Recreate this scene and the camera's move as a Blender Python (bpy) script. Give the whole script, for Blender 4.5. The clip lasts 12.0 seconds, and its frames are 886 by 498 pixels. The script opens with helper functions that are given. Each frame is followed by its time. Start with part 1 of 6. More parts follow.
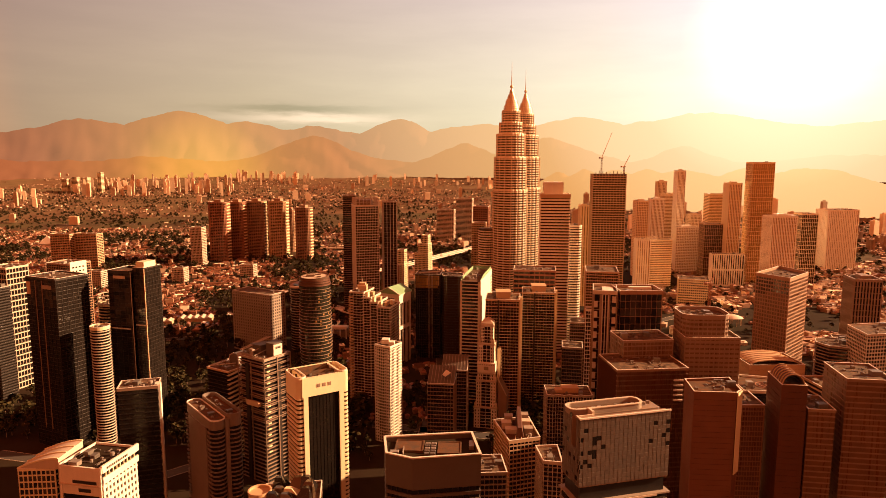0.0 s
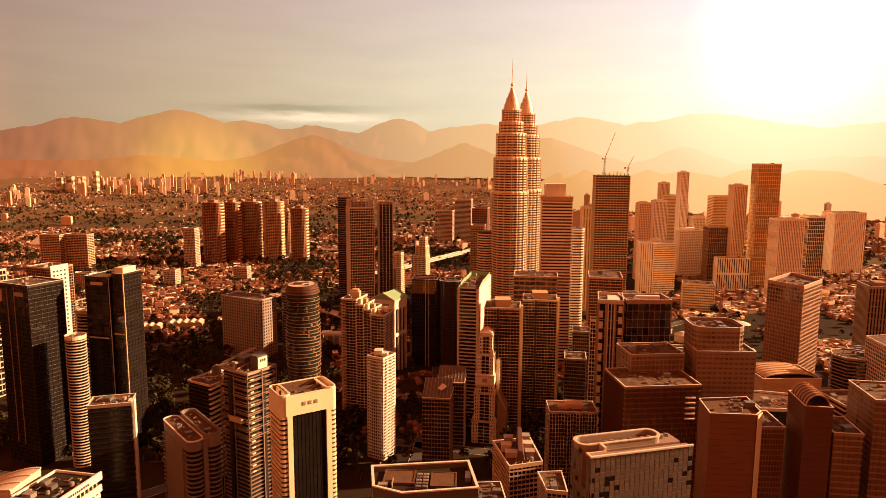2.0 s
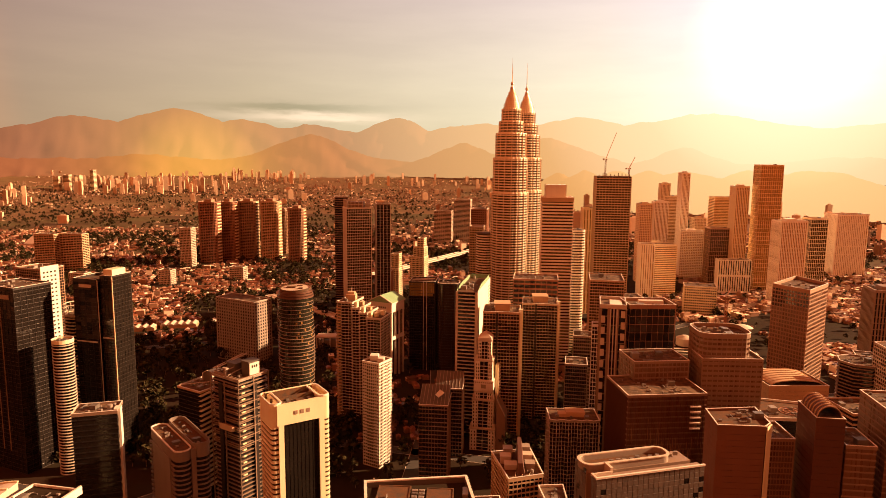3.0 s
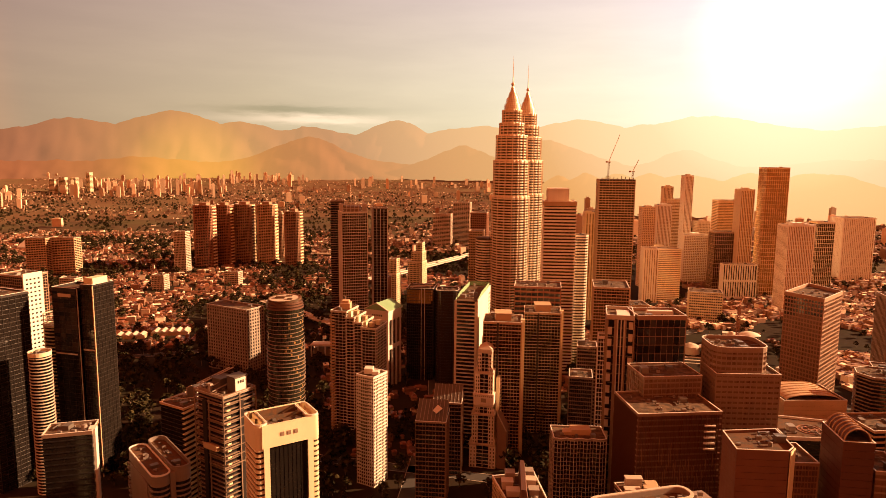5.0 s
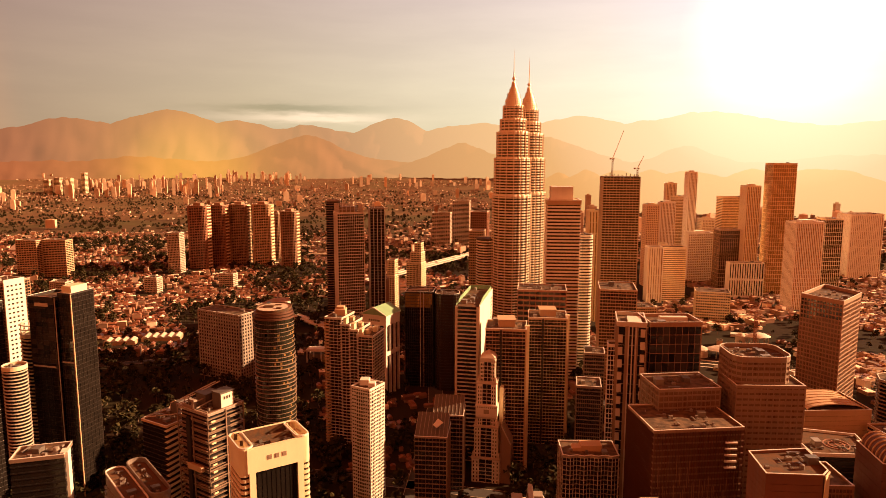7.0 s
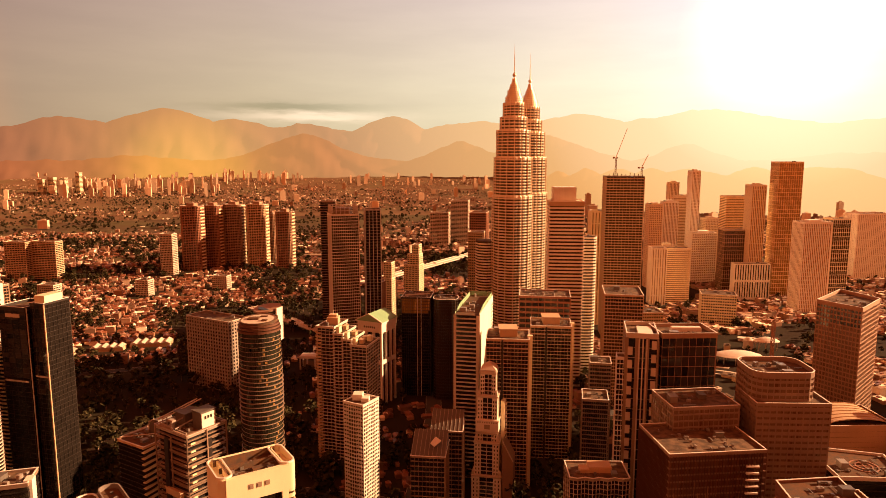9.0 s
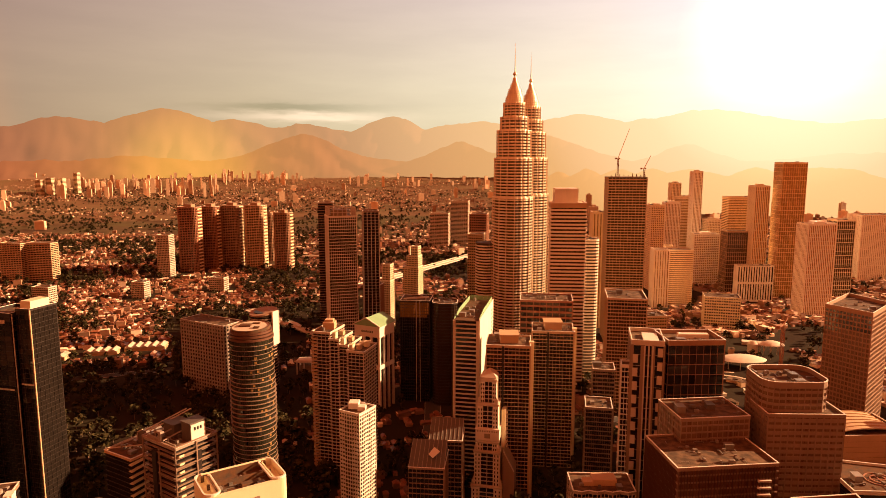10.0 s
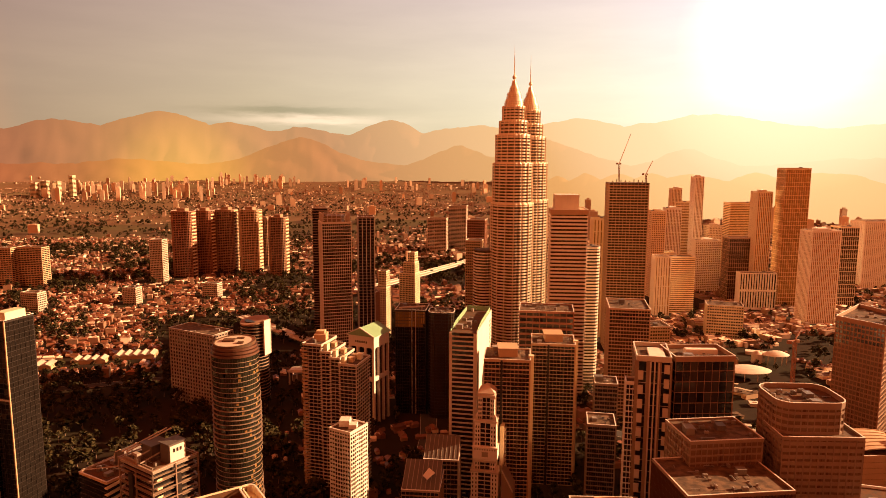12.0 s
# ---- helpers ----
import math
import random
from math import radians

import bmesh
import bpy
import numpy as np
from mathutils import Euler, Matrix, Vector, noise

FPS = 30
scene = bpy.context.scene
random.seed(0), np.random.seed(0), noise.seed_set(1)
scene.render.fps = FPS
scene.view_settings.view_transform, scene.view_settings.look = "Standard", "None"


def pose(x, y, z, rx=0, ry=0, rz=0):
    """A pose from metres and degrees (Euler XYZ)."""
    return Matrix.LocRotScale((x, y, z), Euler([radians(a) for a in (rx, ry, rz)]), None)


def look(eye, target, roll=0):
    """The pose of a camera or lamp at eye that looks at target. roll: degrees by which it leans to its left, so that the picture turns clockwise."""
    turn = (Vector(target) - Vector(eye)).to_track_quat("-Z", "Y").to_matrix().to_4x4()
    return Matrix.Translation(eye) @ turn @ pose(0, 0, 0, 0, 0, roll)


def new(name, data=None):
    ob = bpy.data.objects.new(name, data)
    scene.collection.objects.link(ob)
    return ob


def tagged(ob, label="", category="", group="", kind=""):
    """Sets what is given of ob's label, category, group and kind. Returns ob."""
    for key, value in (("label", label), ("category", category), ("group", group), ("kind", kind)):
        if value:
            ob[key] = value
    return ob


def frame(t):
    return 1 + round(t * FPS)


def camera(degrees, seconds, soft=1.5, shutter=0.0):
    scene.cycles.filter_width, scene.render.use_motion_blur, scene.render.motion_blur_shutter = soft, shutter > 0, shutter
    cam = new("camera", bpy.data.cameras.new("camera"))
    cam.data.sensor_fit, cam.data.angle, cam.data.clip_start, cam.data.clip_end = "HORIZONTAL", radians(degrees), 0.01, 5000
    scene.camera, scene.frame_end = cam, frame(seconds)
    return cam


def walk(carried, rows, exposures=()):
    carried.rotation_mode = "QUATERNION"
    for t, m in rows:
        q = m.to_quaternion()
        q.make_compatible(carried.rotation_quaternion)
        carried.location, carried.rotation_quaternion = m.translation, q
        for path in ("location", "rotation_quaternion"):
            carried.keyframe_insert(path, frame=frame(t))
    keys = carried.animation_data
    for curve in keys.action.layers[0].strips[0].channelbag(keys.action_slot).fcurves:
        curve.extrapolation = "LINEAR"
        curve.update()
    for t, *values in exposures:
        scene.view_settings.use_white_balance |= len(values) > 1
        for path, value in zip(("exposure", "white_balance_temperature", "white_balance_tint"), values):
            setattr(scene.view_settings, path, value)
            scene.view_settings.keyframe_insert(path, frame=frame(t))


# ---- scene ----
cam = camera(67.1, 12.0, 0.85)
PATH = [
    (0, (-0.549, -3.073, 297.86), (-0.631, -1.093, 297.589), 0.1),
    (0.5, (-0.319, 6.896, 298.063), (-0.401, 8.876, 297.791), 0.1),
    (1, (0.033, 16.762, 298.216), (-0.049, 18.742, 297.943), 0.2),
    (1.5, (0.346, 26.022, 298.328), (0.266, 28.001, 298.056), 0.3),
    (2, (0.647, 35.297, 298.483), (0.567, 37.277, 298.212), 0.3),
    (2.5, (0.922, 44.222, 298.748), (0.843, 46.202, 298.477), 0.4),
    (3, (0.93, 52.758, 298.974), (0.853, 54.738, 298.702), 0.5),
    (3.2, (0.917, 56.041, 299.01), (0.841, 58.02, 298.737), 0.5),
    (5, (1.152, 84.659, 299.325), (1.076, 86.64, 299.06), 0.5),
    (5.5, (0.503, 92.862, 299.377), (0.429, 94.842, 299.108), 0.4),
    (6, (0.124, 101.68, 299.635), (0.05, 103.66, 299.364), 0.3),
    (6.5, (-0.214, 110.709, 299.791), (-0.287, 112.689, 299.52), 0.2),
    (7, (-0.34, 119.935, 299.804), (-0.414, 121.915, 299.532), 0.1),
    (7.2, (-0.401, 123.972, 299.793), (-0.475, 125.952, 299.519), 0.2),
    (9, (-0.872, 155.298, 301.378), (-0.942, 157.278, 301.101), -0.0),
    (9.5, (-0.846, 164.094, 301.38), (-0.915, 166.073, 301.102), -0.0),
    (10, (-0.596, 172.375, 301.826), (-0.666, 174.355, 301.55), -0.0),
    (10.5, (-0.2, 180.462, 302.538), (-0.27, 182.442, 302.263), -0.1),
    (11, (-0.086, 187.918, 302.482), (-0.154, 189.899, 302.215), -0.0),
    (11.5, (-0.055, 193.88, 302.804), (-0.121, 195.861, 302.537), 0.1),
    (12, (0.342, 197.174, 303.159), (0.277, 199.155, 302.894), 0.2),
]
STILL = [(0.0, 1.36, 8200, 34), (12.0, 1.36, 8200, 34)]
walk(cam, [(t, look(e, g, r)) for t, e, g, r in PATH], STILL)

# ---- sky and sun ----
SUN_AZ, SUN_EL = 79.0, 20.0          # clockwise from the view's axis (+y), degrees
GLOW_AZ, GLOW_EL = 24.4, 9.0         # bright haze in the sky over the eastern towers
world = bpy.data.worlds.new("sky")
scene.world = world
world.use_nodes = True
wn, wl = world.node_tree.nodes, world.node_tree.links
wn.clear()


def wnode(kind, **props):
    n = wn.new(kind)
    for k, v in props.items():
        n.inputs[k].default_value = v
    return n


def wmath(op, a, b=None):
    n = wn.new("ShaderNodeMath")
    n.operation = op
    for i, v in enumerate((a, b)):
        if v is None:
            continue
        if isinstance(v, (int, float)):
            n.inputs[i].default_value = v
        else:
            wl.new(v, n.inputs[i])
    return n.outputs[0]


def wcolor(col, fac):
    n = wn.new("ShaderNodeVectorMath")
    n.operation = "SCALE"
    n.inputs[0].default_value = col
    wl.new(fac, n.inputs[3])
    return n.outputs[0]


def wadd(a, b):
    n = wn.new("ShaderNodeVectorMath")
    n.operation = "ADD"
    wl.new(a, n.inputs[0])
    wl.new(b, n.inputs[1])
    return n.outputs[0]


sky = wn.new("ShaderNodeTexSky")
sky.sky_type = "NISHITA"
sky.sun_disc = False
sky.sun_elevation = radians(SUN_EL)
sky.sun_rotation = radians(SUN_AZ)
sky.air_density, sky.dust_density, sky.ozone_density = 1.6, 4.0, 1.0
coord = wn.new("ShaderNodeTexCoord")
gdir = Vector((math.sin(radians(GLOW_AZ)) * math.cos(radians(GLOW_EL)),
               math.cos(radians(GLOW_AZ)) * math.cos(radians(GLOW_EL)), math.sin(radians(GLOW_EL))))
dot = wn.new("ShaderNodeVectorMath")
dot.operation = "DOT_PRODUCT"
wl.new(coord.outputs["Generated"], dot.inputs[0])
dot.inputs[1].default_value = gdir
sep = wn.new("ShaderNodeSeparateXYZ")
wl.new(coord.outputs["Generated"], sep.inputs[0])
up = wmath("MAXIMUM", sep.outputs[2], 0.0)
ang = wmath("DIVIDE", wmath("ARCCOSINE", wmath("MINIMUM", dot.outputs["Value"], 0.99999)), math.pi)
tone = wn.new("ShaderNodeValToRGB")
STOPS = ((0, (9.0, 8.0, 6.0)), (3.6, (1.5, 1.42, 1.2)), (7.5, (1.02, 0.98, 0.86)), (14, (0.94, 0.87, 0.70)), (25, (0.76, 0.68, 0.53)),
         (42, (0.57, 0.47, 0.34)), (58, (0.42, 0.30, 0.22)), (80, (1.10, 0.285, 0.09)), (180, (1.42, 0.31, 0.092)))
for i, (deg, c) in enumerate(STOPS):
    e = tone.color_ramp.elements[i] if i < 2 else tone.color_ramp.elements.new(deg / 180)
    e.position, e.color = deg / 180, (*c, 1)
wl.new(ang, tone.inputs[0])
# yellower towards the horizon, violet-grey higher up
lift = wn.new("ShaderNodeValToRGB")
for i, (h, c) in enumerate(((0.0, (0.90, 1.12, 0.99)), (0.10, (0.87, 1.09, 1.12)), (0.24, (0.75, 0.87, 1.13)), (0.6, (0.56, 0.42, 0.34)))):
    e = lift.color_ramp.elements[i] if i < 2 else lift.color_ramp.elements.new(h)
    e.position, e.color = h, (*c, 1)
wl.new(up, lift.inputs[0])
glow = wn.new("ShaderNodeVectorMath")
glow.operation = "MULTIPLY"
wl.new(tone.outputs[0], glow.inputs[0])
wl.new(lift.outputs[0], glow.inputs[1])
# thin torn cloud
mapn = wn.new("ShaderNodeMapping")
mapn.inputs["Scale"].default_value = (2.2, 2.2, 15.0)
wl.new(coord.outputs["Generated"], mapn.inputs[0])
cl = wnode("ShaderNodeTexNoise", Scale=2.2, Detail=7.0, Roughness=0.58)
wl.new(mapn.outputs[0], cl.inputs["Vector"])
ramp = wn.new("ShaderNodeValToRGB")
ramp.color_ramp.elements[0].position, ramp.color_ramp.elements[1].position = 0.38, 0.68
ramp.color_ramp.elements[0].color, ramp.color_ramp.elements[1].color = (0.965, 0.96, 0.96, 1), (1.03, 1.025, 1.015, 1)
wl.new(cl.outputs[0], ramp.inputs[0])
base = wn.new("ShaderNodeVectorMath")
base.operation = "SCALE"
wl.new(sky.outputs[0], base.inputs[0])
base.inputs[3].default_value = 0.004
# a torn strip of cloud over the ridge, bright below and grey above
azn = wn.new("ShaderNodeMath")
azn.operation = "ARCTAN2"
wl.new(sep.outputs[0], azn.inputs[0])
wl.new(sep.outputs[1], azn.inputs[1])


def bell(v, at, width):
    q = wmath("DIVIDE", wmath("SUBTRACT", v, at), width)
    return wmath("EXPONENT", wmath("MULTIPLY", wmath("MULTIPLY", q, q), -1.0))


torn = wnode("ShaderNodeTexNoise", Scale=9.0, Detail=6.0, Roughness=0.6)
wl.new(mapn.outputs[0], torn.inputs["Vector"])
rag = wmath("MULTIPLY", wmath("SUBTRACT", torn.outputs[0], 0.5), 0.016)
elev = wmath("ADD", sep.outputs[2], rag)
span = bell(azn.outputs[0], radians(-13.0), radians(6.0))
bright = wmath("MULTIPLY", wmath("MULTIPLY", span, bell(elev, math.sin(radians(3.15)), 0.006)), 0.34)
shade = wmath("MULTIPLY", wmath("MULTIPLY", bell(azn.outputs[0], radians(-14.5), radians(6.0)), bell(elev, math.sin(radians(4.0)), 0.0055)), -0.16)
strip = wcolor((1.0, 0.93, 0.78), wmath("ADD", bright, shade))
total = wadd(wadd(base.outputs[0], glow.outputs[0]), strip)
tint = wn.new("ShaderNodeVectorMath")
tint.operation = "MULTIPLY"
wl.new(total, tint.inputs[0])
wl.new(ramp.outputs[0], tint.inputs[1])
bg = wn.new("ShaderNodeBackground")
wl.new(tint.outputs[0], bg.inputs[0])
bg.inputs[1].default_value = 0.407
wo = wn.new("ShaderNodeOutputWorld")
wl.new(bg.outputs[0], wo.inputs[0])

sun = new("sun", bpy.data.lights.new("sun", "SUN"))
sun.data.energy, sun.data.angle, sun.data.color = 5.0, radians(0.6), (1.0, 0.67, 0.375)
sun.matrix_world = look((900, 0, 900), (900 - math.sin(radians(SUN_AZ)) * 100, -math.cos(radians(SUN_AZ)) * 100,
                                        900 - math.tan(radians(SUN_EL)) * 100))

# ---- materials ----
MATS = {}


def mat(name, col, rough=0.7, metal=0.0, var=0.25, scale=0.08, streak=0.5, bump=0.25, rnd=0.0, isl=0.0, spec=0.5, col2=None, fine=1.3, rvar=0.3, cut=0.5):
    """A weathered surface: broad patches, rain streaks and fine grain over the base colour."""
    if name in MATS:
        return MATS[name]
    m = bpy.data.materials.new(name)
    m.use_nodes = True
    nt = m.node_tree
    n, l = nt.nodes, nt.links
    bsdf = n["Principled BSDF"]
    bsdf.inputs["Metallic"].default_value = metal
    bsdf.inputs["Specular IOR Level"].default_value = spec
    geo = n.new("ShaderNodeNewGeometry")

    def noise_at(sx, sz, detail=4.0):
        mp = n.new("ShaderNodeMapping")
        mp.inputs["Scale"].default_value = (sx, sx, sz)
        l.new(geo.outputs["Position"], mp.inputs[0])
        t = n.new("ShaderNodeTexNoise")
        t.inputs["Scale"].default_value = 1.0
        t.inputs["Detail"].default_value = detail
        l.new(mp.outputs[0], t.inputs["Vector"])
        return t.outputs[0]

    def calc(op, a, b, c=None):
        q = n.new("ShaderNodeMath")
        q.operation = op
        for i, v in enumerate((a, b, c)):
            if v is None:
                continue
            if isinstance(v, (int, float)):
                q.inputs[i].default_value = v
            else:
                l.new(v, q.inputs[i])
        return q.outputs[0]

    broad, grain = noise_at(scale, scale), noise_at(fine, fine, 3.0)
    rain = noise_at(scale * 7, scale * 0.35, 3.0)
    f = calc("MULTIPLY_ADD", calc("SUBTRACT", broad, 0.5), 2.0 * var, 1.0)
    f = calc("MULTIPLY", f, calc("MULTIPLY_ADD", calc("SUBTRACT", rain, 0.5), 2.0 * var * streak, 1.0))
    f = calc("MULTIPLY", f, calc("MULTIPLY_ADD", calc("SUBTRACT", grain, 0.5), var, 1.0))
    if rnd:
        oi = n.new("ShaderNodeObjectInfo")
        f = calc("MULTIPLY", f, calc("MULTIPLY_ADD", calc("SUBTRACT", oi.outputs["Random"], 0.5), 2.0 * rnd, 1.0))
    if isl:
        f = calc("MULTIPLY", f, calc("MULTIPLY_ADD", calc("SUBTRACT", geo.outputs["Random Per Island"], 0.5), 2.0 * isl, 1.0))
    mixc = n.new("ShaderNodeMix")
    mixc.data_type = "RGBA"
    mixc.inputs["A"].default_value = (*col, 1)
    mixc.inputs["B"].default_value = (*(col2 or col), 1)
    sel = geo.outputs["Random Per Island"] if isl and col2 else broad
    rampc = n.new("ShaderNodeMapRange")
    rampc.inputs["From Min"].default_value, rampc.inputs["From Max"].default_value = (0.35, 0.65) if not (isl and col2) else (cut - 0.04, cut + 0.04)
    l.new(sel, rampc.inputs["Value"])
    l.new(rampc.outputs[0], mixc.inputs["Factor"])
    sc = n.new("ShaderNodeVectorMath")
    sc.operation = "SCALE"
    l.new(mixc.outputs["Result"], sc.inputs[0])
    l.new(f, sc.inputs[3])
    l.new(sc.outputs[0], bsdf.inputs["Base Color"])
    l.new(calc("MULTIPLY_ADD", calc("SUBTRACT", rain, 0.5), rvar, rough), bsdf.inputs["Roughness"])
    if bump:
        bp = n.new("ShaderNodeBump")
        bp.inputs["Strength"].default_value = bump
        bp.inputs["Distance"].default_value = 0.25
        l.new(grain, bp.inputs["Height"])
        l.new(bp.outputs[0], bsdf.inputs["Normal"])
    MATS[name] = m
    return m


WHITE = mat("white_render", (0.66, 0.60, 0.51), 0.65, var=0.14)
# brighter copies of white and cream: eastern haze put into the wall colour
HAZE_WHITE = mat("hazed_white_wall", (0.86, 0.82, 0.72), 0.6, var=0.08)
HAZE_CREAM = mat("hazed_cream_wall", (0.84, 0.74, 0.54), 0.55, var=0.08)
CREAM = mat("cream_panel", (0.70, 0.60, 0.40), 0.55, var=0.08)
PALE = mat("pale_concrete", (0.50, 0.42, 0.33), 0.75, var=0.16)
GREY = mat("grey_concrete", (0.27, 0.22, 0.175), 0.8, var=0.2)
TAN = mat("tan_render", (0.48, 0.32, 0.19), 0.75, var=0.16)
BROWN = mat("brown_stone", (0.24, 0.16, 0.11), 0.6, var=0.2)
UMBER = mat("umber_render", (0.30, 0.17, 0.10), 0.7, var=0.18)
MAROON = mat("dark_red_cladding", (0.10, 0.038, 0.02), 0.5, var=0.2)
OXIDE = mat("oxide_red_cladding", (0.165, 0.068, 0.038), 0.6, var=0.2)
RUST = mat("terracotta_cladding", (0.30, 0.13, 0.07), 0.65, var=0.2)
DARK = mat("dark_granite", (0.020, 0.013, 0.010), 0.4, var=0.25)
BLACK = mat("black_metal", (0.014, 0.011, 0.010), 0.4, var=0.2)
STEEL = mat("brushed_steel", (0.72, 0.60, 0.45), 0.36, metal=0.25, var=0.10)
ALU = mat("aluminium_band", (0.78, 0.68, 0.55), 0.42, metal=0.1, var=0.12)
GLASS = mat("dark_glass", (0.014, 0.011, 0.009), 0.10, var=0.4, bump=0.03, spec=0.42, streak=0.1, rvar=0.06)
# paler glass for eastern facades: the haze veil put into its colour
VEILED = mat("veiled_glazing", (0.14, 0.075, 0.04), 0.3, var=0.4, bump=0.04, spec=0.5, streak=0.2)
BRONZE = mat("bronze_glass", (0.055, 0.035, 0.020), 0.10, var=0.4, bump=0.04, spec=0.8, streak=0.1, rvar=0.06)
TEAL = mat("green_glass", (0.024, 0.024, 0.014), 0.22, var=0.4, bump=0.05, spec=0.4, streak=0.1, rvar=0.06)
PANE = mat("window_pane", (0.03, 0.024, 0.02), 0.08, var=0.3, bump=0.03, rnd=0.75, spec=0.8, streak=0.1, rvar=0.05)
ASH = mat("ash_grey_concrete", (0.17, 0.135, 0.11), 0.75, var=0.2)
SLATE = mat("slate_grey_render", (0.09, 0.071, 0.057), 0.6, var=0.15)
PANEL = mat("grey_glazed_panel", (0.105, 0.08, 0.063), 0.5, var=0.15, rnd=0.12)
# pale rim colour that paints in the sunlit edges of parapets
LIT_RIM = mat("sunlit_rim", (0.70, 0.65, 0.57), 0.5, var=0.2)
ROOF = mat("roof_felt", (0.075, 0.048, 0.031), 0.9, spec=0.2, var=0.4, scale=0.2, col2=(0.15, 0.092, 0.056))
RUSTY = mat("rusty_roof", (0.15, 0.07, 0.034), 0.95, spec=0.15, var=0.45, scale=0.25, col2=(0.07, 0.048, 0.034))
GREEN = mat("copper_green_roof", (0.20, 0.36, 0.20), 0.6, var=0.2)
PLANT = mat("galvanised_plant", (0.22, 0.19, 0.16), 0.5, metal=0.3, var=0.3, rnd=0.45)
ASPHALT = mat("asphalt", (0.05, 0.044, 0.038), 0.8, var=0.3, scale=0.05)
LEAF = mat("foliage", (0.034, 0.028, 0.014), 0.9, var=0.3, isl=0.5, spec=0.05, col2=(0.044, 0.036, 0.016))
TILE = mat("clay_tile_roof", (0.19, 0.070, 0.036), 0.45, var=0.25, isl=0.5, scale=0.3, col2=(0.68, 0.56, 0.43), cut=0.9)
HOUSEW = mat("house_wall", (0.28, 0.155, 0.092), 0.8, var=0.2, isl=0.4, col2=(0.70, 0.58, 0.44), cut=0.84)
SAND = mat("sandstone_cladding", (0.78, 0.60, 0.36), 0.6, var=0.14)
GOLD = mat("gold_mirror_glass", (0.42, 0.24, 0.09), 0.25, metal=0.5, var=0.25, bump=0.05)
SUBW = mat("suburb_wall", (0.26, 0.15, 0.09), 0.7, var=0.2, isl=0.3, col2=(0.80, 0.66, 0.50), cut=0.84)
SUBR = mat("suburb_roof", (0.22, 0.10, 0.055), 0.5, var=0.25, isl=0.45, scale=0.3, col2=(0.76, 0.62, 0.47), cut=0.88)
FARW = mat("far_tower_wall", (0.60, 0.44, 0.30), 0.75, var=0.15, rnd=0.3)
# distant land, with the haze over it painted into the base colour
BUILT = mat("hazed_built_up_land", (0.10, 0.06, 0.035), 0.9, spec=0.1, var=0.45, scale=0.006, fine=0.03, col2=(0.08, 0.065, 0.03), streak=0.2)
HAZE_LAND = mat("hazed_suburb_land", (0.17, 0.095, 0.053), 0.9, spec=0.1, var=0.45, scale=0.004, fine=0.02, col2=(0.12, 0.085, 0.045), streak=0.2)
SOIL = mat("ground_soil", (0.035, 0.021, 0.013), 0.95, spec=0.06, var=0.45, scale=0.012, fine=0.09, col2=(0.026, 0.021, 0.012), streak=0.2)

# ---- mesh helpers ----


def mesh_of(name, verts, faces, material, index=None):
    me = bpy.data.meshes.new(name)
    me.from_pydata([tuple(v) for v in verts], [], [tuple(f) for f in faces])
    for m in (material if isinstance(material, (list, tuple)) else (material,)):
        me.materials.append(m)
    if index is not None:
        me.polygons.foreach_set("material_index", index)
    me.update()
    return me


def join(*solids):
    """One solid out of several (verts, faces) pairs."""
    v, f = [], []
    for sv, sf in solids:
        o = len(v)
        v += [tuple(p) for p in sv]
        f += [tuple(i + o for i in q) for q in sf]
    return v, f


def prism(poly, z0, z1, top=None):
    """An upright solid over a footprint; top: another outline of as many corners for its upper end."""
    k = len(poly)
    top = top or poly
    v = [(x, y, z0) for x, y in poly] + [(x, y, z1) for x, y in top]
    f = [tuple(range(k))[::-1], tuple(range(k, 2 * k))]
    f += [(i, (i + 1) % k, k + (i + 1) % k, k + i) for i in range(k)]
    return v, f


def ring(outer, inner, z0, z1):
    k = len(outer)
    v = [(x, y, z) for p, z in ((outer, z0), (outer, z1), (inner, z1), (inner, z0)) for x, y in p]
    f = []
    for a in range(4):
        b = (a + 1) % 4
        f += [(a * k + i, a * k + (i + 1) % k, b * k + (i + 1) % k, b * k + i) for i in range(k)]
    return v, f


def block(cx, cy, z0, w, dd, h, chamfer=0.0):
    """A box, with its upper edges broken by a chamfer."""
    r = [(cx - w / 2, cy - dd / 2), (cx + w / 2, cy - dd / 2), (cx + w / 2, cy + dd / 2), (cx - w / 2, cy + dd / 2)]
    if not chamfer:
        return prism(r, z0, z0 + h)
    return join(prism(r, z0, z0 + h - chamfer), prism(r, z0 + h - chamfer, z0 + h, grow(r, -chamfer)))


def tube(cx, cy, z0, r, h, n=14, r2=None):
    a = [(cx + r * math.cos(2 * math.pi * i / n), cy + r * math.sin(2 * math.pi * i / n)) for i in range(n)]
    q = r if r2 is None else r2
    b = [(cx + q * math.cos(2 * math.pi * i / n), cy + q * math.sin(2 * math.pi * i / n)) for i in range(n)]
    return prism(a, z0, z0 + h, b)


def beam(a, b, w, h=None):
    """A straight bar from a to b."""
    a, b = Vector(a), Vector(b)
    q = (b - a).to_track_quat("Z", "Y")
    h = h or w
    v = []
    for p in (a, b):
        for sx, sy in ((-1, -1), (1, -1), (1, 1), (-1, 1)):
            v.append(p + q @ Vector((sx * w / 2, sy * h / 2, 0)))
    return v, [(3, 2, 1, 0), (4, 5, 6, 7), (0, 1, 5, 4), (1, 2, 6, 5), (2, 3, 7, 6), (3, 0, 4, 7)]


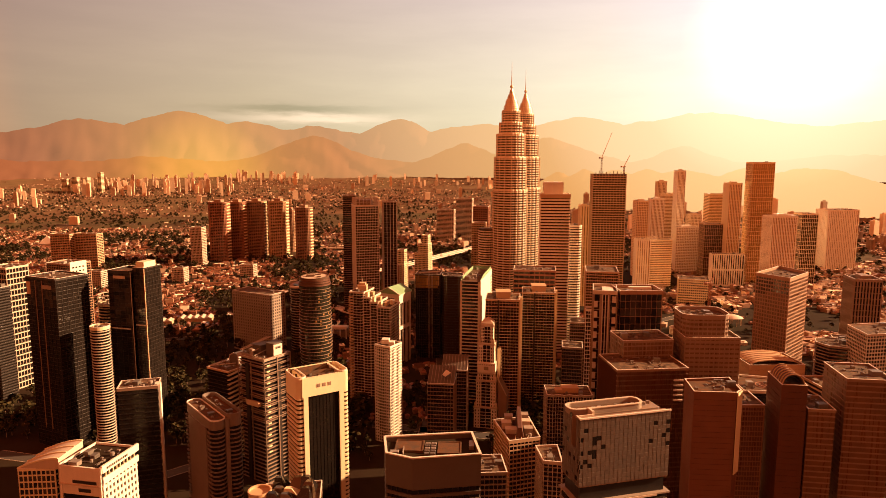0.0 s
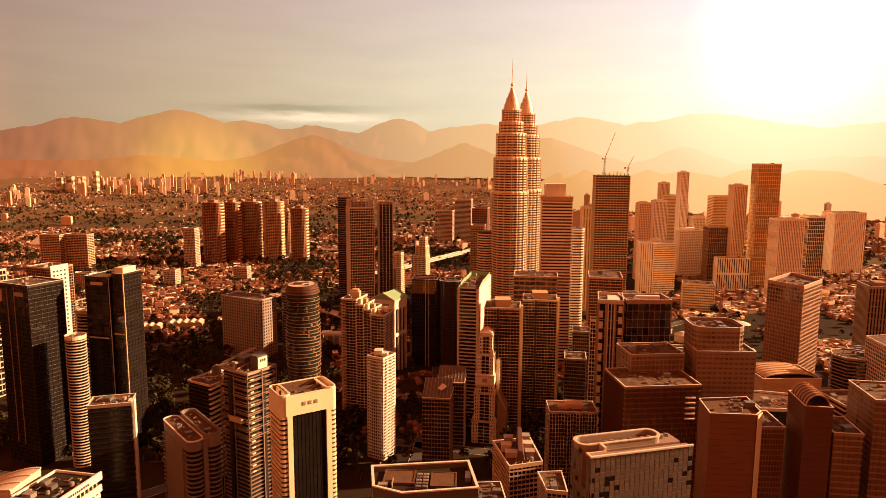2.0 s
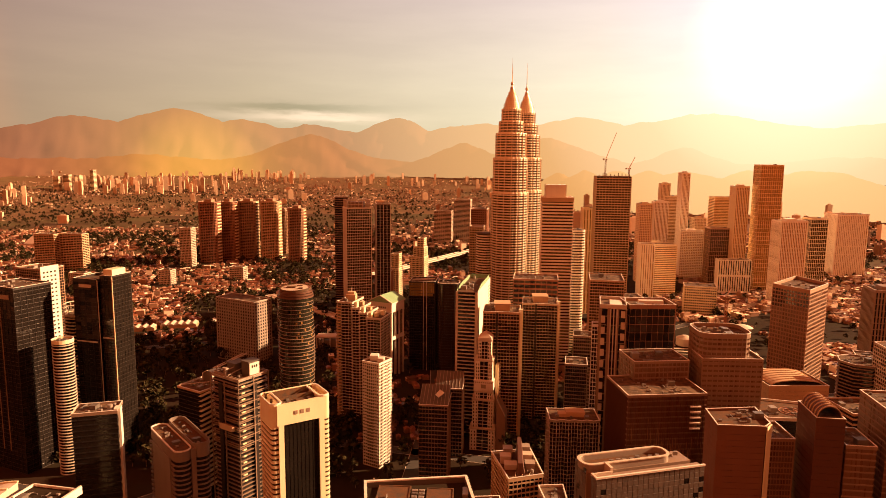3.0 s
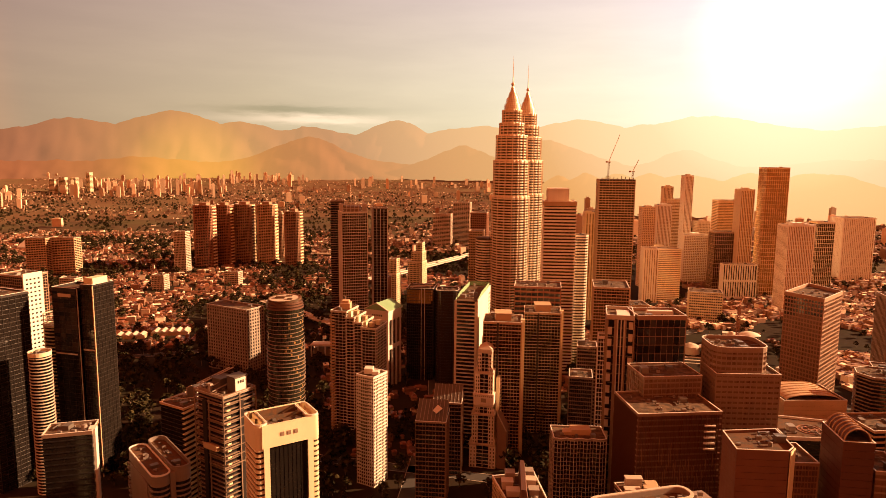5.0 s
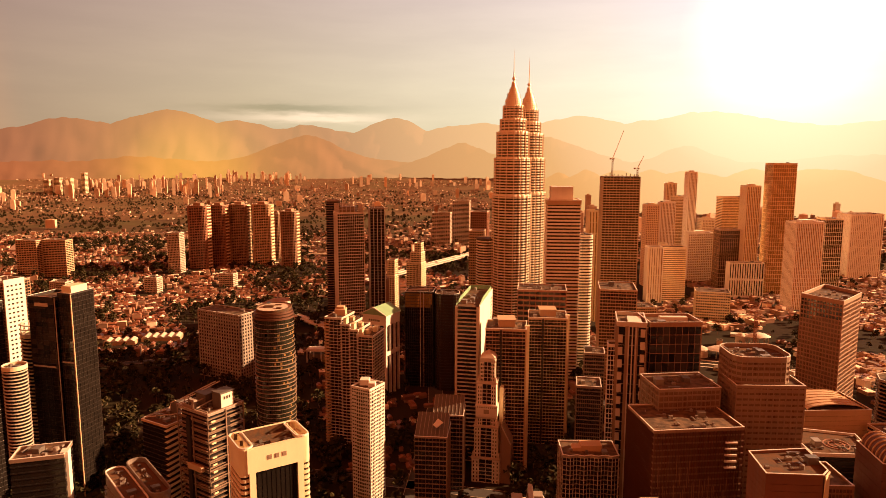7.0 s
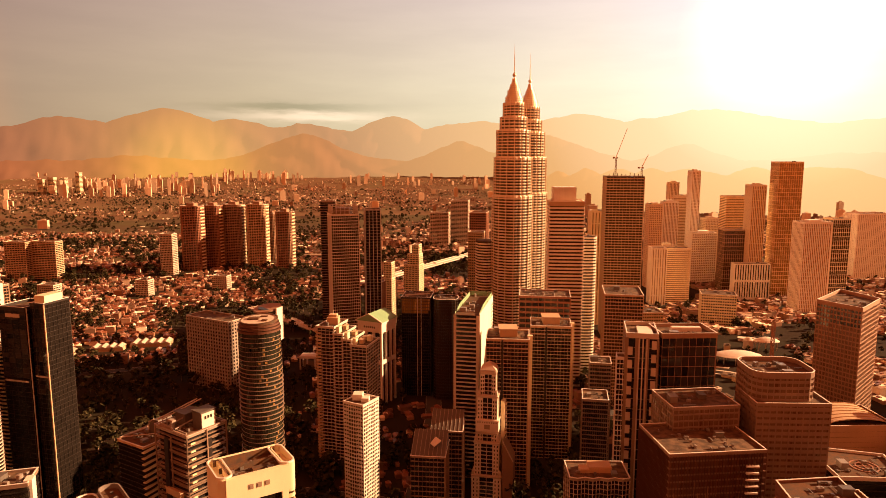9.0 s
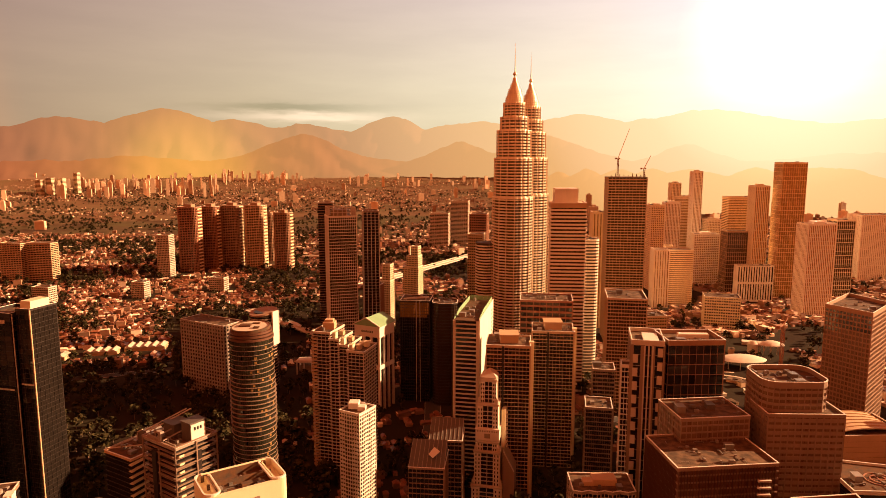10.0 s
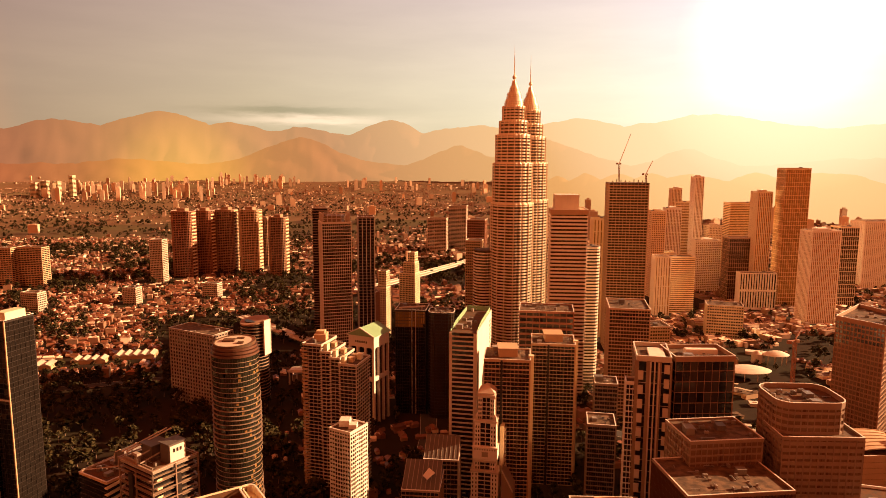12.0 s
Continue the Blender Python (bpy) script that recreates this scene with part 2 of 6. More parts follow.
def grow(poly, by):
    """The outline moved outwards (counter-clockwise outlines)."""
    k, out = len(poly), []
    for i in range(k):
        p, c, q = Vector(poly[i - 1]), Vector(poly[i]), Vector(poly[(i + 1) % k])
        a, b = (c - p).normalized(), (q - c).normalized()
        na, nb = Vector((a.y, -a.x)), Vector((b.y, -b.x))
        m = (na + nb)
        m = m / max(m.length_squared, 0.3) * 2.0
        out.append(tuple(c + m * by))
    return out


def rect(w, dd, rot=0, cx=0, cy=0):
    c, s = math.cos(radians(rot)), math.sin(radians(rot))
    return [(cx + x * c - y * s, cy + x * s + y * c) for x, y in
            ((-w / 2, -dd / 2), (w / 2, -dd / 2), (w / 2, dd / 2), (-w / 2, dd / 2))]


def round_rect(w, dd, rot, r, n=5, cx=0, cy=0):
    c, s = math.cos(radians(rot)), math.sin(radians(rot))
    pts = []
    for qx, qy, a0 in ((1, -1, -90), (1, 1, 0), (-1, 1, 90), (-1, -1, 180)):
        for i in range(n + 1):
            a = radians(a0 + 90 * i / n)
            pts.append((qx * (w / 2 - r) + r * math.cos(a), qy * (dd / 2 - r) + r * math.sin(a)))
    return [(cx + x * c - y * s, cy + x * s + y * c) for x, y in pts]


def disc(r, n=36, cx=0, cy=0, sq=1.0):
    return [(cx + r * math.cos(2 * math.pi * i / n), cy + sq * r * math.sin(2 * math.pi * i / n)) for i in range(n)]


def part(name, solid, material, parent, label="", at=None, rz=0.0, kind=""):
    """Links a solid, or a mesh that others share, as one part under a thing or a part."""
    me = solid if isinstance(solid, bpy.types.Mesh) else mesh_of(name, solid[0], solid[1], material)
    ob = new(name, me)
    ob.parent = parent
    if at:
        ob.location = at
    if rz:
        ob.rotation_euler = (0, 0, rz)
    if label or kind:
        tagged(ob, label=label, kind=kind)
    return ob


def thing(name, x, y, z=0.0, label="", category="", group=""):
    ob = new(name)
    ob.location = (x, y, z)
    ob.empty_display_size = 2.0
    return tagged(ob, label=label, category=category, group=group)


# ---- roof machinery, built once ----
def unit_meshes():
    fan = join(block(0, 0, 0.0, 3.0, 2.0, 1.5, 0.08), tube(-0.75, 0, 1.5, 0.6, 0.22), tube(0.75, 0, 1.5, 0.6, 0.22),
               block(-1.3, 0, -0.2, 0.2, 2.1, 0.2), block(1.3, 0, -0.2, 0.2, 2.1, 0.2))
    room = [block(0, 0, 0, 6, 4.4, 3.0), block(0, 0, 3.0, 6.5, 4.9, 0.25, 0.06)]
    room += [block(-2.2 + 0.55 * i, -2.23, 1.2, 0.35, 0.08, 1.2) for i in range(9)] + [block(2.0, -2.24, 0, 1.0, 0.1, 2.1)]
    tank = join(tube(0, 0, 0, 1.5, 2.4, 16), tube(0, 0, 2.4, 1.5, 0.35, 16, 0.4), tube(0, 0, 1.1, 1.56, 0.1, 16))
    duct = join(block(0, 0, 0.4, 7.0, 0.9, 0.8, 0.05), block(-3.1, 0, 0, 0.2, 1.0, 0.5), block(0, 0, 0, 0.2, 1.0, 0.5),
                block(3.1, 0, 0, 0.2, 1.0, 0.5), block(3.1, 0.9, 0.4, 0.9, 1.2, 0.8, 0.05))
    return {"cooling_unit": mesh_of("cooling_unit", *fan, PLANT), "plant_room": mesh_of("plant_room", *join(*room), PLANT),
            "water_tank": mesh_of("water_tank", *tank, PLANT), "duct": mesh_of("duct", *duct, PLANT)}


UNITS = unit_meshes()


def inside(poly, x, y):
    k = len(poly)
    for i in range(k):
        (ax, ay), (bx, by) = poly[i], poly[(i + 1) % k]
        if (bx - ax) * (y - ay) - (by - ay) * (x - ax) < 0:
            return False
    return True


def machinery(parent, poly, z, seed, many=6, rot=0.0, big=1.0, kinds=("cooling_unit", "plant_room", "water_tank", "duct", "cooling_unit")):
    """Plant standing about on a flat roof, never overlapping."""
    rng = random.Random(seed)
    core_poly = grow(poly, -3.2 * big)
    xs, ys = [p[0] for p in poly], [p[1] for p in poly]
    put = []
    for _ in range(many * 12):
        if len(put) >= many:
            break
        x, y = rng.uniform(min(xs), max(xs)), rng.uniform(min(ys), max(ys))
        s = big * rng.uniform(0.7, 1.25)
        if not inside(core_poly, x, y) or any((x - a) ** 2 + (y - b) ** 2 < (4.3 * (s + c)) ** 2 * 0.55 for a, b, c in put):
            continue
        kind = kinds[len(put) % len(kinds)]
        ob = part(kind, UNITS[kind], None, parent, at=(x, y, z + (0.2 * s if kind == "cooling_unit" else 0.0)),
                  rz=radians(rot + 90 * rng.randrange(4)))
        ob.scale = (s, s, s * rng.uniform(0.85, 1.3))
        put.append((x, y, s))
    if parent.location.y < 1000 and many:
        runs = []
        for _ in range(26):
            x, y = rng.uniform(min(xs), max(xs)), rng.uniform(min(ys), max(ys))
            a, ln = radians(rot) + math.pi / 2 * rng.randrange(2), rng.uniform(2, 9) * big
            x2, y2 = x + math.cos(a) * ln, y + math.sin(a) * ln
            if inside(core_poly, x, y) and inside(core_poly, x2, y2):
                h = rng.uniform(0.3, 1.1)
                runs.append(beam((x, y, z + h), (x2, y2, z + h), 0.28))
                runs += [beam((x, y, z), (x, y, z + h), 0.2), beam((x2, y2, z), (x2, y2, z + h), 0.2)]
                if rng.random() < 0.4:
                    runs.append(block(x2, y2, z, rng.uniform(0.8, 2.2), rng.uniform(0.8, 2.2), rng.uniform(0.6, 1.8)))
        if runs:
            part("pipework", join(*runs), PLANT if seed % 2 else ASH, parent, kind="stuff")


def facade(parent, poly, z0, z1, wall, glass, fh=3.8, band=0.4, out=0.35, pier=0.0, pw=0.8, pout=0.5, joined=False,
           panes=0, parapet=1.3, roof=ROOF, cap=None, bandname="floor_band", pmat=None, fine=0.72, pane_mat=None, most=56):
    """One storey block: a glazed core, floor bands and piers that stand proud of it, parapet and roof deck."""
    part("glazed_core", prism(poly, z0, z1), glass, parent)
    n = max(1, int(round((z1 - z0) / fh)))
    fh = (z1 - z0) / n
    if band < 0.9 and not joined and parent.location.y < 1000:
        band, pw = band * 0.7, pw * 0.72
    bh = fh * band
    me = mesh_of(bandname, *prism(grow(poly, out), 0, bh), wall)
    if joined or parent.location.y > 1000:
        part("banding", join(*[prism(grow(poly, out), z0 + i * fh, z0 + i * fh + bh) for i in range(n)]), wall, parent, kind="stuff")
    else:
        for i in range(n):
            part(bandname, me, wall, parent, at=(0, 0, z0 + i * fh))
    part("roof", prism(grow(poly, out), z1 - 0.5, z1 + 0.12), roof, parent)
    if parapet:
        o = grow(poly, out + 0.06)
        rim = part("parapet", ring(o, grow(poly, out - 0.45), z1 - 0.9, z1 + parapet), cap or wall, parent)
        # added pale coping: the edge's sunlit brightness put into its colour
        part("coping", ring(grow(poly, out + 0.2), grow(poly, out - 0.6), z1 + parapet, z1 + parapet + 0.3), LIT_RIM, rim)
    k = len(poly)
    if pier:
        h = z1 - z0 - 0.4
        pier, pw = pier * fine, pw * fine * 0.75
        pm = mesh_of("pier", *join(block(0, 0, 0, pw, pout * 2, h)), pmat or wall)
        solids = []
        whole = joined or parent.location.y > 640
        for i in range(k):
            a, b = Vector(poly[i]), Vector(poly[(i + 1) % k])
            e = b - a
            cnt = int(round(e.length / pier))
            ang = math.atan2(e.y, e.x)
            for j in range(max(cnt, 1)):
                p = a + e * (j / max(cnt, 1))
                if whole:
                    solids.append(prism(rect(pw, pout * 2, math.degrees(ang), p.x, p.y), z0, z0 + h))
                else:
                    part("pier", pm, None, parent, at=(p.x, p.y, z0), rz=ang)
        if whole:
            part("ribbing", join(*solids), pmat or wall, parent, kind="stuff")
    panes = min(panes, most)
    if panes and pier:
        made = 0
        shared = {}
        for i in range(k):
            a, b = Vector(poly[i]), Vector(poly[(i + 1) % k])
            e = b - a
            normal = Vector((e.y, -e.x)).normalized()
            if normal.y > 0.25 or e.length < pier * 0.8:
                continue
            cnt = max(1, int(round(e.length / pier)))
            wid = e.length / cnt - pw - 0.12
            key = round(wid, 2)
            if key not in shared:
                shared[key] = mesh_of("window", *block(0, -0.03, 0, wid, 0.12, fh - bh - 0.1), pane_mat or PANE)
            ang = math.atan2(e.y, e.x)
            for s in range(n - 1, -1, -1):
                for j in range(cnt):
                    if made >= panes:
                        break
                    p = a + e * ((j + 0.5) / cnt)
                    part("window", shared[key], None, parent, at=(p.x, p.y, z0 + s * fh + bh + 0.05), rz=ang)
                    made += 1
    return fh


def mast(parent, x, y, z, h, r=0.25):
    part("mast", join(tube(x, y, z, r, h * 0.55, 8), tube(x, y, z + h * 0.55, r * 0.55, h * 0.45, 8, r * 0.15)), STEEL, parent)

# ---- ground ----
EYE_MID = (0.0, 95.0, 299.0)


def far(x, y, z, start=1700.0, reach=3050.0):
    """Draws the country beyond the inner city together, along the lines of sight from over the city, so that hills and
    suburbs kilometres off lie inside the drawn distance with their true angular size."""
    v = Vector((x - EYE_MID[0], y - EYE_MID[1], z - EYE_MID[2]))
    dist = math.hypot(v.x, v.y)
    if dist <= start:
        return x, y, z, 1.0
    s = (start + reach * (1 - math.exp(-(dist - start) / reach))) / dist
    return EYE_MID[0] + v.x * s, EYE_MID[1] + v.y * s, EYE_MID[2] + v.z * s, s


def ground_sheet():
    rads = [0, 60, 130, 220, 330, 460, 620, 800, 1000, 1250, 1500, 1700, 2000, 2400, 2900, 3500, 4300, 5300, 6500, 8000, 10000, 12500, 16000]
    n = 120
    v, f = [far(0, 95, 0)[:3]], []
    for r in rads[1:]:
        for i in range(n):
            a = 2 * math.pi * i / n
            x, y = r * math.sin(a), 95 + r * math.cos(a)
            v.append(far(x, y, 0.0)[:3])
    f += [(0, 1 + (i + 1) % n, 1 + i) for i in range(n)]
    for k in range(len(rads) - 2):
        o, p = 1 + k * n, 1 + (k + 1) * n
        f += [(o + i, o + (i + 1) % n, p + (i + 1) % n, p + i) for i in range(n)]
    # ground turns paler in rings outwards: painted distance haze
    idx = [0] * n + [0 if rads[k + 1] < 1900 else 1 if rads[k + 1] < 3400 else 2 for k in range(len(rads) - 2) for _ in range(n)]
    ob = new("ground", mesh_of("ground", v, f, (SOIL, BUILT, HAZE_LAND), idx))
    ob.data.shade_smooth()
    tagged(ob, "red-brown city ground with dark green patches", "ground", kind="structure")


ground_sheet()

# ---- the twin towers ----
def star(r, n=16, sub=4):
    """Eight points and eight lobes round a circle."""
    pts = []
    for i in range(n * sub):
        a = 2 * math.pi * i / (n * sub)
        u = (i % (2 * sub)) / (2 * sub)
        lobe = 0.055 * abs(math.cos(math.pi * (u * 2))) if u < 0.5 else 0.035 * math.sin(math.pi * (u * 2 - 1))
        pts.append((r * (0.945 + lobe) * math.cos(a), r * (0.945 + lobe) * math.sin(a)))
    return pts


def twin_tower(x, y, side):
    t = thing("skyscraper", x, y, 0, "tapering steel and glass twin skyscraper with a slender spire", "skyscraper", "twin towers")
    tiers = ((0, 246, 29.0), (246, 299, 26.8), (299, 336, 23.6), (336, 354, 19.0), (354, 373, 15.0))
    for z0, z1, r in tiers:
        poly = star(r)
        part("glazed_core", prism(grow(poly, -0.9), z0, z1), BRONZE, t)
        n = int(round((z1 - z0) / 4.1))
        fh = (z1 - z0) / n
        me = mesh_of("sunshade_band", *prism(poly, 0, fh * 0.46), STEEL)
        for i in range(n):
            part("sunshade_band", me, None, t, at=(0, 0, z0 + i * fh))
        part("cornice", prism(grow(poly, 0.35), z1 - 1.6, z1 + 0.4, grow(poly, 0.1)), STEEL, t)
        pm = mesh_of("fin", *block(0, 0, 0, 1.1, 1.1, z1 - z0), STEEL)
        for i in range(16):
            a = 2 * math.pi * i / 16
            part("fin", pm, None, t, at=(r * 0.995 * math.cos(a), r * 0.995 * math.sin(a), z0))
    for z0, z1, r0, r1 in ((373, 382, 12.6, 11.4), (382, 391, 10.2, 8.4), (391, 399, 7.0, 4.8), (399, 407, 3.8, 1.9)):
        part("crown_tier", join(tube(0, 0, z0, r0 - 0.5, z1 - z0, 24, r1 - 0.5), *[tube(0, 0, z0 + q * (z1 - z0), r0 + (r1 - r0) * q + 0.3, 0.8, 24) for q in (0.0, 0.33, 0.66)]), STEEL, t)
        fin = mesh_of("crown_fin", *beam((r0 + 0.15, 0, z0), (r1 + 0.15, 0, z1), 0.5), STEEL)
        for i in range(8):
            part("crown_fin", fin, None, t, rz=2 * math.pi * i / 8)
    bm = bmesh.new()
    bmesh.ops.create_uvsphere(bm, u_segments=18, v_segments=12, radius=2.6)
    ball = bpy.data.meshes.new("ring_ball")
    bm.to_mesh(ball)
    bm.free()
    ball.materials.append(STEEL)
    part("ring_ball", ball, None, t, at=(0, 0, 411))
    part("spire", join(tube(0, 0, 405, 0.95, 16, 10, 0.7), tube(0, 0, 421, 0.6, 14, 8, 0.45), tube(0, 0, 435, 0.38, 17, 8, 0.08)), STEEL, t)
    # the shorter round annex
    ax, ay = (-36.0 * side, 12.0)
    poly = [(ax + px, ay + py) for px, py in star(15.5)]
    part("annex_core", prism(grow(poly, -0.7), 0, 180), BRONZE, t)
    me = mesh_of("annex_band", *prism(poly, 0, 1.9), STEEL)
    for i in range(44):
        part("annex_band", me, None, t, at=(0, 0, i * 4.09))
    part("annex_roof", prism(poly, 179.6, 181), ROOF, t)


twin_tower(63.8, 1100.0, 1)
twin_tower(92.6, 1179.4, -1)


def sky_bridge():
    a, b = Vector((72.5, 1124, 170)), Vector((84, 1156, 170))
    t = thing("sky_bridge", 78, 1140, 0, "two-storey steel sky bridge between the twin towers", "bridge")
    off = Vector((78, 1140, 0))
    part("deck", join(beam(a - off, b - off, 5, 0.8), beam(a - off + Vector((0, 0, 4.2)), b - off + Vector((0, 0, 4.2)), 5, 0.6)), STEEL, t)
    part("glazing", beam(a - off + Vector((0, 0, 2.2)), b - off + Vector((0, 0, 2.2)), 4.4, 3.6), BRONZE, t)
    part("leg", join(beam((0, 0, 169), a - off + Vector((0, 0, -48)), 1.1), beam((0, 0, 169), b - off + Vector((0, 0, -48)), 1.1)), STEEL, t)


sky_bridge()


# ---- plain towers, one row each ----
def tower(name, label, category, cx, cy, poly, z, wall, glass, seed=1, plant=5, group="", base=0.0, mast_h=0.0, **kw):
    t = thing(name, cx, cy, base, label, category, group)
    facade(t, poly, 0.0, z - base, wall, glass, **kw)
    if plant:
        machinery(t, poly, z - base + 0.12, seed, plant)
    if mast_h:
        mast(t, poly[0][0] * 0.3, poly[0][1] * 0.3, z - base, mast_h)
    return t


# striped office tower with a lit sign box, beside the twin towers
m3 = tower("office_tower", "tall office tower with pale horizontal stripes and roof box", "office tower", 128, 1030, rect(43, 40, -3), 243,
           ALU, BRONZE, 3, 0, fh=4.6, band=0.52, out=0.9, parapet=0.8)
part("roof_box", join(block(-3, -2, 243, 29, 22, 18.5, 0.4), block(-3, -2, 243, 31, 24, 1.2)), WHITE, m3, "pale blank box on the roof")
part("crown_band", prism(grow(rect(43, 40, -3), 1.0), 237.5, 243.3), TAN, m3)
tower("office_tower", "slim round-cornered office tower with fine pale stripes", "office tower", 165, 1076, round_rect(24, 28, 0, 8, 4), 190,
      ALU, BRONZE, 4, 3, fh=4.2, band=0.5, out=0.6)

# construction tower with crane
ct = tower("unfinished_tower", "dark unfinished concrete tower under construction", "tower", 258, 1275, rect(60, 44, -4), 268, TAN, BRONZE, 5, 0,
           fh=4.4, band=0.35, out=0.5, pier=7.5, pw=1.0, pout=0.7, parapet=0.0)
for i in range(9):
    part("column_stub", block(-27 + 6.7 * i, -17, 268, 1.1, 1.1, 3 + (i * 7 % 4)), GREY, ct)


def crane(x, y, z, h, jib, turn):
    t = thing("tower_crane", x, y, z, "tall lattice tower crane on top of the building", "crane")
    s = []
    for sx, sy in ((-1, -1), (1, -1), (1, 1), (-1, 1)):
        s.append(beam((sx, sy, 0), (sx, sy, h), 0.4))
    for k in range(int(h / 3)):
        s.append(beam((-1, -1, 3 * k), (1, -1, 3 * k + 3), 0.25))
        s.append(beam((-1, 1, 3 * k + 3), (1, 1, 3 * k), 0.25))
        s.append(beam((-1, -1, 3 * k), (-1, 1, 3 * k + 3), 0.25))
    part("lattice_mast", join(*s), RUST, t)
    c, q = math.cos(turn), math.sin(turn)
    tip = Vector((c * jib * 0.62, q * jib * 0.62, h + jib * 0.78))
    part("jib", join(beam((0, 0, h), tip, 0.7), beam((0, 0, h + 2), tip * 0.98 + Vector((0, 0, 1)), 0.35)), RUST, t)
    part("counter_jib", join(beam((0, 0, h), (-c * 9, -q * 9, h + 0.5), 1.0), block(-c * 8, -q * 8, h - 1.5, 2.6, 2.6, 2.6)), RUST, t)
    part("cab", block(1.6, -1.2, h - 1.5, 2.0, 1.8, 2.3, 0.2), PALE, t)


crane(246, 1281, 268.1, 30, 62, 0.9)
crane(284, 1262, 268.1, 14, 26, 0.7)

# eastern towers, with haze put into their pale wall and gold glass colours
EAST = "office towers of the eastern skyline"
STYLE = {"rib": dict(fh=8.0, band=0.10, out=0.4, pier=3.6, pw=2.4, pout=0.7), "band": dict(fh=4.2, band=0.5, out=0.7),
         "grid": dict(fh=4.2, band=0.42, out=0.4, pier=4.2, pw=2.0, pout=0.6), "glass": dict(fh=9.0, band=0.10, out=0.25, pier=4.5, pw=0.8, pout=0.4),
         "slot": dict(fh=20.0, band=0.06, out=0.5, pier=5.0, pw=4.6, pout=0.9)}
for row in (("office_tower", "very tall glass slab tower with a flat top", 684, 1620, 50, 40, 0, 286, SAND, GOLD, "glass"),
            ("office_tower", "lower slab joined to the very tall tower", 634, 1650, 30, 36, 0, 236, HAZE_CREAM, GOLD, "rib"),
            ("office_tower", "slender pale tower with a flat top", 584, 1905, 22, 24, 8, 261, HAZE_WHITE, GOLD, "rib"),
            ("apartment_tower", "broad pale tower with small regular windows", 568, 1775, 56, 36, -6, 117, HAZE_WHITE, GOLD, "grid"),
            ("apartment_tower", "slim pale concrete tower with dark slots", 388, 1515, 29, 28, 0, 115, HAZE_WHITE, GOLD, "slot"),
            ("office_tower", "banded office tower of tan concrete", 433, 1540, 49, 36, -3, 112, HAZE_CREAM, GOLD, "band"),
            ("office_tower", "tower with white lit edge and ribbed front", 667, 1466, 55, 36, 8, 173, HAZE_WHITE, GOLD, "rib"),
            ("office_tower", "curved-top tower with ribbed glass front", 798, 1620, 40, 34, 6, 166, HAZE_CREAM, BRONZE, "glass"),
            ("office_tower", "wide ribbed tower with one bright white edge", 975, 1815, 86, 48, 10, 161, HAZE_WHITE, GOLD, "slot"),
            ("office_tower", "broad hazy tower with banded facade", 710, 1925, 82, 46, 0, 195, SAND, GOLD, "band"),
            ("office_tower", "round-cornered tower ringed by pale bands", 581, 2010, 62, 46, 4, 192, HAZE_CREAM, GOLD, "band"),
            ("apartment_tower", "narrow pale apartment tower with ribbed sides", 507, 1847, 36, 30, 0, 186, HAZE_WHITE, GOLD, "rib"),
            ("apartment_tower", "pale slab tower behind the unfinished one", 427, 1697, 30, 26, 6, 190, HAZE_CREAM, GOLD, "grid"),
            ("apartment_tower", "distant pale tower on the hillside", 560, 2000, 26, 24, 0, 228, HAZE_CREAM, GOLD, "rib"),
            ("office_tower", "dark bronze tower before paler ones", 602, 1672, 58, 36, 2, 136, TAN, BRONZE, "glass"),
            ("apartment_tower", "slim white tower beside the bronze one", 668, 1712, 15, 22, 0, 145, HAZE_WHITE, GOLD, "slot"),
            ("apartment_tower", "pale apartment tower beyond the park", 625, 1897, 34, 28, 12, 140, HAZE_CREAM, GOLD, "grid"),
            ("apartment_tower", "low broad apartment slab of pale concrete", 450, 1720, 46, 24, 0, 96, HAZE_CREAM, GOLD, "band"),
            ("office_tower", "ribbed tower at the skyline's edge", 1110, 1700, 60, 40, 10, 150, SAND, GOLD, "rib"),
            ("apartment_tower", "plain cream tower half hidden by others", 760, 1790, 36, 32, 0, 168, HAZE_CREAM, GOLD, "rib"),
            ("apartment_tower", "plain cream tower with flat roof", 850, 1760, 34, 30, 8, 150, HAZE_WHITE, GOLD, "band"),
            ("office_tower", "dark grey tower with tall ribs", 545, 935, 34, 40, -10, 132, BROWN, GLASS, "rib"),
            ("apartment_tower", "brown ribbed tower behind the striped one", 232, 1347, 27, 26, 0, 203, SAND, GOLD, "slot"),
            ("apartment_tower", "hazy slab block with ribbed walls", 300, 1480, 40, 26, 0, 118, SAND, GOLD, "rib")):
    nm, lb, cx, cy, w, dd, rot, z, wl_, gl_, sty = row
    form = round_rect(w, dd, rot, 14, 5) if "round-cornered" in lb else rect(w, dd, rot)
    et = tower(nm, lb, nm.replace("_", " "), cx, cy, form, z, wl_, gl_, seed=int(cx), plant=3, group=EAST, joined=True, parapet=2.5, fine=1.0, **STYLE[sty])
    if sty in ("rib", "grid"):
        part("lift_house", prism(rect(w * 0.4, dd * 0.5, rot), z, z + 6), wl_, et)
    # sunlit edge painted as a white strip along the sun side
    if "white" in lb:
        part("lit_edge", prism(rect(1.6, dd + 1.6, rot, (w / 2 + 1.2) * math.cos(radians(rot)), (w / 2 + 1.2) * math.sin(radians(rot))), 0, z + 3), HAZE_WHITE, et, "white strip standing in for a sunlit edge")
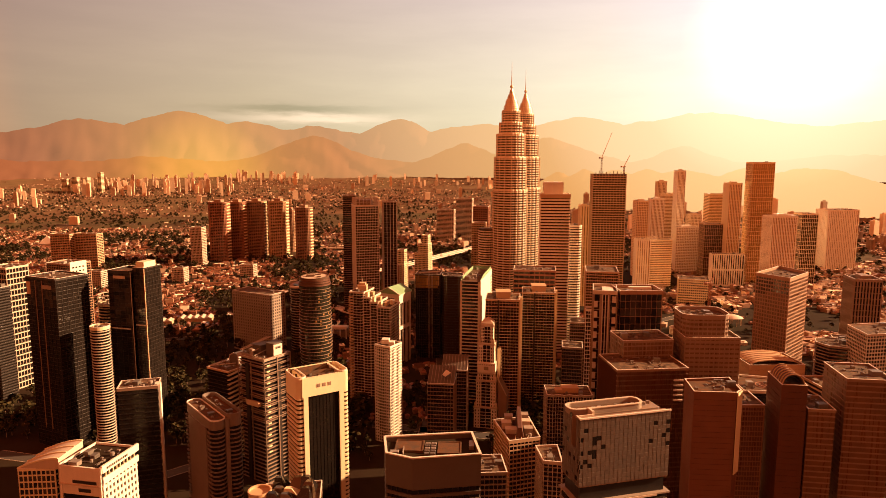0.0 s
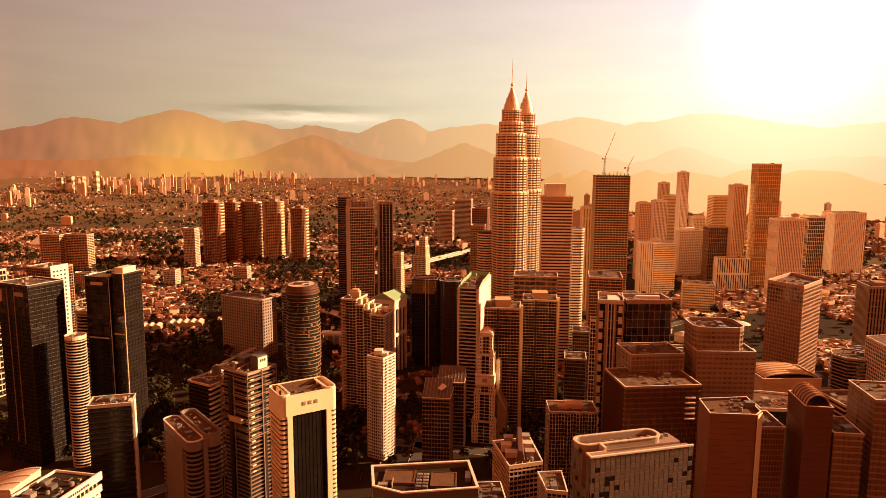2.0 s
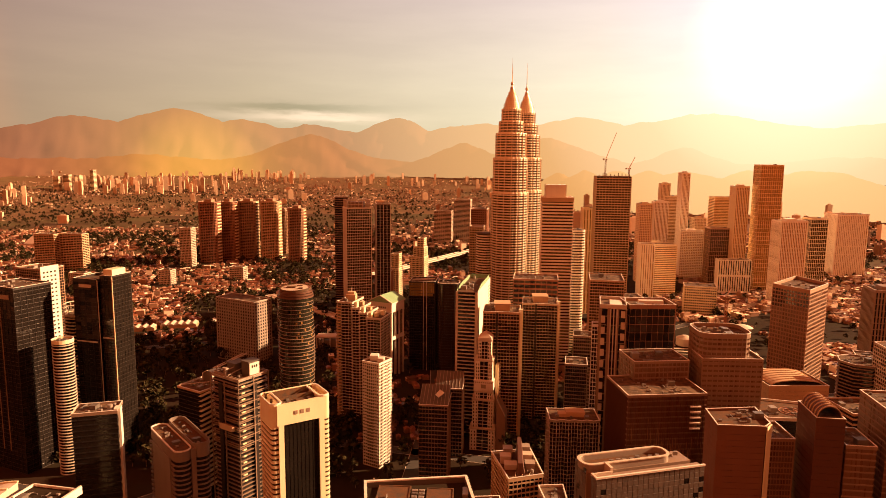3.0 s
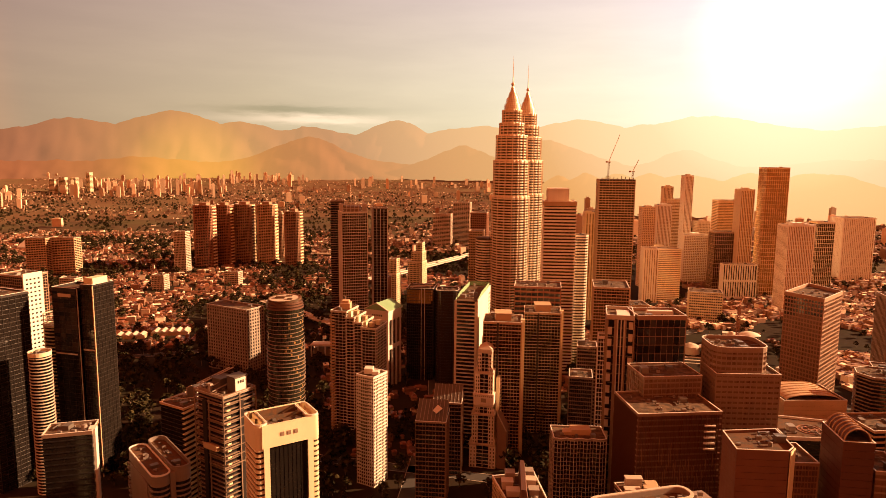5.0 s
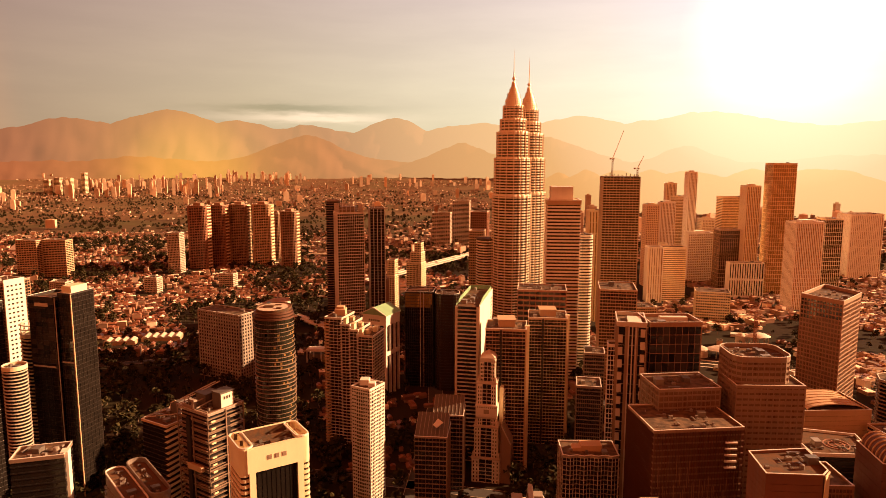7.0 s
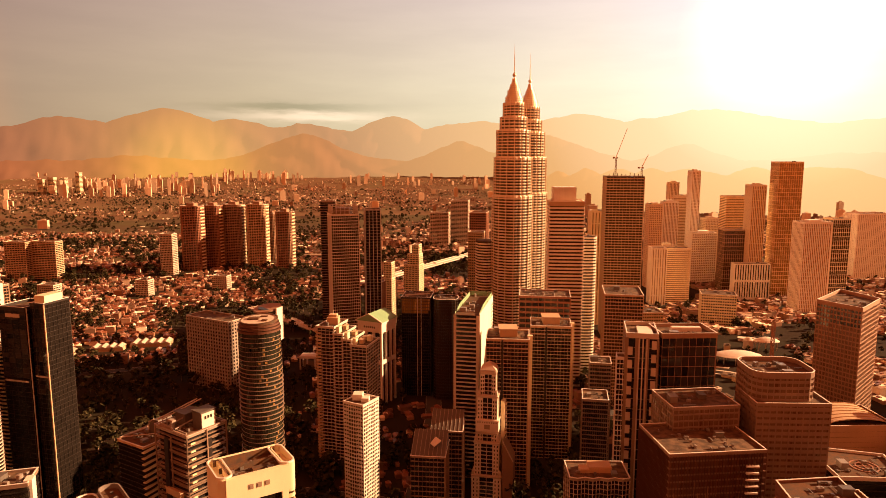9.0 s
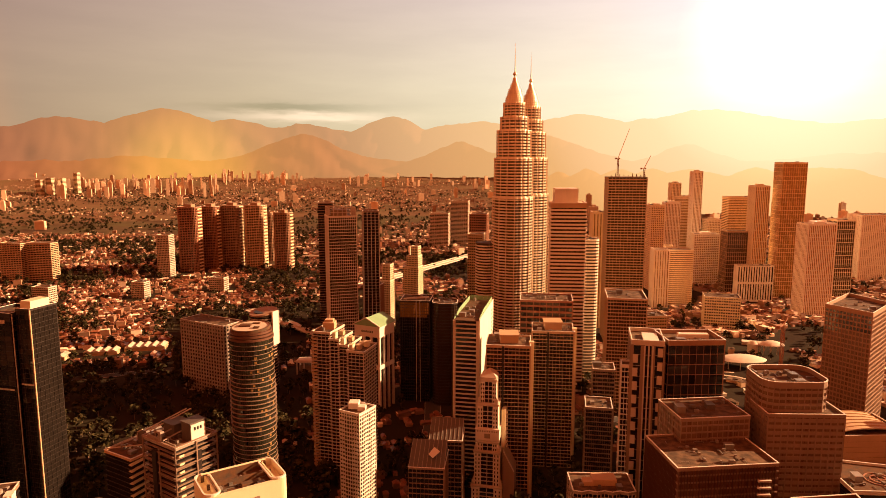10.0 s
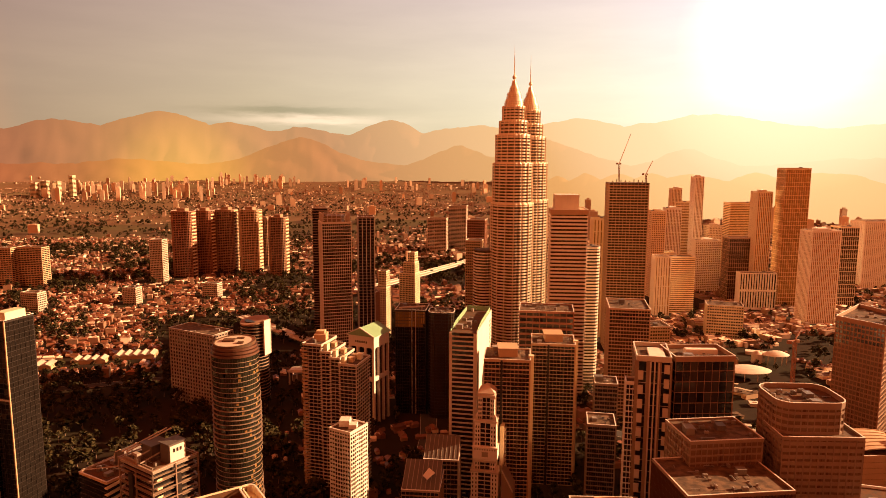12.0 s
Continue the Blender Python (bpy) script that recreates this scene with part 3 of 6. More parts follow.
tower("office_slab", "low pale slab building with tall vertical slots", "office building", 600, 1572, rect(72, 20, -2), 75, HAZE_WHITE, GLASS, 8, 4,
      fh=36, band=0.12, out=0.6, pier=5.2, pw=3.9, pout=0.8, parapet=1.5, fine=1.0)
ob_ = tower("office_block", "low pale block with a gridded side wall", "office building", 452, 1352, rect(58, 40, -14), 56, CREAM, GLASS, 9, 7,
            fh=5.0, band=0.5, out=0.5, pier=5.5, pw=2.2, pout=0.6, panes=60)

# ---- eastern middle ground ----
# round-cornered dark tower with gold grid sides
tower("office_tower", "dark stone tower with a gridded gold-lit side", "office tower", 392, 846, [(-35, -11), (-12, -49), (31, -4), (17, 43)], 153, UMBER, VEILED, 21, 7,
      fh=4.6, band=0.42, out=0.5, pier=4.6, pw=1.7, pout=0.6, parapet=3.5, panes=150)
tower("hotel", "long pale hotel slab with regular square windows", "hotel", 438, 706, [(-34, -30), (38, -14), (38, 28), (-31, 11)], 119, PALE, GLASS, 22, 6,
      fh=3.9, band=0.5, out=0.4, pier=4.6, pw=2.1, pout=0.45, panes=160)
tower("apartment_tower", "brown octagonal apartment tower with balcony bands", "apartment tower", 405, 733, disc(21, 8), 95, BROWN, GLASS, 23, 4,
      fh=3.6, band=0.45, out=1.0)
tower("apartment_tower", "brown wing joined to an octagonal tower", "apartment tower", 448, 772, rect(46, 30, -20), 88, BROWN, GLASS, 24, 3,
      fh=3.6, band=0.45, out=0.7, pier=5, pw=0.8)


def arch_hall(x, y, w, dd, z, rise, name, label, rot=0.0, mat_=None, base_w=None):
    """A block under a ribbed barrel roof."""
    t = thing(name, x, y, 0, label, "hall")
    t.rotation_euler = (0, 0, radians(rot))
    facade(t, rect(w, dd), 0, z, mat_ or BROWN, GLASS, fh=4.5, band=0.95, out=0.3, parapet=0.8)
    n = 14
    for k in range(7):
        yy = -dd * 0.42 + k * dd * 0.14
        s = []
        for i in range(n):
            a, b = math.pi * i / n, math.pi * (i + 1) / n
            s.append(beam((math.cos(a) * w * 0.44, yy, z + math.sin(a) * rise), (math.cos(b) * w * 0.44, yy, z + math.sin(b) * rise), 0.6, 0.6))
        part("roof_rib", join(*s), TAN, t)
    poly_v, poly_f = [], []
    for i in range(n + 1):
        a = math.pi * i / n
        for yy in (-dd * 0.42, dd * 0.42):
            poly_v.append((math.cos(a) * (w * 0.44 - 0.3), yy, z + math.sin(a) * (rise - 0.3)))
        for yy in (-dd * 0.42, dd * 0.42):
            poly_v.append((math.cos(a) * (w * 0.44 - 0.8), yy, z + math.sin(a) * (rise - 0.8)))
    for i in range(n):
        o, p = i * 4, i * 4 + 4
        poly_f += [(o, p, p + 1, o + 1), (o + 2, o + 3, p + 3, p + 2), (o, o + 2, p + 2, p), (o + 1, p + 1, p + 3, o + 3)]
    part("vault", (poly_v, poly_f), mat_ or GREY, t)
    return t


arch_hall(234, 483, 17, 30, 136, 8, "domed_tower", "dark office tower under a ribbed barrel roof", -6, MAROON)
st_ = arch_hall(318, 705, 58, 44, 84, 5, "shopping_mall", "low mall with a pale curved roof", 4, TAN)
tower("office_block", "flat mall annexe with cluttered roof", "mall", 366, 660, rect(44, 40, 6), 74, TAN, GLASS, 31, 9, fh=5, band=0.5, out=0.4)

# square roof with a bright rim, and the dark block before it
pd = tower("office_tower", "dark office tower with a thin bright roof rim", "office tower", 262, 590, [(-22, -20), (20, -21), (26, 14), (-21, 26)], 95, DARK, GLASS, 32, 7,
           fh=4.2, band=0.28, out=0.3, cap=WHITE, parapet=1.6, roof=RUSTY)
for r_ in (9.0, 5.5):
    part("roof_ring", ring(disc(r_, 32, 4, -2), disc(r_ - 0.8, 32, 4, -2), 95.1, 95.6), RUST, pd)
part("roof_bar", join(block(4, -2, 95.1, 14, 0.7, 0.4), block(4, -2, 95.12, 0.7, 14, 0.4)), RUST, pd)
f7 = tower("office_tower", "plain dark slab tower with a pale sunlit side strip", "office tower", 180, 484, [(-19, -18.3), (10.4, -19.3), (15.8, -13.3), (17.5, 14), (-17, 9)], 130, OXIDE, GLASS, 33, 5,
           fh=4.0, band=0.95, out=0.25, parapet=1.8, roof=RUSTY)
# sunlight on the chamfered side, put in as a cream strip
part("side_wall", prism([(10.9, -20.2), (11.4, -20.5), (16.9, -14.3), (16.4, -14.0)], 70, 131.6), CREAM, f7, "cream strip painted for the sunlit side")
tower("office_tower", "dark tower with long vertical grooves", "office tower", 211, 505, rect(22, 30, 0), 112, UMBER, VEILED, 34, 3, fh=4.0, band=0.3, out=0.3, pier=2.8, pw=0.5)
tower("office_tower", "dark stone tower at the edge of the square", "office tower", 290, 492, rect(32, 40, -6), 139, BROWN, VEILED, 35, 5, fh=4.2, band=0.35, out=0.3)
tower("office_tower", "low dark tower below the barrel roof", "office tower", 254, 482, rect(18, 30, -6), 118, BROWN, VEILED, 36, 3, fh=4.2, band=0.35, out=0.3)

# dark complex with bright louvre windows
dk = tower("office_tower", "broad dark tower with fins and louvred corner", "office tower", 152, 575, rect(62, 46, 8), 119, BROWN, VEILED, 41, 6,
           fh=4.4, band=0.3, out=0.5, pier=2.6, pw=0.35, pout=1.2, pmat=MAROON)
rf = random.Random(12)
for i in range(46):
    fx, fl = -29 + 1.28 * i, rf.uniform(8, 34)
    cc, qq = math.cos(radians(8)), math.sin(radians(8))
    part("light_fin", block(fx * cc + 23.9 * qq, fx * qq - 23.9 * cc, 84 - rf.uniform(0, 30), 0.3, 0.5, fl * 0.6), UMBER, dk)
for i in range(5):
    part("louvre", block(25.5, -21.2, 92 + 4.4 * i, 8, 1.6, 1.1), WHITE, dk, "bright white louvre")
tower("office_tower", "dark upper block with a cluttered roof", "office tower", 158, 606, rect(46, 34, 8), 134, BROWN, VEILED, 42, 8, fh=4.4, band=0.35, out=0.4, pier=5, pw=0.8)
dt = tower("office_tower", "tall dark brown tower with a rounded shoulder", "office tower", 213, 610, round_rect(42, 36, 0, 9, 4), 155, BROWN, VEILED, 43, 9,
           fh=4.2, band=0.62, out=0.4, pier=5.5, pw=1.2, parapet=3.2, roof=RUSTY)
facade(dt, rect(48, 26, 0, 3, -11), 0, 138, BROWN, VEILED, fh=4.2, band=0.6, out=0.3, pier=6.0, pw=1.4, joined=True)
crane(252, 700, 0.0, 168, 10, 0.6)
# grid-fronted tower
r2 = tower("office_tower", "dark glass tower with a pale window grid", "office tower", 169, 673, rect(42, 30, 4), 164, UMBER, GLASS, 44, 4,
           fh=7.8, band=0.07, out=0.45, pier=5.2, pw=0.38, pout=0.5, panes=110, parapet=3.0, fine=1.0)
part("light_bar", block(3, 1, 164.1, 23, 5, 4, 0.4), WHITE, r2, "long white plant screen on the roof")
# white-topped slab with checker windows
ra = tower("office_tower", "slim slab tower with white roof and chequered piers", "office tower", 137, 674, rect(23, 37, -10), 164, PALE, GLASS, 45, 0,
           fh=8.4, band=0.04, out=0.3, pier=7.6, pw=5.0, pout=0.6, pmat=BROWN, parapet=3.0, cap=PALE, fine=1.0)
for k_ in (-2.2, 0.6, 3.4):
    part("front_fin", prism(rect(1.0, 0.9, -10, k_ - 3.4, -19.0 - 0.17 * k_), 0, 163), PALE, ra)
part("white_deck", prism(rect(11, 24, -10, 2, -4), 164.1, 166.2), WHITE, ra, "white painted roof deck")
cm = mesh_of("chequer_panel", *block(0, -0.4, 0, 3.6, 1.2, 6.4), PALE)
for i in range(14):
    for s_ in (-1, 1):
        c_, q_ = math.cos(radians(-10)), math.sin(radians(-10))
        lx, ly = s_ * 8.8, -18.9
        part("chequer_panel", cm, None, ra, at=(lx * c_ - ly * q_, lx * q_ + ly * c_, 150 - 10.5 * i + (5.2 if s_ > 0 else 0)), rz=radians(-10))
tower("lift_core", "narrow white-edged shaft beside the slab tower", "tower", 120.5, 665, rect(7, 12, -10), 146, WHITE, GLASS, 46, 0, fh=4.2, band=0.25, out=0.3, pier=3.0, pw=1.0)
tower("office_tower", "reddish brown tower with a gridded side", "office tower", 190, 965, rect(44, 56, -8), 137, TAN, BRONZE, 47, 4,
      fh=4.2, band=0.4, out=0.4, pier=4.4, pw=1.0, panes=120)
tower("office_block", "tan block with square windows behind the brown tower", "office building", 232, 1020, rect(40, 30, 5), 100, TAN, BRONZE, 48, 4, fh=4.2, band=0.45, out=0.4, pier=4.4, pw=1.4)
tower("office_tower", "low brown tower with ribbed walls", "office tower", 115, 735, rect(22, 26, -8), 88, BROWN, GLASS, 49, 2, fh=4, band=0.3, out=0.3, pier=2.6, pw=0.5)
tower("office_tower", "small dark tower with a white sign on its wall", "office tower", 132, 800, rect(20, 22, -8), 100, BROWN, GLASS, 50, 2, fh=4, band=0.5, out=0.3, pier=3, pw=0.8)

# ---- centre ----
TW = "pair of brown apartment towers"
for cx, cy, w, dd, z, sd in ((37, 742, 37, 34, 141, 51), (84, 812, 39, 34, 135, 52)):
    t = tower("apartment_tower", "brown apartment tower with gold-lit corner shafts", "apartment tower", cx, cy, rect(w, dd, -5), z, TAN, GLASS, sd, 4, group=TW,
              fh=3.5, band=0.24, out=0.45, pier=w / 9.0, pw=0.55, pout=0.6, panes=140)
    part("attic", prism(grow(rect(w, dd, -5), 0.3), z - 7.5, z - 6.3), TAN, t)
    # proud dark strips, painted in place of the shade of vertical grooves
    for lx in (-w * 0.16, w * 0.2):
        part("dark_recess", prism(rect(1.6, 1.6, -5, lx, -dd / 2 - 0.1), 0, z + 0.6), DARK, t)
    part("penthouse", join(block(0, 2, z, w * 0.42, dd * 0.5, 7, 0.3), block(0, 2, z + 7, w * 0.46, dd * 0.55, 0.7)), TAN, t)
    part("corner_shaft", prism(rect(4.5, 5, -5, w / 2 + 0.5, -dd / 2 + 9), 0, z + 2.5), CREAM, t)
    part("corner_shaft", prism(rect(3.4, 5, -5, w / 2 - 0.2, dd / 2 - 6), 0, z - 4), CREAM, t)
te = tower("office_tower", "stepped brown office block with a cluttered terrace roof", "office tower", 84, 868, rect(53, 36, -6), 153, RUST, BRONZE, 53, 9,
           fh=6.0, band=0.5, out=0.5, pier=9, pw=1.4, panes=50)
part("sloping_wing", prism(rect(50, 26, -6, 4, 31.5), 0, 118, rect(34, 22, -6, 4, 31.5)), BROWN, te)


def white_wedge():
    """The tower whose blank white side wall catches the sun."""
    t = thing("office_tower", 7, 795, 0, "white office tower with blank sunlit side wall and green-rimmed roof", "office tower")
    w, dd, z, rot = 23, 88, 157, -10
    poly = rect(w, dd, rot)
    facade(t, poly, 0, z, PALE, GLASS, fh=4.0, band=0.5, out=0.3, pier=0, parapet=0.0, roof=RUSTY)
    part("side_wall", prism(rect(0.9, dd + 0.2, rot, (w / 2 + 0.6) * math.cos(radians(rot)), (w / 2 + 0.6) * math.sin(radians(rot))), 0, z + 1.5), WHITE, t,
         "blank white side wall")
    c, q = math.cos(radians(rot)), math.sin(radians(rot))
    slot = mesh_of("window_slot", *block(0, 0, 0, 0.5, 1.6, 2.2), GLASS)
    for i in range(30):
        for yy in (30, 35, 40):
            part("window_slot", slot, None, t, at=((w / 2 + 0.95) * c - yy * q, (w / 2 + 0.95) * q + yy * c, z - 8 - 4.0 * i), rz=radians(rot))
    corner = mesh_of("corner_pier", *block(0, 0, 0, 2.4, 1.2, z), PALE)
    for sx in (-1, 1):
        lx, ly = sx * (w / 2 - 1.0), -dd / 2 - 0.2
        part("corner_pier", corner, None, t, at=(lx * c - ly * q, lx * q + ly * c, 0), rz=radians(rot))
    # screen round the roof, open to the front
    pan = mesh_of("screen_panel", *block(0, 0, 0, 0.3, 6.4, 4.6), GREEN)
    for i in range(12):
        yy = -dd / 2 + 7 + i * 7.35 * 0.92
        hz = 1.0 if i > 3 else 0.35 + 0.2 * i
        for sx in (-1, 1):
            ob = part("screen_panel", pan, None, t, at=(sx * (w / 2 - 0.2) * c - yy * q, sx * (w / 2 - 0.2) * q + yy * c, z), rz=radians(rot))
            ob.scale = (1, 1, hz)
    back = mesh_of("back_panel", *block(0, 0, 0, 4.2, 0.3, 4.6), GREEN)
    for i in range(5):
        lx = -9 + i * 4.5
        part("back_panel", back, None, t, at=(lx * c - (dd / 2 - 0.3) * q, lx * q + (dd / 2 - 0.3) * c, z), rz=radians(rot))
    machinery(t, grow(poly, -2), z + 0.12, 61, 8, rot)


white_wedge()
dka = tower("office_tower", "dark ribbed tower with bronze mirror glass panels", "office tower", -62, 985, rect(36, 36, -4), 126, DARK, GLASS, 62, 7,
            fh=4.0, band=0.2, out=0.4, pier=4.0, pw=0.6, pout=0.7, panes=70, most=64, pane_mat=GOLD)
for k_ in (2.0, 6.5):
    part("pale_mullion", prism(rect(0.7, 0.6, -4, k_ - 1.3, -19.1 - 0.07 * k_), 0, 127), PALE, dka)
part("roof_beam", join(beam((-15, -14, 129), (16, -10, 130.5), 1.6), block(-12, -12, 126, 1.2, 1.2, 3), block(12, -10, 126, 1.2, 1.2, 3.4)), PALE, dka, "pale roof beam")
tower("office_tower", "dark round-cornered tower with fine ribs", "office tower", -26, 968, round_rect(30, 30, 0, 10, 5), 126, DARK, BRONZE, 63, 4,
      fh=4.0, band=0.3, out=0.4, pier=3.2, pw=0.6, pout=0.8)


def green_roofed():
    t = thing("office_tower", -110, 950, 0, "white columned tower with a green gabled roof", "office tower")
    w, dd, z, rot = 34, 34, 104, -24
    t.rotation_euler = (0, 0, radians(rot))
    part("glazed_core", prism(rect(w - 5, dd - 5), 0, z), GLASS, t)
    col = mesh_of("giant_column", *join(block(0, 0, 0, 2.6, 2.6, z - 14), block(0, 0, z - 14, 3.4, 3.4, 1.2)), WHITE)
    for i in range(4):
        for sx, sy in (((i - 1.5) * (w - 3) / 3, -dd / 2 + 1.4), (w / 2 - 1.4, (i - 1.5) * (dd - 3) / 3)):
            part("giant_column", col, None, t, at=(sx, sy, 0))
    part("cross_band", ring(rect(w, dd), rect(w - 4, dd - 4), 52, 57), WHITE, t)
    part("attic", join(prism(rect(w, dd), z - 13, z - 1), prism(rect(w + 2.4, dd + 2.4), z - 1, z + 0.4)), WHITE, t)
    for i in range(6):
        part("attic_bar", block(-7 + 2.8 * i, -dd / 2 - 0.1, z - 8, 1.5, 0.5, 2.4), DARK, t)
    v = [(-w / 2 - 2, -dd / 2 - 2, z + 0.5), (w / 2 + 2, -dd / 2 - 2, z + 0.5), (w / 2 + 2, dd / 2 + 2, z + 0.5), (-w / 2 - 2, dd / 2 + 2, z + 0.5),
         (0, -dd / 2 - 2, z + 10), (0, dd / 2 + 2, z + 10)]
    part("roof", (v, [(0, 1, 4), (1, 2, 5, 4), (2, 3, 5), (3, 0, 4, 5), (3, 2, 1, 0)]), GREEN, t, "weathered green metal roof")
    part("gable", join(beam((-w / 2 - 2, -dd / 2 - 2.3, z + 0.5), (0, -dd / 2 - 2.3, z + 10), 1.0), beam((w / 2 + 2, -dd / 2 - 2.3, z + 0.5), (0, -dd / 2 - 2.3, z + 10), 1.0)), WHITE, t)


green_roofed()

# slim white apartment tower, and the stepped apartment slab behind it
sl = tower("apartment_tower", "slim white apartment tower with stacked balconies", "apartment tower", -86, 675, rect(19, 21, -28), 104, WHITE, GLASS, 71, 0,
           fh=3.3, band=0.42, out=0.35, pier=3.3, pw=1.5, pout=0.4, panes=230, parapet=1.0)
part("stair_head", join(block(-3, 3, 104, 8, 9, 5, 0.2), block(4, -2, 104, 6, 7, 3.5, 0.2)), WHITE, sl)
bal = mesh_of("balcony", *join(block(0, 0, 0, 4.2, 1.6, 0.25), block(0, -0.75, 0.25, 4.2, 0.12, 0.95)), WHITE)
c_, q_ = math.cos(radians(-28)), math.sin(radians(-28))
for i in range(29):
    for lx, ly, ar in ((-6.5, -11.4, 0), (6.5, -11.4, 0), (10.4, -4, 90), (10.4, 5, 90)):
        part("balcony", bal, None, sl, at=(lx * c_ - ly * q_, lx * q_ + ly * c_, 8 + 3.25 * i), rz=radians(-28 + ar))
sp = thing("apartment_tower", -116, 790, 0, "tan apartment slab stepping down in lit terraces", "apartment tower")
for k, (x0, x1, z) in enumerate(((-26, -9, 137), (-9, 0, 131), (0, 9, 126), (9, 25, 121))):
    facade(sp, rect(x1 - x0 - 0.1, 30, -14, (x0 + x1) / 2 * math.cos(radians(-14)), (x0 + x1) / 2 * math.sin(radians(-14))), 0, z, PALE, GLASS,
           fh=3.4, band=0.2, out=1.1, pier=4.2, pw=0.4, pout=0.5, panes=40 if k != 1 else 0, parapet=1.1, joined=k == 1, fine=1.0)
c_, q_ = math.cos(radians(-14)), math.sin(radians(-14))
for k, (lx, ly, z, h) in enumerate(((-7, -8, 131, 6), (-5, 4, 131, 4), (2, -9, 126, 6), (5, 3, 126, 4), (11, -10, 121, 6), (16, -4, 121, 4), (20, 6, 121, 5), (14, 9, 121, 3))):
    part("terrace_wall", join(prism(rect(4.0, 5.5, -14, lx * c_ - ly * q_, lx * q_ + ly * c_), z, z + h), prism(rect(4.8, 6.3, -14, lx * c_ - ly * q_, lx * q_ + ly * c_), z + h, z + h + 0.4)), CREAM if k % 2 == 0 else TAN, sp)
bay = mesh_of("corner_balcony", *join(prism(disc(3.4, 14), 0, 0.4), ring(disc(3.4, 14), disc(3.15, 14), 0.4, 1.4)), TAN)
for i in range(38):
    part("corner_balcony", bay, None, sp, at=(-25.5 * c_ + 13.5 * q_, -25.5 * q_ - 13.5 * c_, 5 + 3.4 * i))
machinery(sp, rect(16, 26, -14, -17, 5), 137.1, 72, 4)
part("roof_house", join(block(-16, 6, 137, 11, 12, 7, 0.3), block(-16, 6, 144, 8, 8, 2.5, 0.3)), TAN, sp)
mast(sp, -16, 6, 146.4, 7)


def stepped_spire():
    """The pale slender tower of stacked blocks with a pyramid cap."""
    t = thing("apartment_tower", 20, 722, 0, "pale slender tower of stacked stepped blocks", "apartment tower")
    t.rotation_euler = (0, 0, radians(-10))
    slot = mesh_of("window", *block(0, 0, 0, 0.9, 0.24, 1.9), GLASS)
    for w, dd, z0, z1 in ((26, 31, 0, 24), (22, 28, 24, 54), (17, 24, 54, 62), (17.5, 23, 74, 95), (13.5, 17, 95, 115)):
        part("glazed_core", block(0, 0, z0, w - 1.6, dd - 1.6, z1 - z0), GLASS, t)
        pw = w * 0.27
        post = mesh_of("corner_pier", *block(0, 0, 0, pw, pw, z1 - z0), WHITE)
        for sx in (-1, 1):
            for sy in (-1, 1):
                part("corner_pier", post, None, t, at=(sx * (w - pw) / 2, sy * (dd - pw) / 2, z0))
            for k in range(int((z1 - z0) / 3.6)):
                for ox in (-0.22, 0.22):
                    part("window", slot, None, t, at=(sx * (w - pw) / 2 + ox * pw, -dd / 2, z0 + 1.0 + 3.6 * k))
        # side bands and piers in cream: sunlight put into that side's colour
        for k in range(int((z1 - z0) / 3.6)):
            part("spandrel", block(0, -dd / 2 + 0.6, z0 + 3.6 * k, w - 2 * pw, 0.6, 0.7), PALE, t)
            part("side_band", block(w / 2 - 0.5, 0, z0 + 3.6 * k, 1.0, dd - 2 * pw, 1.1), CREAM, t)
        part("mullion", block(0, -dd / 2 + 0.5, z0, 0.5, 0.7, z1 - z0), PALE, t)
        for k in range(3):
            part("side_pier", block(w / 2 - 0.3, (k - 1) * (dd - 2 * pw) / 3.2, z0, 1.2, 1.8, z1 - z0), CREAM, t)
        part("cornice", join(block(0, 0, z1 - 0.2, w + 1.4, dd + 1.4, 0.9, 0.2), block(0, 0, z1 - 1.2, w + 0.7, dd + 0.7, 1.0)), PALE, t)
    part("corbelled_block", join(prism(rect(17, 23), 61, 64, rect(20, 26)), block(0, 0, 64, 20, 26, 9.2), block(0, 0, 73.2, 21, 27, 1.0, 0.2)), WHITE, t)
    part("corbel_panel", block(0, -13.1, 66, 5.0, 0.3, 4.0), GREY, t)
    for i in range(9):
        part("frieze_slot", block(-8 + 2.0 * i, -13.1, 71.4, 1.0, 0.3, 1.2), GREY, t)
    part("cap", join(block(0, 0, 115.6, 14.6, 18, 0.8), block(0, 0, 116.4, 12.6, 16, 1.2), prism(rect(14.4, 17.6), 117.6, 123, rect(1.2, 3))), PALE, t)
    for sx in (-1, 1):
        for w, dd, z in ((26, 31, 24), (22, 28, 54), (17.5, 23, 95)):
            part("corner_turret", join(block(sx * (w / 2 - 1.4), -dd / 2 + 1.4, z, 2.4, 2.4, 4.0, 0.2), prism(rect(2.6, 2.6, 0, sx * (w / 2 - 1.4), -dd / 2 + 1.4), z + 4, z + 6, rect(0.3, 0.3, 0, sx * (w / 2 - 1.4), -dd / 2 + 1.4))), PALE, t)
    # slab, shaft and balconies carry the same painted sun-side cream
    part("side_slab", block(12.2, 6, 0, 3.4, 15, 88, 0.3), CREAM, t, "sunlit cream side slab")
    part("rear_shaft", block(6, 13, 0, 10, 9, 99, 0.3), CREAM, t, "cream rear shaft")
    for i in range(20):
        part("side_balcony", join(block(14.6, 5, 12 + 3.8 * i, 1.6, 11, 0.4), block(15.3, 5, 12.4 + 3.8 * i, 0.2, 11, 0.9)), CREAM, t)
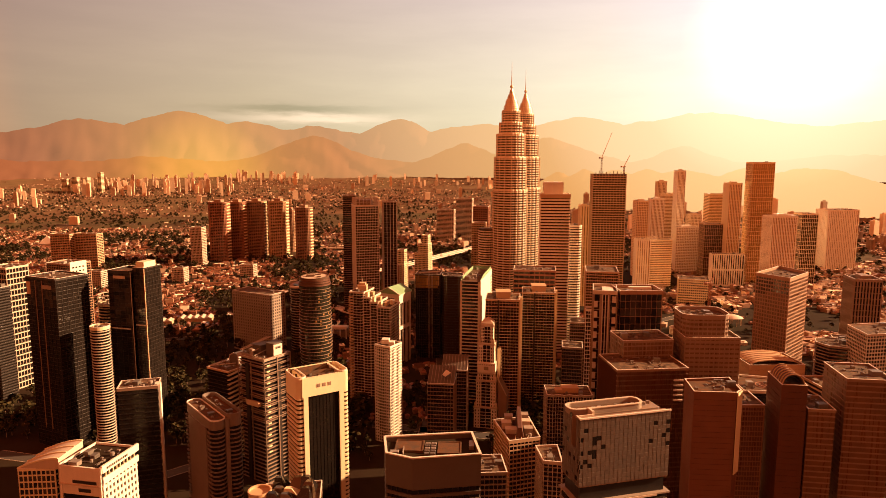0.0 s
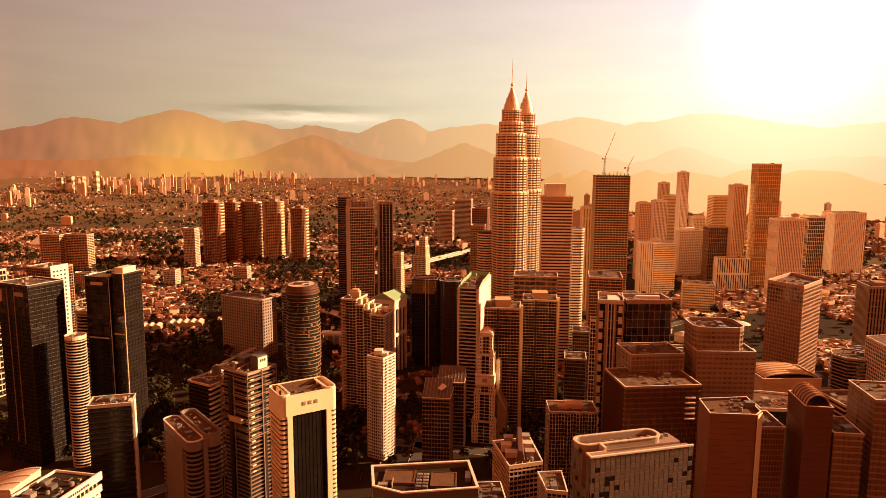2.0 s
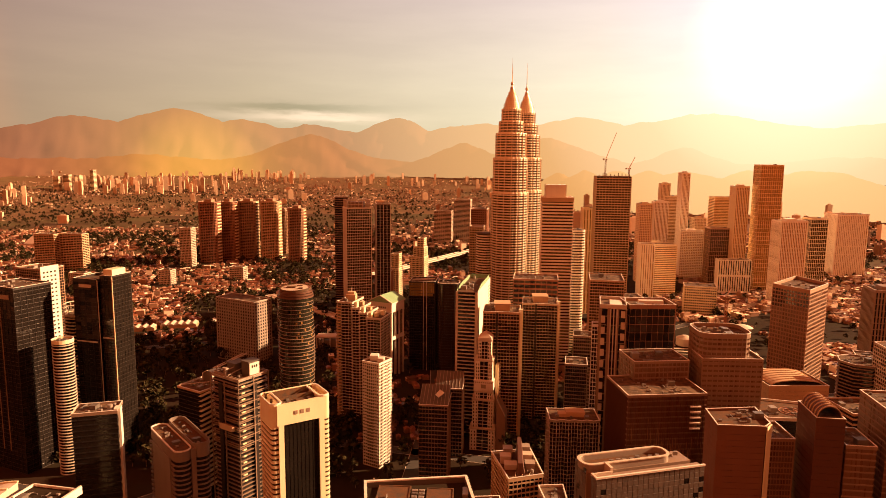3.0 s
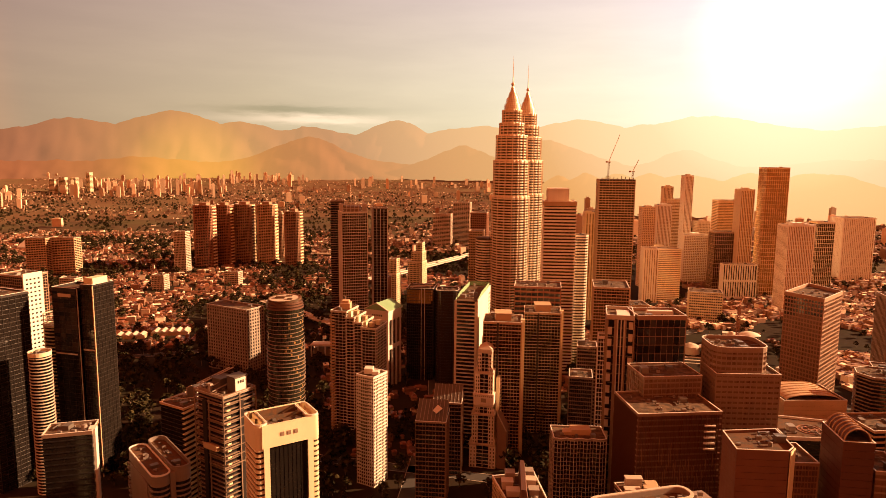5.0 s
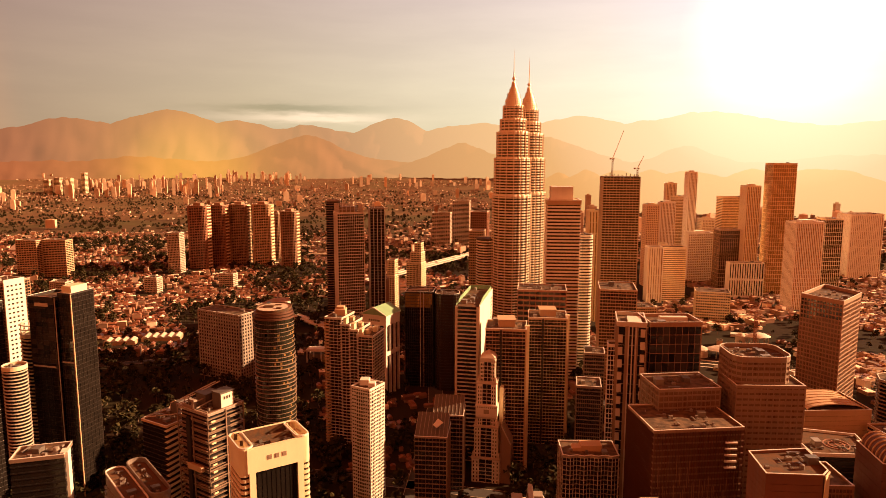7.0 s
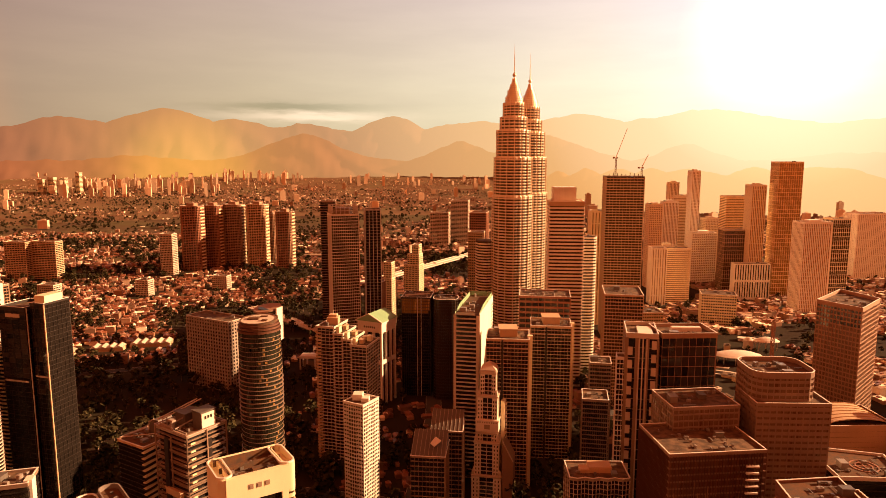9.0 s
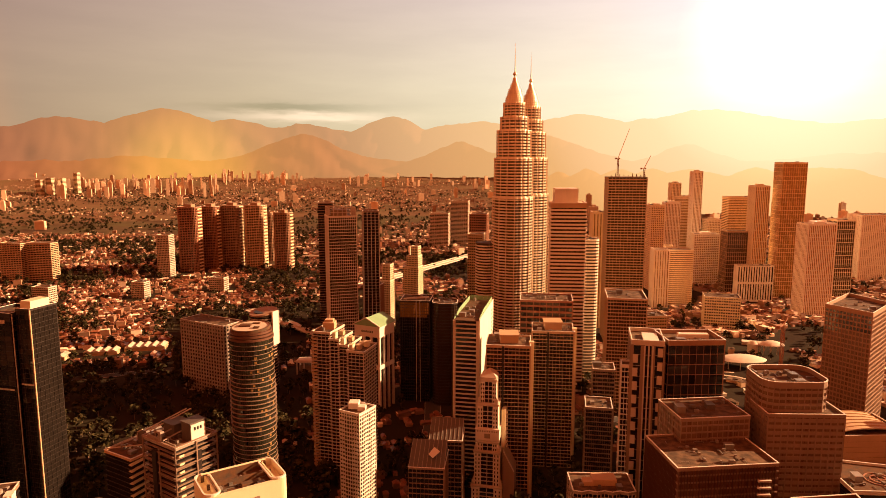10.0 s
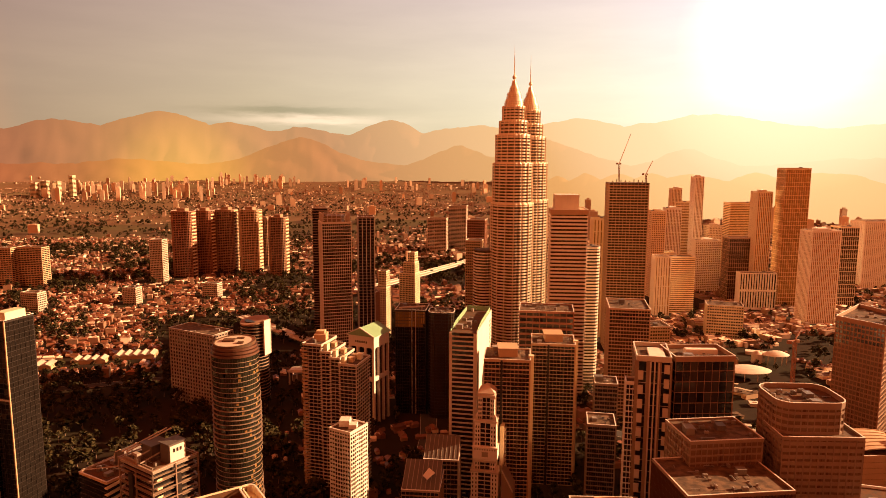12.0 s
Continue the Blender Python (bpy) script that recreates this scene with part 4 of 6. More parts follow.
    part("sloping_wing", ([(13.6, -13, 0), (23, -13, 0), (23, 13, 0), (13.6, 13, 0), (13.6, -13, 56), (23, -13, 38), (23, 13, 38), (13.6, 13, 56)],
                          [(3, 2, 1, 0), (4, 5, 6, 7), (0, 1, 5, 4), (1, 2, 6, 5), (2, 3, 7, 6), (3, 0, 4, 7)]), BROWN, t)
    part("wing_edge", beam((13.6, -13.2, 56.4), (23, -13.2, 38.4), 0.8), PALE, t)


stepped_spire()


def glass_house(x, y, w, dd, z, label, rot=0):
    """Dark block with a sloping panelled roof and one tilted bright pane."""
    t = thing("office_building", x, y, 0, label, "office building")
    t.rotation_euler = (0, 0, radians(rot))
    facade(t, rect(w, dd), 0, z - 12, BROWN, GLASS, fh=4, band=0.3, out=0.3, pier=4, pw=0.5, parapet=0.6)
    v = [(-w / 2, -dd / 2, z - 11.9), (w / 2, -dd / 2, z - 11.9), (w / 2, dd / 2, z - 11.9), (-w / 2, dd / 2, z - 11.9), (-w / 2, dd / 4, z), (w / 2, dd / 4, z)]
    part("sloping_roof", (v, [(0, 1, 5, 4), (1, 2, 5), (2, 3, 4, 5), (3, 0, 4), (3, 2, 1, 0)]), SLATE, t)
    ln = math.hypot(dd * 0.75, 11.9)
    bar = mesh_of("glazing_bar", *block(0, 0, 0, 0.4, 0.4, ln), GREY)
    ang = math.atan2(dd * 0.75, 11.9)
    for i in range(9):
        ob = part("glazing_bar", bar, None, t, at=(-w / 2 + (i + 0.0) * w / 8, -dd / 2, z - 11.8))
        ob.rotation_euler = (-ang, 0, 0)
    return t


gh = glass_house(-28, 648, 26, 32, 88, "dark low block with a sloping ribbed roof", -4)
part("tilted_pane", ([(1, -9, 83.6), (4.4, -12, 82.4), (9, -6, 84.6), (4.5, -3, 86.4), (1, -9, 84.2), (4.4, -12, 83.0), (9, -6, 85.2), (4.5, -3, 87.0)],
                     [(3, 2, 1, 0), (4, 5, 6, 7), (0, 1, 5, 4), (1, 2, 6, 5), (2, 3, 7, 6), (3, 0, 4, 7)]), WHITE, gh, "bright tilted roof hatch")
glass_house(-16, 705, 27, 28, 83, "dark ribbed block behind a sloping-roofed one", -4)

# twin-slab glass tower, tallest on the western side
T1 = tower("office_tower", "tall glass tower with open steel crown", "office tower", -170, 1062, rect(37, 34, 20), 222, WHITE, GLASS, 81, 0,
           fh=4.2, band=0.2, out=0.4, pier=3.7, pw=0.7, pout=0.5, panes=220)
frame_poly = rect(35, 32, 20)
for i in range(4):
    a, b = Vector(frame_poly[i]), Vector(frame_poly[(i + 1) % 4])
    for k in range(6):
        p = a + (b - a) * k / 6
        part("crown_post", block(p.x, p.y, 222, 0.9, 0.9, 12), PALE, T1)
    part("crown_rail", join(beam((a.x, a.y, 234), (b.x, b.y, 234), 1.0), beam((a.x, a.y, 228), (b.x, b.y, 228), 0.8)), PALE, T1)
part("crown_house", block(0, 0, 222, 22, 20, 9, 0.4), BROWN, T1)
mast(T1, -10, 8, 231, 14)
tower("office_tower", "slim dark tower with white-edged corner", "office tower", -138, 1120, rect(22, 30, 12), 224, BROWN, GLASS, 82, 0,
      fh=4.2, band=0.2, out=0.3, pier=7, pw=1.6, pout=0.6, pmat=PALE, mast_h=12)
tower("office_tower", "dark tower behind the steel-crowned one", "office tower", -232, 1262, rect(24, 30, 10), 226, BROWN, GLASS, 83, 1, fh=4.2, band=0.3, out=0.3, mast_h=10)


def round_tower():
    t = thing("round_tower", -146.5, 609, 0, "round green glass tower with wavy shingled floor ledges", "office tower")
    z, r = 180, 15.2
    part("glazed_core", prism(disc(r - 0.8, 48), 0, z), TEAL, t)
    rng = random.Random(5)
    for i in range(58):
        rr = r + 0.55 * math.sin(i * 0.31 + 0.5) + rng.uniform(-0.25, 0.25)
        tx, ty = 0.03 * math.sin(i * 0.5), 0.03 * math.cos(i * 0.37)
        v, f = ring(disc(rr, 48), disc(r - 1.0, 48), 0, 0.34)
        part("floor_ledge", ([(x, y, zz + i * 3.1 + tx * x + ty * y) for x, y, zz in v], f), BROWN, t)
    mull = mesh_of("mullion", *block(r - 0.75, 0, 0, 0.25, 0.14, z), DARK)
    for i in range(60):
        part("mullion", mull, None, t, rz=2 * math.pi * i / 60)
    pane = mesh_of("window", *block(r - 0.78, 0, 0, 0.12, 1.3, 2.3), PANE)
    # gold panes for the sun side: the glass's reflections put into colour
    glint_pane = mesh_of("window", *block(r - 0.70, 0, 0, 0.16, 1.5, 1.6), GOLD)
    for i in range(22, 57):
        for k in range(8):
            a = round(rng.uniform(-150, 40) / 6.0) * radians(6.0) + radians(3.0)
            part("window", pane if rng.random() < 0.55 or a < radians(-80) else glint_pane, None, t, at=(0, 0, i * 3.1 + 0.6), rz=a)
    for k, (rr, hh) in enumerate(((15.0, 0.0), (14.5, 2.2), (13.9, 4.2))):
        part("crown_ring", ring(disc(rr, 48), disc(rr - 2.2, 48), z + hh, z + hh + 1.5), MAROON, t)
    part("crown_core", prism(disc(12.6, 48), z, z + 6), MAROON, t)
    tilt = lambda s: ([(x, y, zz + 0.03 * x + 0.05 * y) for x, y, zz in s[0]], s[1])
    deck = part("roof_deck", tilt(prism(disc(12.8, 48), z + 6.4, z + 7.4)), PALE, t, "tilted pale roof disc")
    part("deck_rim", tilt(ring(disc(13.2, 48), disc(12.4, 48), z + 6.2, z + 8.0)), RUSTY, deck)
    part("roof_hatch", tilt(join(block(-4, 1, z + 7.5, 8, 5, 1.0, 0.2), block(5, -4, z + 7.5, 4, 3, 0.8, 0.2), block(2, 6, z + 7.5, 5, 2.4, 0.6, 0.1))), RUSTY, deck)


round_tower()
tower("hotel", "grey slab hotel with a fine square window grid", "hotel", -328, 1000, rect(76, 32, -27), 92, GREY, GLASS, 91, 4,
      fh=4.6, band=0.42, out=0.5, pier=4.8, pw=2.6, pout=0.7, parapet=1.2, panes=250, fine=1.0)
rb = tower("round_block", "dark round block with a tilted flat roof", "office building", -264, 1012, disc(17, 32), 98, BROWN, GLASS, 92, 0, fh=4, band=0.3, out=0.3, parapet=0.0)
part("tilted_roof", (lambda s: ([(x, y, zz + 0.1 * x + 0.1 * y) for x, y, zz in s[0]], s[1]))(prism(disc(18, 32), 100.5, 102.5)), UMBER, rb)
part("roof_drum", tube(0, 0, 98, 12, 4.0, 24), DARK, rb)
part("white_wall", prism(rect(2.0, 14, -20, 17.6, -6), 60, 104), WHITE, rb, "white blank side wall")

# ---- western towers ----
tower("office_tower", "dark glass tower with faint rows of lit windows", "office tower", -424, 655, rect(44, 36, -22), 177, DARK, GLASS, 101, 5,
      fh=4.0, band=0.12, out=0.2, pier=8.0, pw=0.5, pout=0.35, panes=200)
wd = [o for o in scene.collection.objects if o.get("label") == "dark glass tower with faint rows of lit windows"][0]
cw, qw = math.cos(radians(-22)), math.sin(radians(-22))
part("sign_bar", prism(rect(13, 0.5, -22, 9 * cw + 18.4 * qw, 9 * qw - 18.4 * cw), 167, 171), GREY, wd)
part("corner_strip", prism(rect(5, 0.6, -22, -18.5 * cw + 18.4 * qw, -18.5 * qw - 18.4 * cw), 160, 173), TAN, wd, "tan corner strip below the roof")
for lx in (-8.0, 2.0):
    part("edge_line", prism(rect(0.7, 0.6, -22, lx * cw + 18.5 * qw, lx * qw - 18.5 * cw), 20, 175), BROWN, wd)
we = tower("apartment_tower", "brown slab tower with a white sunlit end wall", "apartment tower", -556, 888, rect(42, 34, -18), 153, UMBER, GLASS, 103, 6,
      fh=3.6, band=0.3, out=0.4, pier=4.5, pw=0.8, panes=60)
cw, qw = math.cos(radians(-18)), math.sin(radians(-18))
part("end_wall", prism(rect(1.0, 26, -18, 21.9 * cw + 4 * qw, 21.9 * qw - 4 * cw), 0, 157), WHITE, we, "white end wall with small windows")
slot_ = mesh_of("end_window", *block(0, 0, 0, 0.3, 2.6, 2.0), GLASS)
for k in range(20):
    for ly in (-12.5, -7.5, -2.0, 3.5):
        part("end_window", slot_, None, we, at=(22.45 * cw - ly * qw, 22.45 * qw + ly * cw, 148 - 5.4 * k), rz=radians(-18))
tower("apartment_tower", "pale gridded apartment block with lit roof", "apartment tower", -596, 822, rect(34, 30, -18), 158, PALE, GLASS, 104, 6,
      fh=7.2, band=0.3, out=0.5, pier=6, pw=1.3, panes=90)
tower("apartment_tower", "lower dark apartment block with bright balconies", "apartment tower", -576, 772, rect(18, 20, -18), 140, DARK, GLASS, 105, 2, fh=3.4, band=0.5, out=0.7)
c3 = tower("apartment_tower", "round-fronted cream tower with open crown rings", "apartment tower", -400, 712, disc(14, 28), 136, CREAM, GLASS, 106, 0,
           fh=3.5, band=0.55, out=0.5)
for i in range(3):
    part("crown_ring", ring(disc(14.4, 28), disc(13.2, 28), 138 + 4.2 * i, 138.8 + 4.2 * i), PALE, c3)
for i in range(14):
    a = 2 * math.pi * i / 14
    part("crown_post", block(13.8 * math.cos(a), 13.8 * math.sin(a), 136, 0.6, 0.6, 11), PALE, c3)
part("slab_wing", prism(rect(8, 22, -20, 13, 6), 0, 128), CREAM, c3)
tower("apartment_tower", "half-round banded apartment tower with cream top", "apartment tower", -374, 640, disc(8.6, 24), 127, PALE, GLASS, 107, 2,
      fh=2.9, band=0.42, out=0.7, parapet=2.4, cap=CREAM)


def dark_twin():
    """Dark tower in two slabs with a pale corner fin."""
    t = thing("office_tower", -356, 683, 0, "dark twin-slab tower with pale edge lines and gold cap", "office tower")
    t.rotation_euler = (0, 0, radians(-13))
    facade(t, rect(26, 30, 0, -9, 0), 0, 178, DARK, GLASS, fh=4.0, band=0.12, out=0.2, pier=8.6, pw=0.5, pout=0.35, parapet=2.5, panes=120)
    facade(t, rect(13, 26, 0, 12.5, 2), 0, 183, DARK, GLASS, fh=4.0, band=0.12, out=0.2, pier=6.4, pw=0.5, pout=0.35, parapet=0.8, panes=90)
    part("corner_fin", block(19.6, -11.3, 0, 0.9, 0.9, 183), TAN, t)
    part("edge_light", block(5.0, -14.0, 0, 0.6, 0.6, 180), PALE, t)
    part("gold_cap", block(12.5, 1, 183.3, 10, 18, 6, 0.2), CREAM, t, "gold-lit cap")
    part("belt", join(block(-9, -15.5, 118, 24, 0.5, 1.2), block(12.5, -11.5, 122, 12, 0.5, 1.2)), PALE, t)
    part("roof_sign_bar", block(-8, -15.5, 172, 14, 0.5, 3), PALE, t)


dark_twin()
l5 = tower("office_tower", "dark low tower with white-edged corner and ledge roof", "office tower", -272, 516, rect(30, 20, 18), 112, BLACK, GLASS, 108, 7,
           fh=4.2, band=0.3, out=0.3, parapet=1.5, cap=BROWN)
part("white_corner", prism(rect(4.4, 7, 18, 15.2, 0.5), 0, 114), WHITE, l5, "white corner shaft")
for i in range(16):
    part("slot", block(16.4, -3.1, 8 + 6.4 * i, 1.2, 0.8, 3.2), GLASS, l5)


def open_frame_tower(x, y, w, dd, rot, z, label, seed):
    """Apartment tower whose upper storeys are open frames of posts and slabs, with pergola beams on the roof."""
    t = thing("apartment_tower", x, y, 0, label, "apartment tower", "stepped apartment towers")
    t.rotation_euler = (0, 0, radians(rot))
    facade(t, rect(w * 0.86, dd * 0.86), 0, z - 14, BROWN, GLASS, fh=3.6, band=0.15, out=1.6, parapet=0.9, cap=GREY)
    rng = random.Random(seed)
    post = mesh_of("frame_post", *block(0, 0, 0, 0.8, 0.8, z - 12), BROWN)
    for i in (0, 2, 4):
        u = -0.49 + 0.245 * i
        for sx, sy in ((u * w, -0.49 * dd), (0.49 * w, u * dd)):
            part("frame_post", post, None, t, at=(sx, sy, -rng.uniform(0, 6) if i == 2 else 0))
    slab = mesh_of("frame_ring", *ring(rect(w + 0.4, dd + 0.4), rect(w - 2.0, dd - 2.0), 0, 0.55), BROWN)
    for k in range(9):
        part("frame_ring", slab, None, t, at=(0, 0, z - 12.5 - k * 7.2))
    part("stair_head", join(block(-w * 0.1, 0, z - 14, w * 0.3, dd * 0.34, 9.5, 0.3), block(-w * 0.1, 0, z - 4.5, w * 0.36, dd * 0.4, 0.5)), SLATE, t)
    room = part("roof_room", join(block(w * 0.3, dd * 0.1, z - 14, w * 0.26, dd * 0.36, 12.5, 0.2), block(w * 0.3, dd * 0.1, z - 1.5, w * 0.3, dd * 0.4, 0.5)), SLATE, t)
    part("white_wall", block(w * 0.435, dd * 0.1, z - 13.5, 0.5, dd * 0.34, 11), WHITE, room, "white rendered roof wall")
    for k in range(3):
        part("wall_slot", block(w * 0.45, dd * (0.02 + 0.07 * k), z - 6.5, 0.3, 0.9, 2.2), DARK, room)
    for k, (u, lift) in enumerate(((-0.42, 1.5), (-0.28, 2.6), (-0.05, 0.4), (0.12, -1.0))):
        part("pergola_beam", beam((u * w, -dd * 0.47, z - 10 + lift), (u * w + w * 0.1, dd * 0.44, z - 3.5 + lift), 0.7), PALE if k < 2 else GREY, t)
        part("pergola_post", block(u * w + 0.4, -dd * 0.36, z - 14, 0.6, 0.6, 4.6 + lift), GREY, t)
    part("forked_stay", join(block(0.02 * w, -dd * 0.46, z - 14, 2.2, 1.4, 7.5, 0.2), block(0.02 * w, -dd * 0.46, z - 6.5, 5.2, 3.0, 1.3, 0.3)), GREY, t)
    part("parapet_wall", join(block(-w * 0.2, -dd * 0.44, z - 14, w * 0.4, 0.5, 3.2), block(w * 0.26, -dd * 0.42, z - 14, w * 0.3, 0.5, 2.2)), GREY, t)
    machinery(t, rect(w * 0.76, dd * 0.76), z - 13.8, seed, 9)
    return t


m2 = open_frame_tower(-191, 590, 36, 32, -32, 131, "grey apartment tower with open frames and roof pergolas", 111)
# dark blocks stand in for the shade inside the facade's recesses
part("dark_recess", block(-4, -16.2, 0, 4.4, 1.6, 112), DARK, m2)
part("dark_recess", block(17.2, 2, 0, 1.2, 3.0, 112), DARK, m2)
part("sky_deck", join(block(4, -17.5, 74, 16, 3.0, 4.0, 0.3), block(4, -19.2, 78, 17, 0.4, 1.0)), TAN, m2, "tan mid-height terrace")
for i in range(16):
    part("balcony", join(block(18.9, -12.5, 112 - 5.4 * i, 2.0, 3.4, 0.4), block(19.8, -12.5, 112.4 - 5.4 * i, 0.2, 3.4, 1.0)), CREAM, m2, "small sunlit balcony")
m1 = thing("apartment_tower", -230, 612, 0, "dark apartment tower with slanting sunlit balcony slabs", "apartment tower", "stepped apartment towers")
m1.rotation_euler = (0, 0, radians(-28))
facade(m1, rect(28, 34), 0, 99, DARK, GLASS, fh=3.6, band=0.2, out=0.5, parapet=0.8, roof=RUSTY, cap=TAN)
for i in range(20):
    part("balcony_slab", join(beam((15.6, -19, 96.2 - 4.4 * i), (15.6, 17, 99.6 - 4.4 * i), 3.2, 0.5), beam((17.1, -19, 97.2 - 4.4 * i), (17.1, 17, 100.6 - 4.4 * i), 0.25, 1.1)), CREAM, m1, "sunlit cream balcony slab")
part("roof_house", join(block(1, 8, 99, 11, 12, 8.5, 0.3), prism(rect(12, 13, 0, 1, 8), 107.5, 110.5, rect(5, 12, 0, 2.5, 8))), SLATE, m1)
part("house_wall", block(6.8, 8, 99.5, 0.4, 11, 8), WHITE, m1, "white roof house wall")
part("roof_arch", join(beam((-6, 2, 99), (-4.5, 2, 108), 0.7), beam((-4.5, 2, 108), (1, 2, 111), 0.7), beam((-6, 14, 99), (-4.5, 14, 108), 0.7), beam((-4.5, 14, 108), (1, 14, 111), 0.7)), PALE, m1)
part("roof_arm", join(beam((-14, -16, 100.5), (8, -2, 103), 0.6), beam((-14, -16, 100.5), (-14, 14, 101), 0.5)), PALE, m1)
machinery(m1, rect(24, 30), 99.2, 112, 9)

# ---- foreground towers ----


def oval_tower():
    t = thing("apartment_tower", -212, 518, 0, "grey tower with rounded ends and scalloped balconies", "apartment tower")
    t.rotation_euler = (0, 0, radians(-48))
    w, dd, z = 60, 25, 92
    for sy in (-1, 1):
        facade(t, round_rect(w, 11.6, 0, 5.6, 6, 0, sy * 6.7), 0, z, ASH, GLASS, fh=3.5, band=0.5, out=0.4, parapet=0.0, roof=RUSTY)
        part("attic_band", prism(round_rect(w + 0.9, 12.5, 0, 5.9, 6, 0, sy * 6.7), z - 7, z + 0.3), ASH, t)
        part("roof_rim", ring(round_rect(w + 1.1, 12.7, 0, 5.9, 6, 0, sy * 6.7), round_rect(w - 0.4, 11.2, 0, 5.2, 6, 0, sy * 6.7), z + 0.3, z + 1.3 + (2.4 if sy > 0 else 0)), LIT_RIM if sy < 0 else ASH, t)
        part("roof_deck", prism(round_rect(w - 0.6, 11.0, 0, 5.1, 6, 0, sy * 6.7), z + 0.3, z + 0.5), RUSTY, t)
    part("spine_wall", block(0, 0, 0, w - 1.5, 3.4, z + 0.2), ASH, t, "plain concrete spine wall")
    part("blank_front", block(-2, -dd / 2 - 0.4, 0, 40, 1.2, z - 7.2), ASH, t, "plain concrete side wall")
    for i in range(24):
        for x in (-26.5, 24.5):
            part("balcony", block(x, -dd / 2 - 0.5, 3.5 * i + 1, 4.6, 1.4, 1.2), ASH, t)
    machinery(t, rect(54, 9, 0, 0, 6.7), z + 0.5, 121, 5, 0, 0.7)
    machinery(t, rect(54, 9, 0, 0, -6.7), z + 0.5, 122, 5, 0, 0.7)


oval_tower()


def gate_tower():
    """Cream portal front round a tall dark glass field, with notched round corners."""
    t = thing("office_tower", -124, 514, 0, "cream office tower framing a tall dark glass front", "office tower")
    t.rotation_euler = (0, 0, radians(35))
    w, dd, z = 44, 27, 126
    part("glazed_core", prism(round_rect(w - 1.6, dd - 1.6, 0, 4.4, 5), 0, z - 3), GLASS, t)
    for sx in (-1, 1):
        part("front_pier", block(sx * (w / 2 - 6.9), -dd / 2 - 0.2, 0, 3.8, 1.4, z - 14), CREAM, t, "cream stone front pier")
        slab = mesh_of("corner_ledge", *join(prism(round_rect(6.4, dd, 0, 3.1, 6, sx * (w / 2 - 3.2)), 0, 1.9)), CREAM)
        for i in range(31):
            part("corner_ledge", slab, None, t, at=(0, 0, 3.65 * i + 0.5))
        part("corner_top", join(prism(round_rect(6.8, dd + 0.4, 0, 3.3, 6, sx * (w / 2 - 3.3)), z - 14, z - 2.2), ring(round_rect(6.8, dd + 0.4, 0, 3.3, 6, sx * (w / 2 - 3.3)), round_rect(5.4, dd - 1.0, 0, 2.6, 6, sx * (w / 2 - 3.3)), z - 2.2, z + 1.4)), CREAM, t)
        part("corner_core", prism(round_rect(5.0, dd - 1.6, 0, 2.4, 6, sx * (w / 2 - 3.2)), 0, z - 13.9), BRONZE, t)
    part("lintel", block(0, -dd / 2 + 0.3, z - 14, w - 8, 2.6, 15), CREAM, t, "cream stone lintel with three square vents")
    for i in range(3):
        part("vent", join(block(-4.6 + 4.6 * i, -dd / 2 - 1.05, z - 7.6, 2.9, 0.3, 2.9, 0.1), block(-4.6 + 4.6 * i, -dd / 2 - 1.25, z - 7.0, 1.7, 0.2, 1.7)), BROWN, t, "bronze square vent")
    part("back_wall", block(0, dd / 2 - 0.2, 0, w - 8, 0.8, z + 2), CREAM, t)
    part("roof", prism(rect(w - 6, dd - 2), z - 2.9, z - 2.3), RUSTY, t)
    part("inner_wall", join(block(0, 1.5, z - 2.3, w - 9, 0.8, 3.2), block(-w * 0.18, 5, z - 2.3, 9, 5, 1.2, 0.1), block(w * 0.12, -4, z - 2.3, 12, 4, 1.6, 0.1)), RUSTY, t)
    for sx in (-1, 1):
        part("roof_curl", ring(round_rect(9, dd + 0.6, 0, 4.4, 6, sx * (w / 2 - 4.3)), round_rect(7.4, dd - 1.4, 0, 3.6, 6, sx * (w / 2 - 4.3)), z + 1.4, z + 2.4), WHITE, t)
    part("back_screen", block(0, dd / 2 - 1.2, z - 2.4, w - 8, 1.0, 4.6), RUSTY, t, "rust-stained back parapet")
    part("back_coping", block(0, dd / 2 - 1.2, z + 2.2, w - 8, 1.3, 0.5, 0.1), CREAM, t)
    machinery(t, rect(w - 12, dd - 5), z - 2.28, 131, 7, 0, 0.6)
    mul = mesh_of("mullion", *block(0, -dd / 2 + 0.75, 0, 0.25, 0.4, z - 14), GLASS)
    for i in range(9):
        part("mullion", mul, None, t, at=(-11.6 + 2.9 * i, 0, 0))
    tr = mesh_of("transom", *block(0, -dd / 2 + 0.7, 0, 25, 0.3, 0.3), GLASS)
    for i in range(28):
        part("transom", tr, None, t, at=(0, 0, 4 * i + 2))


gate_tower()


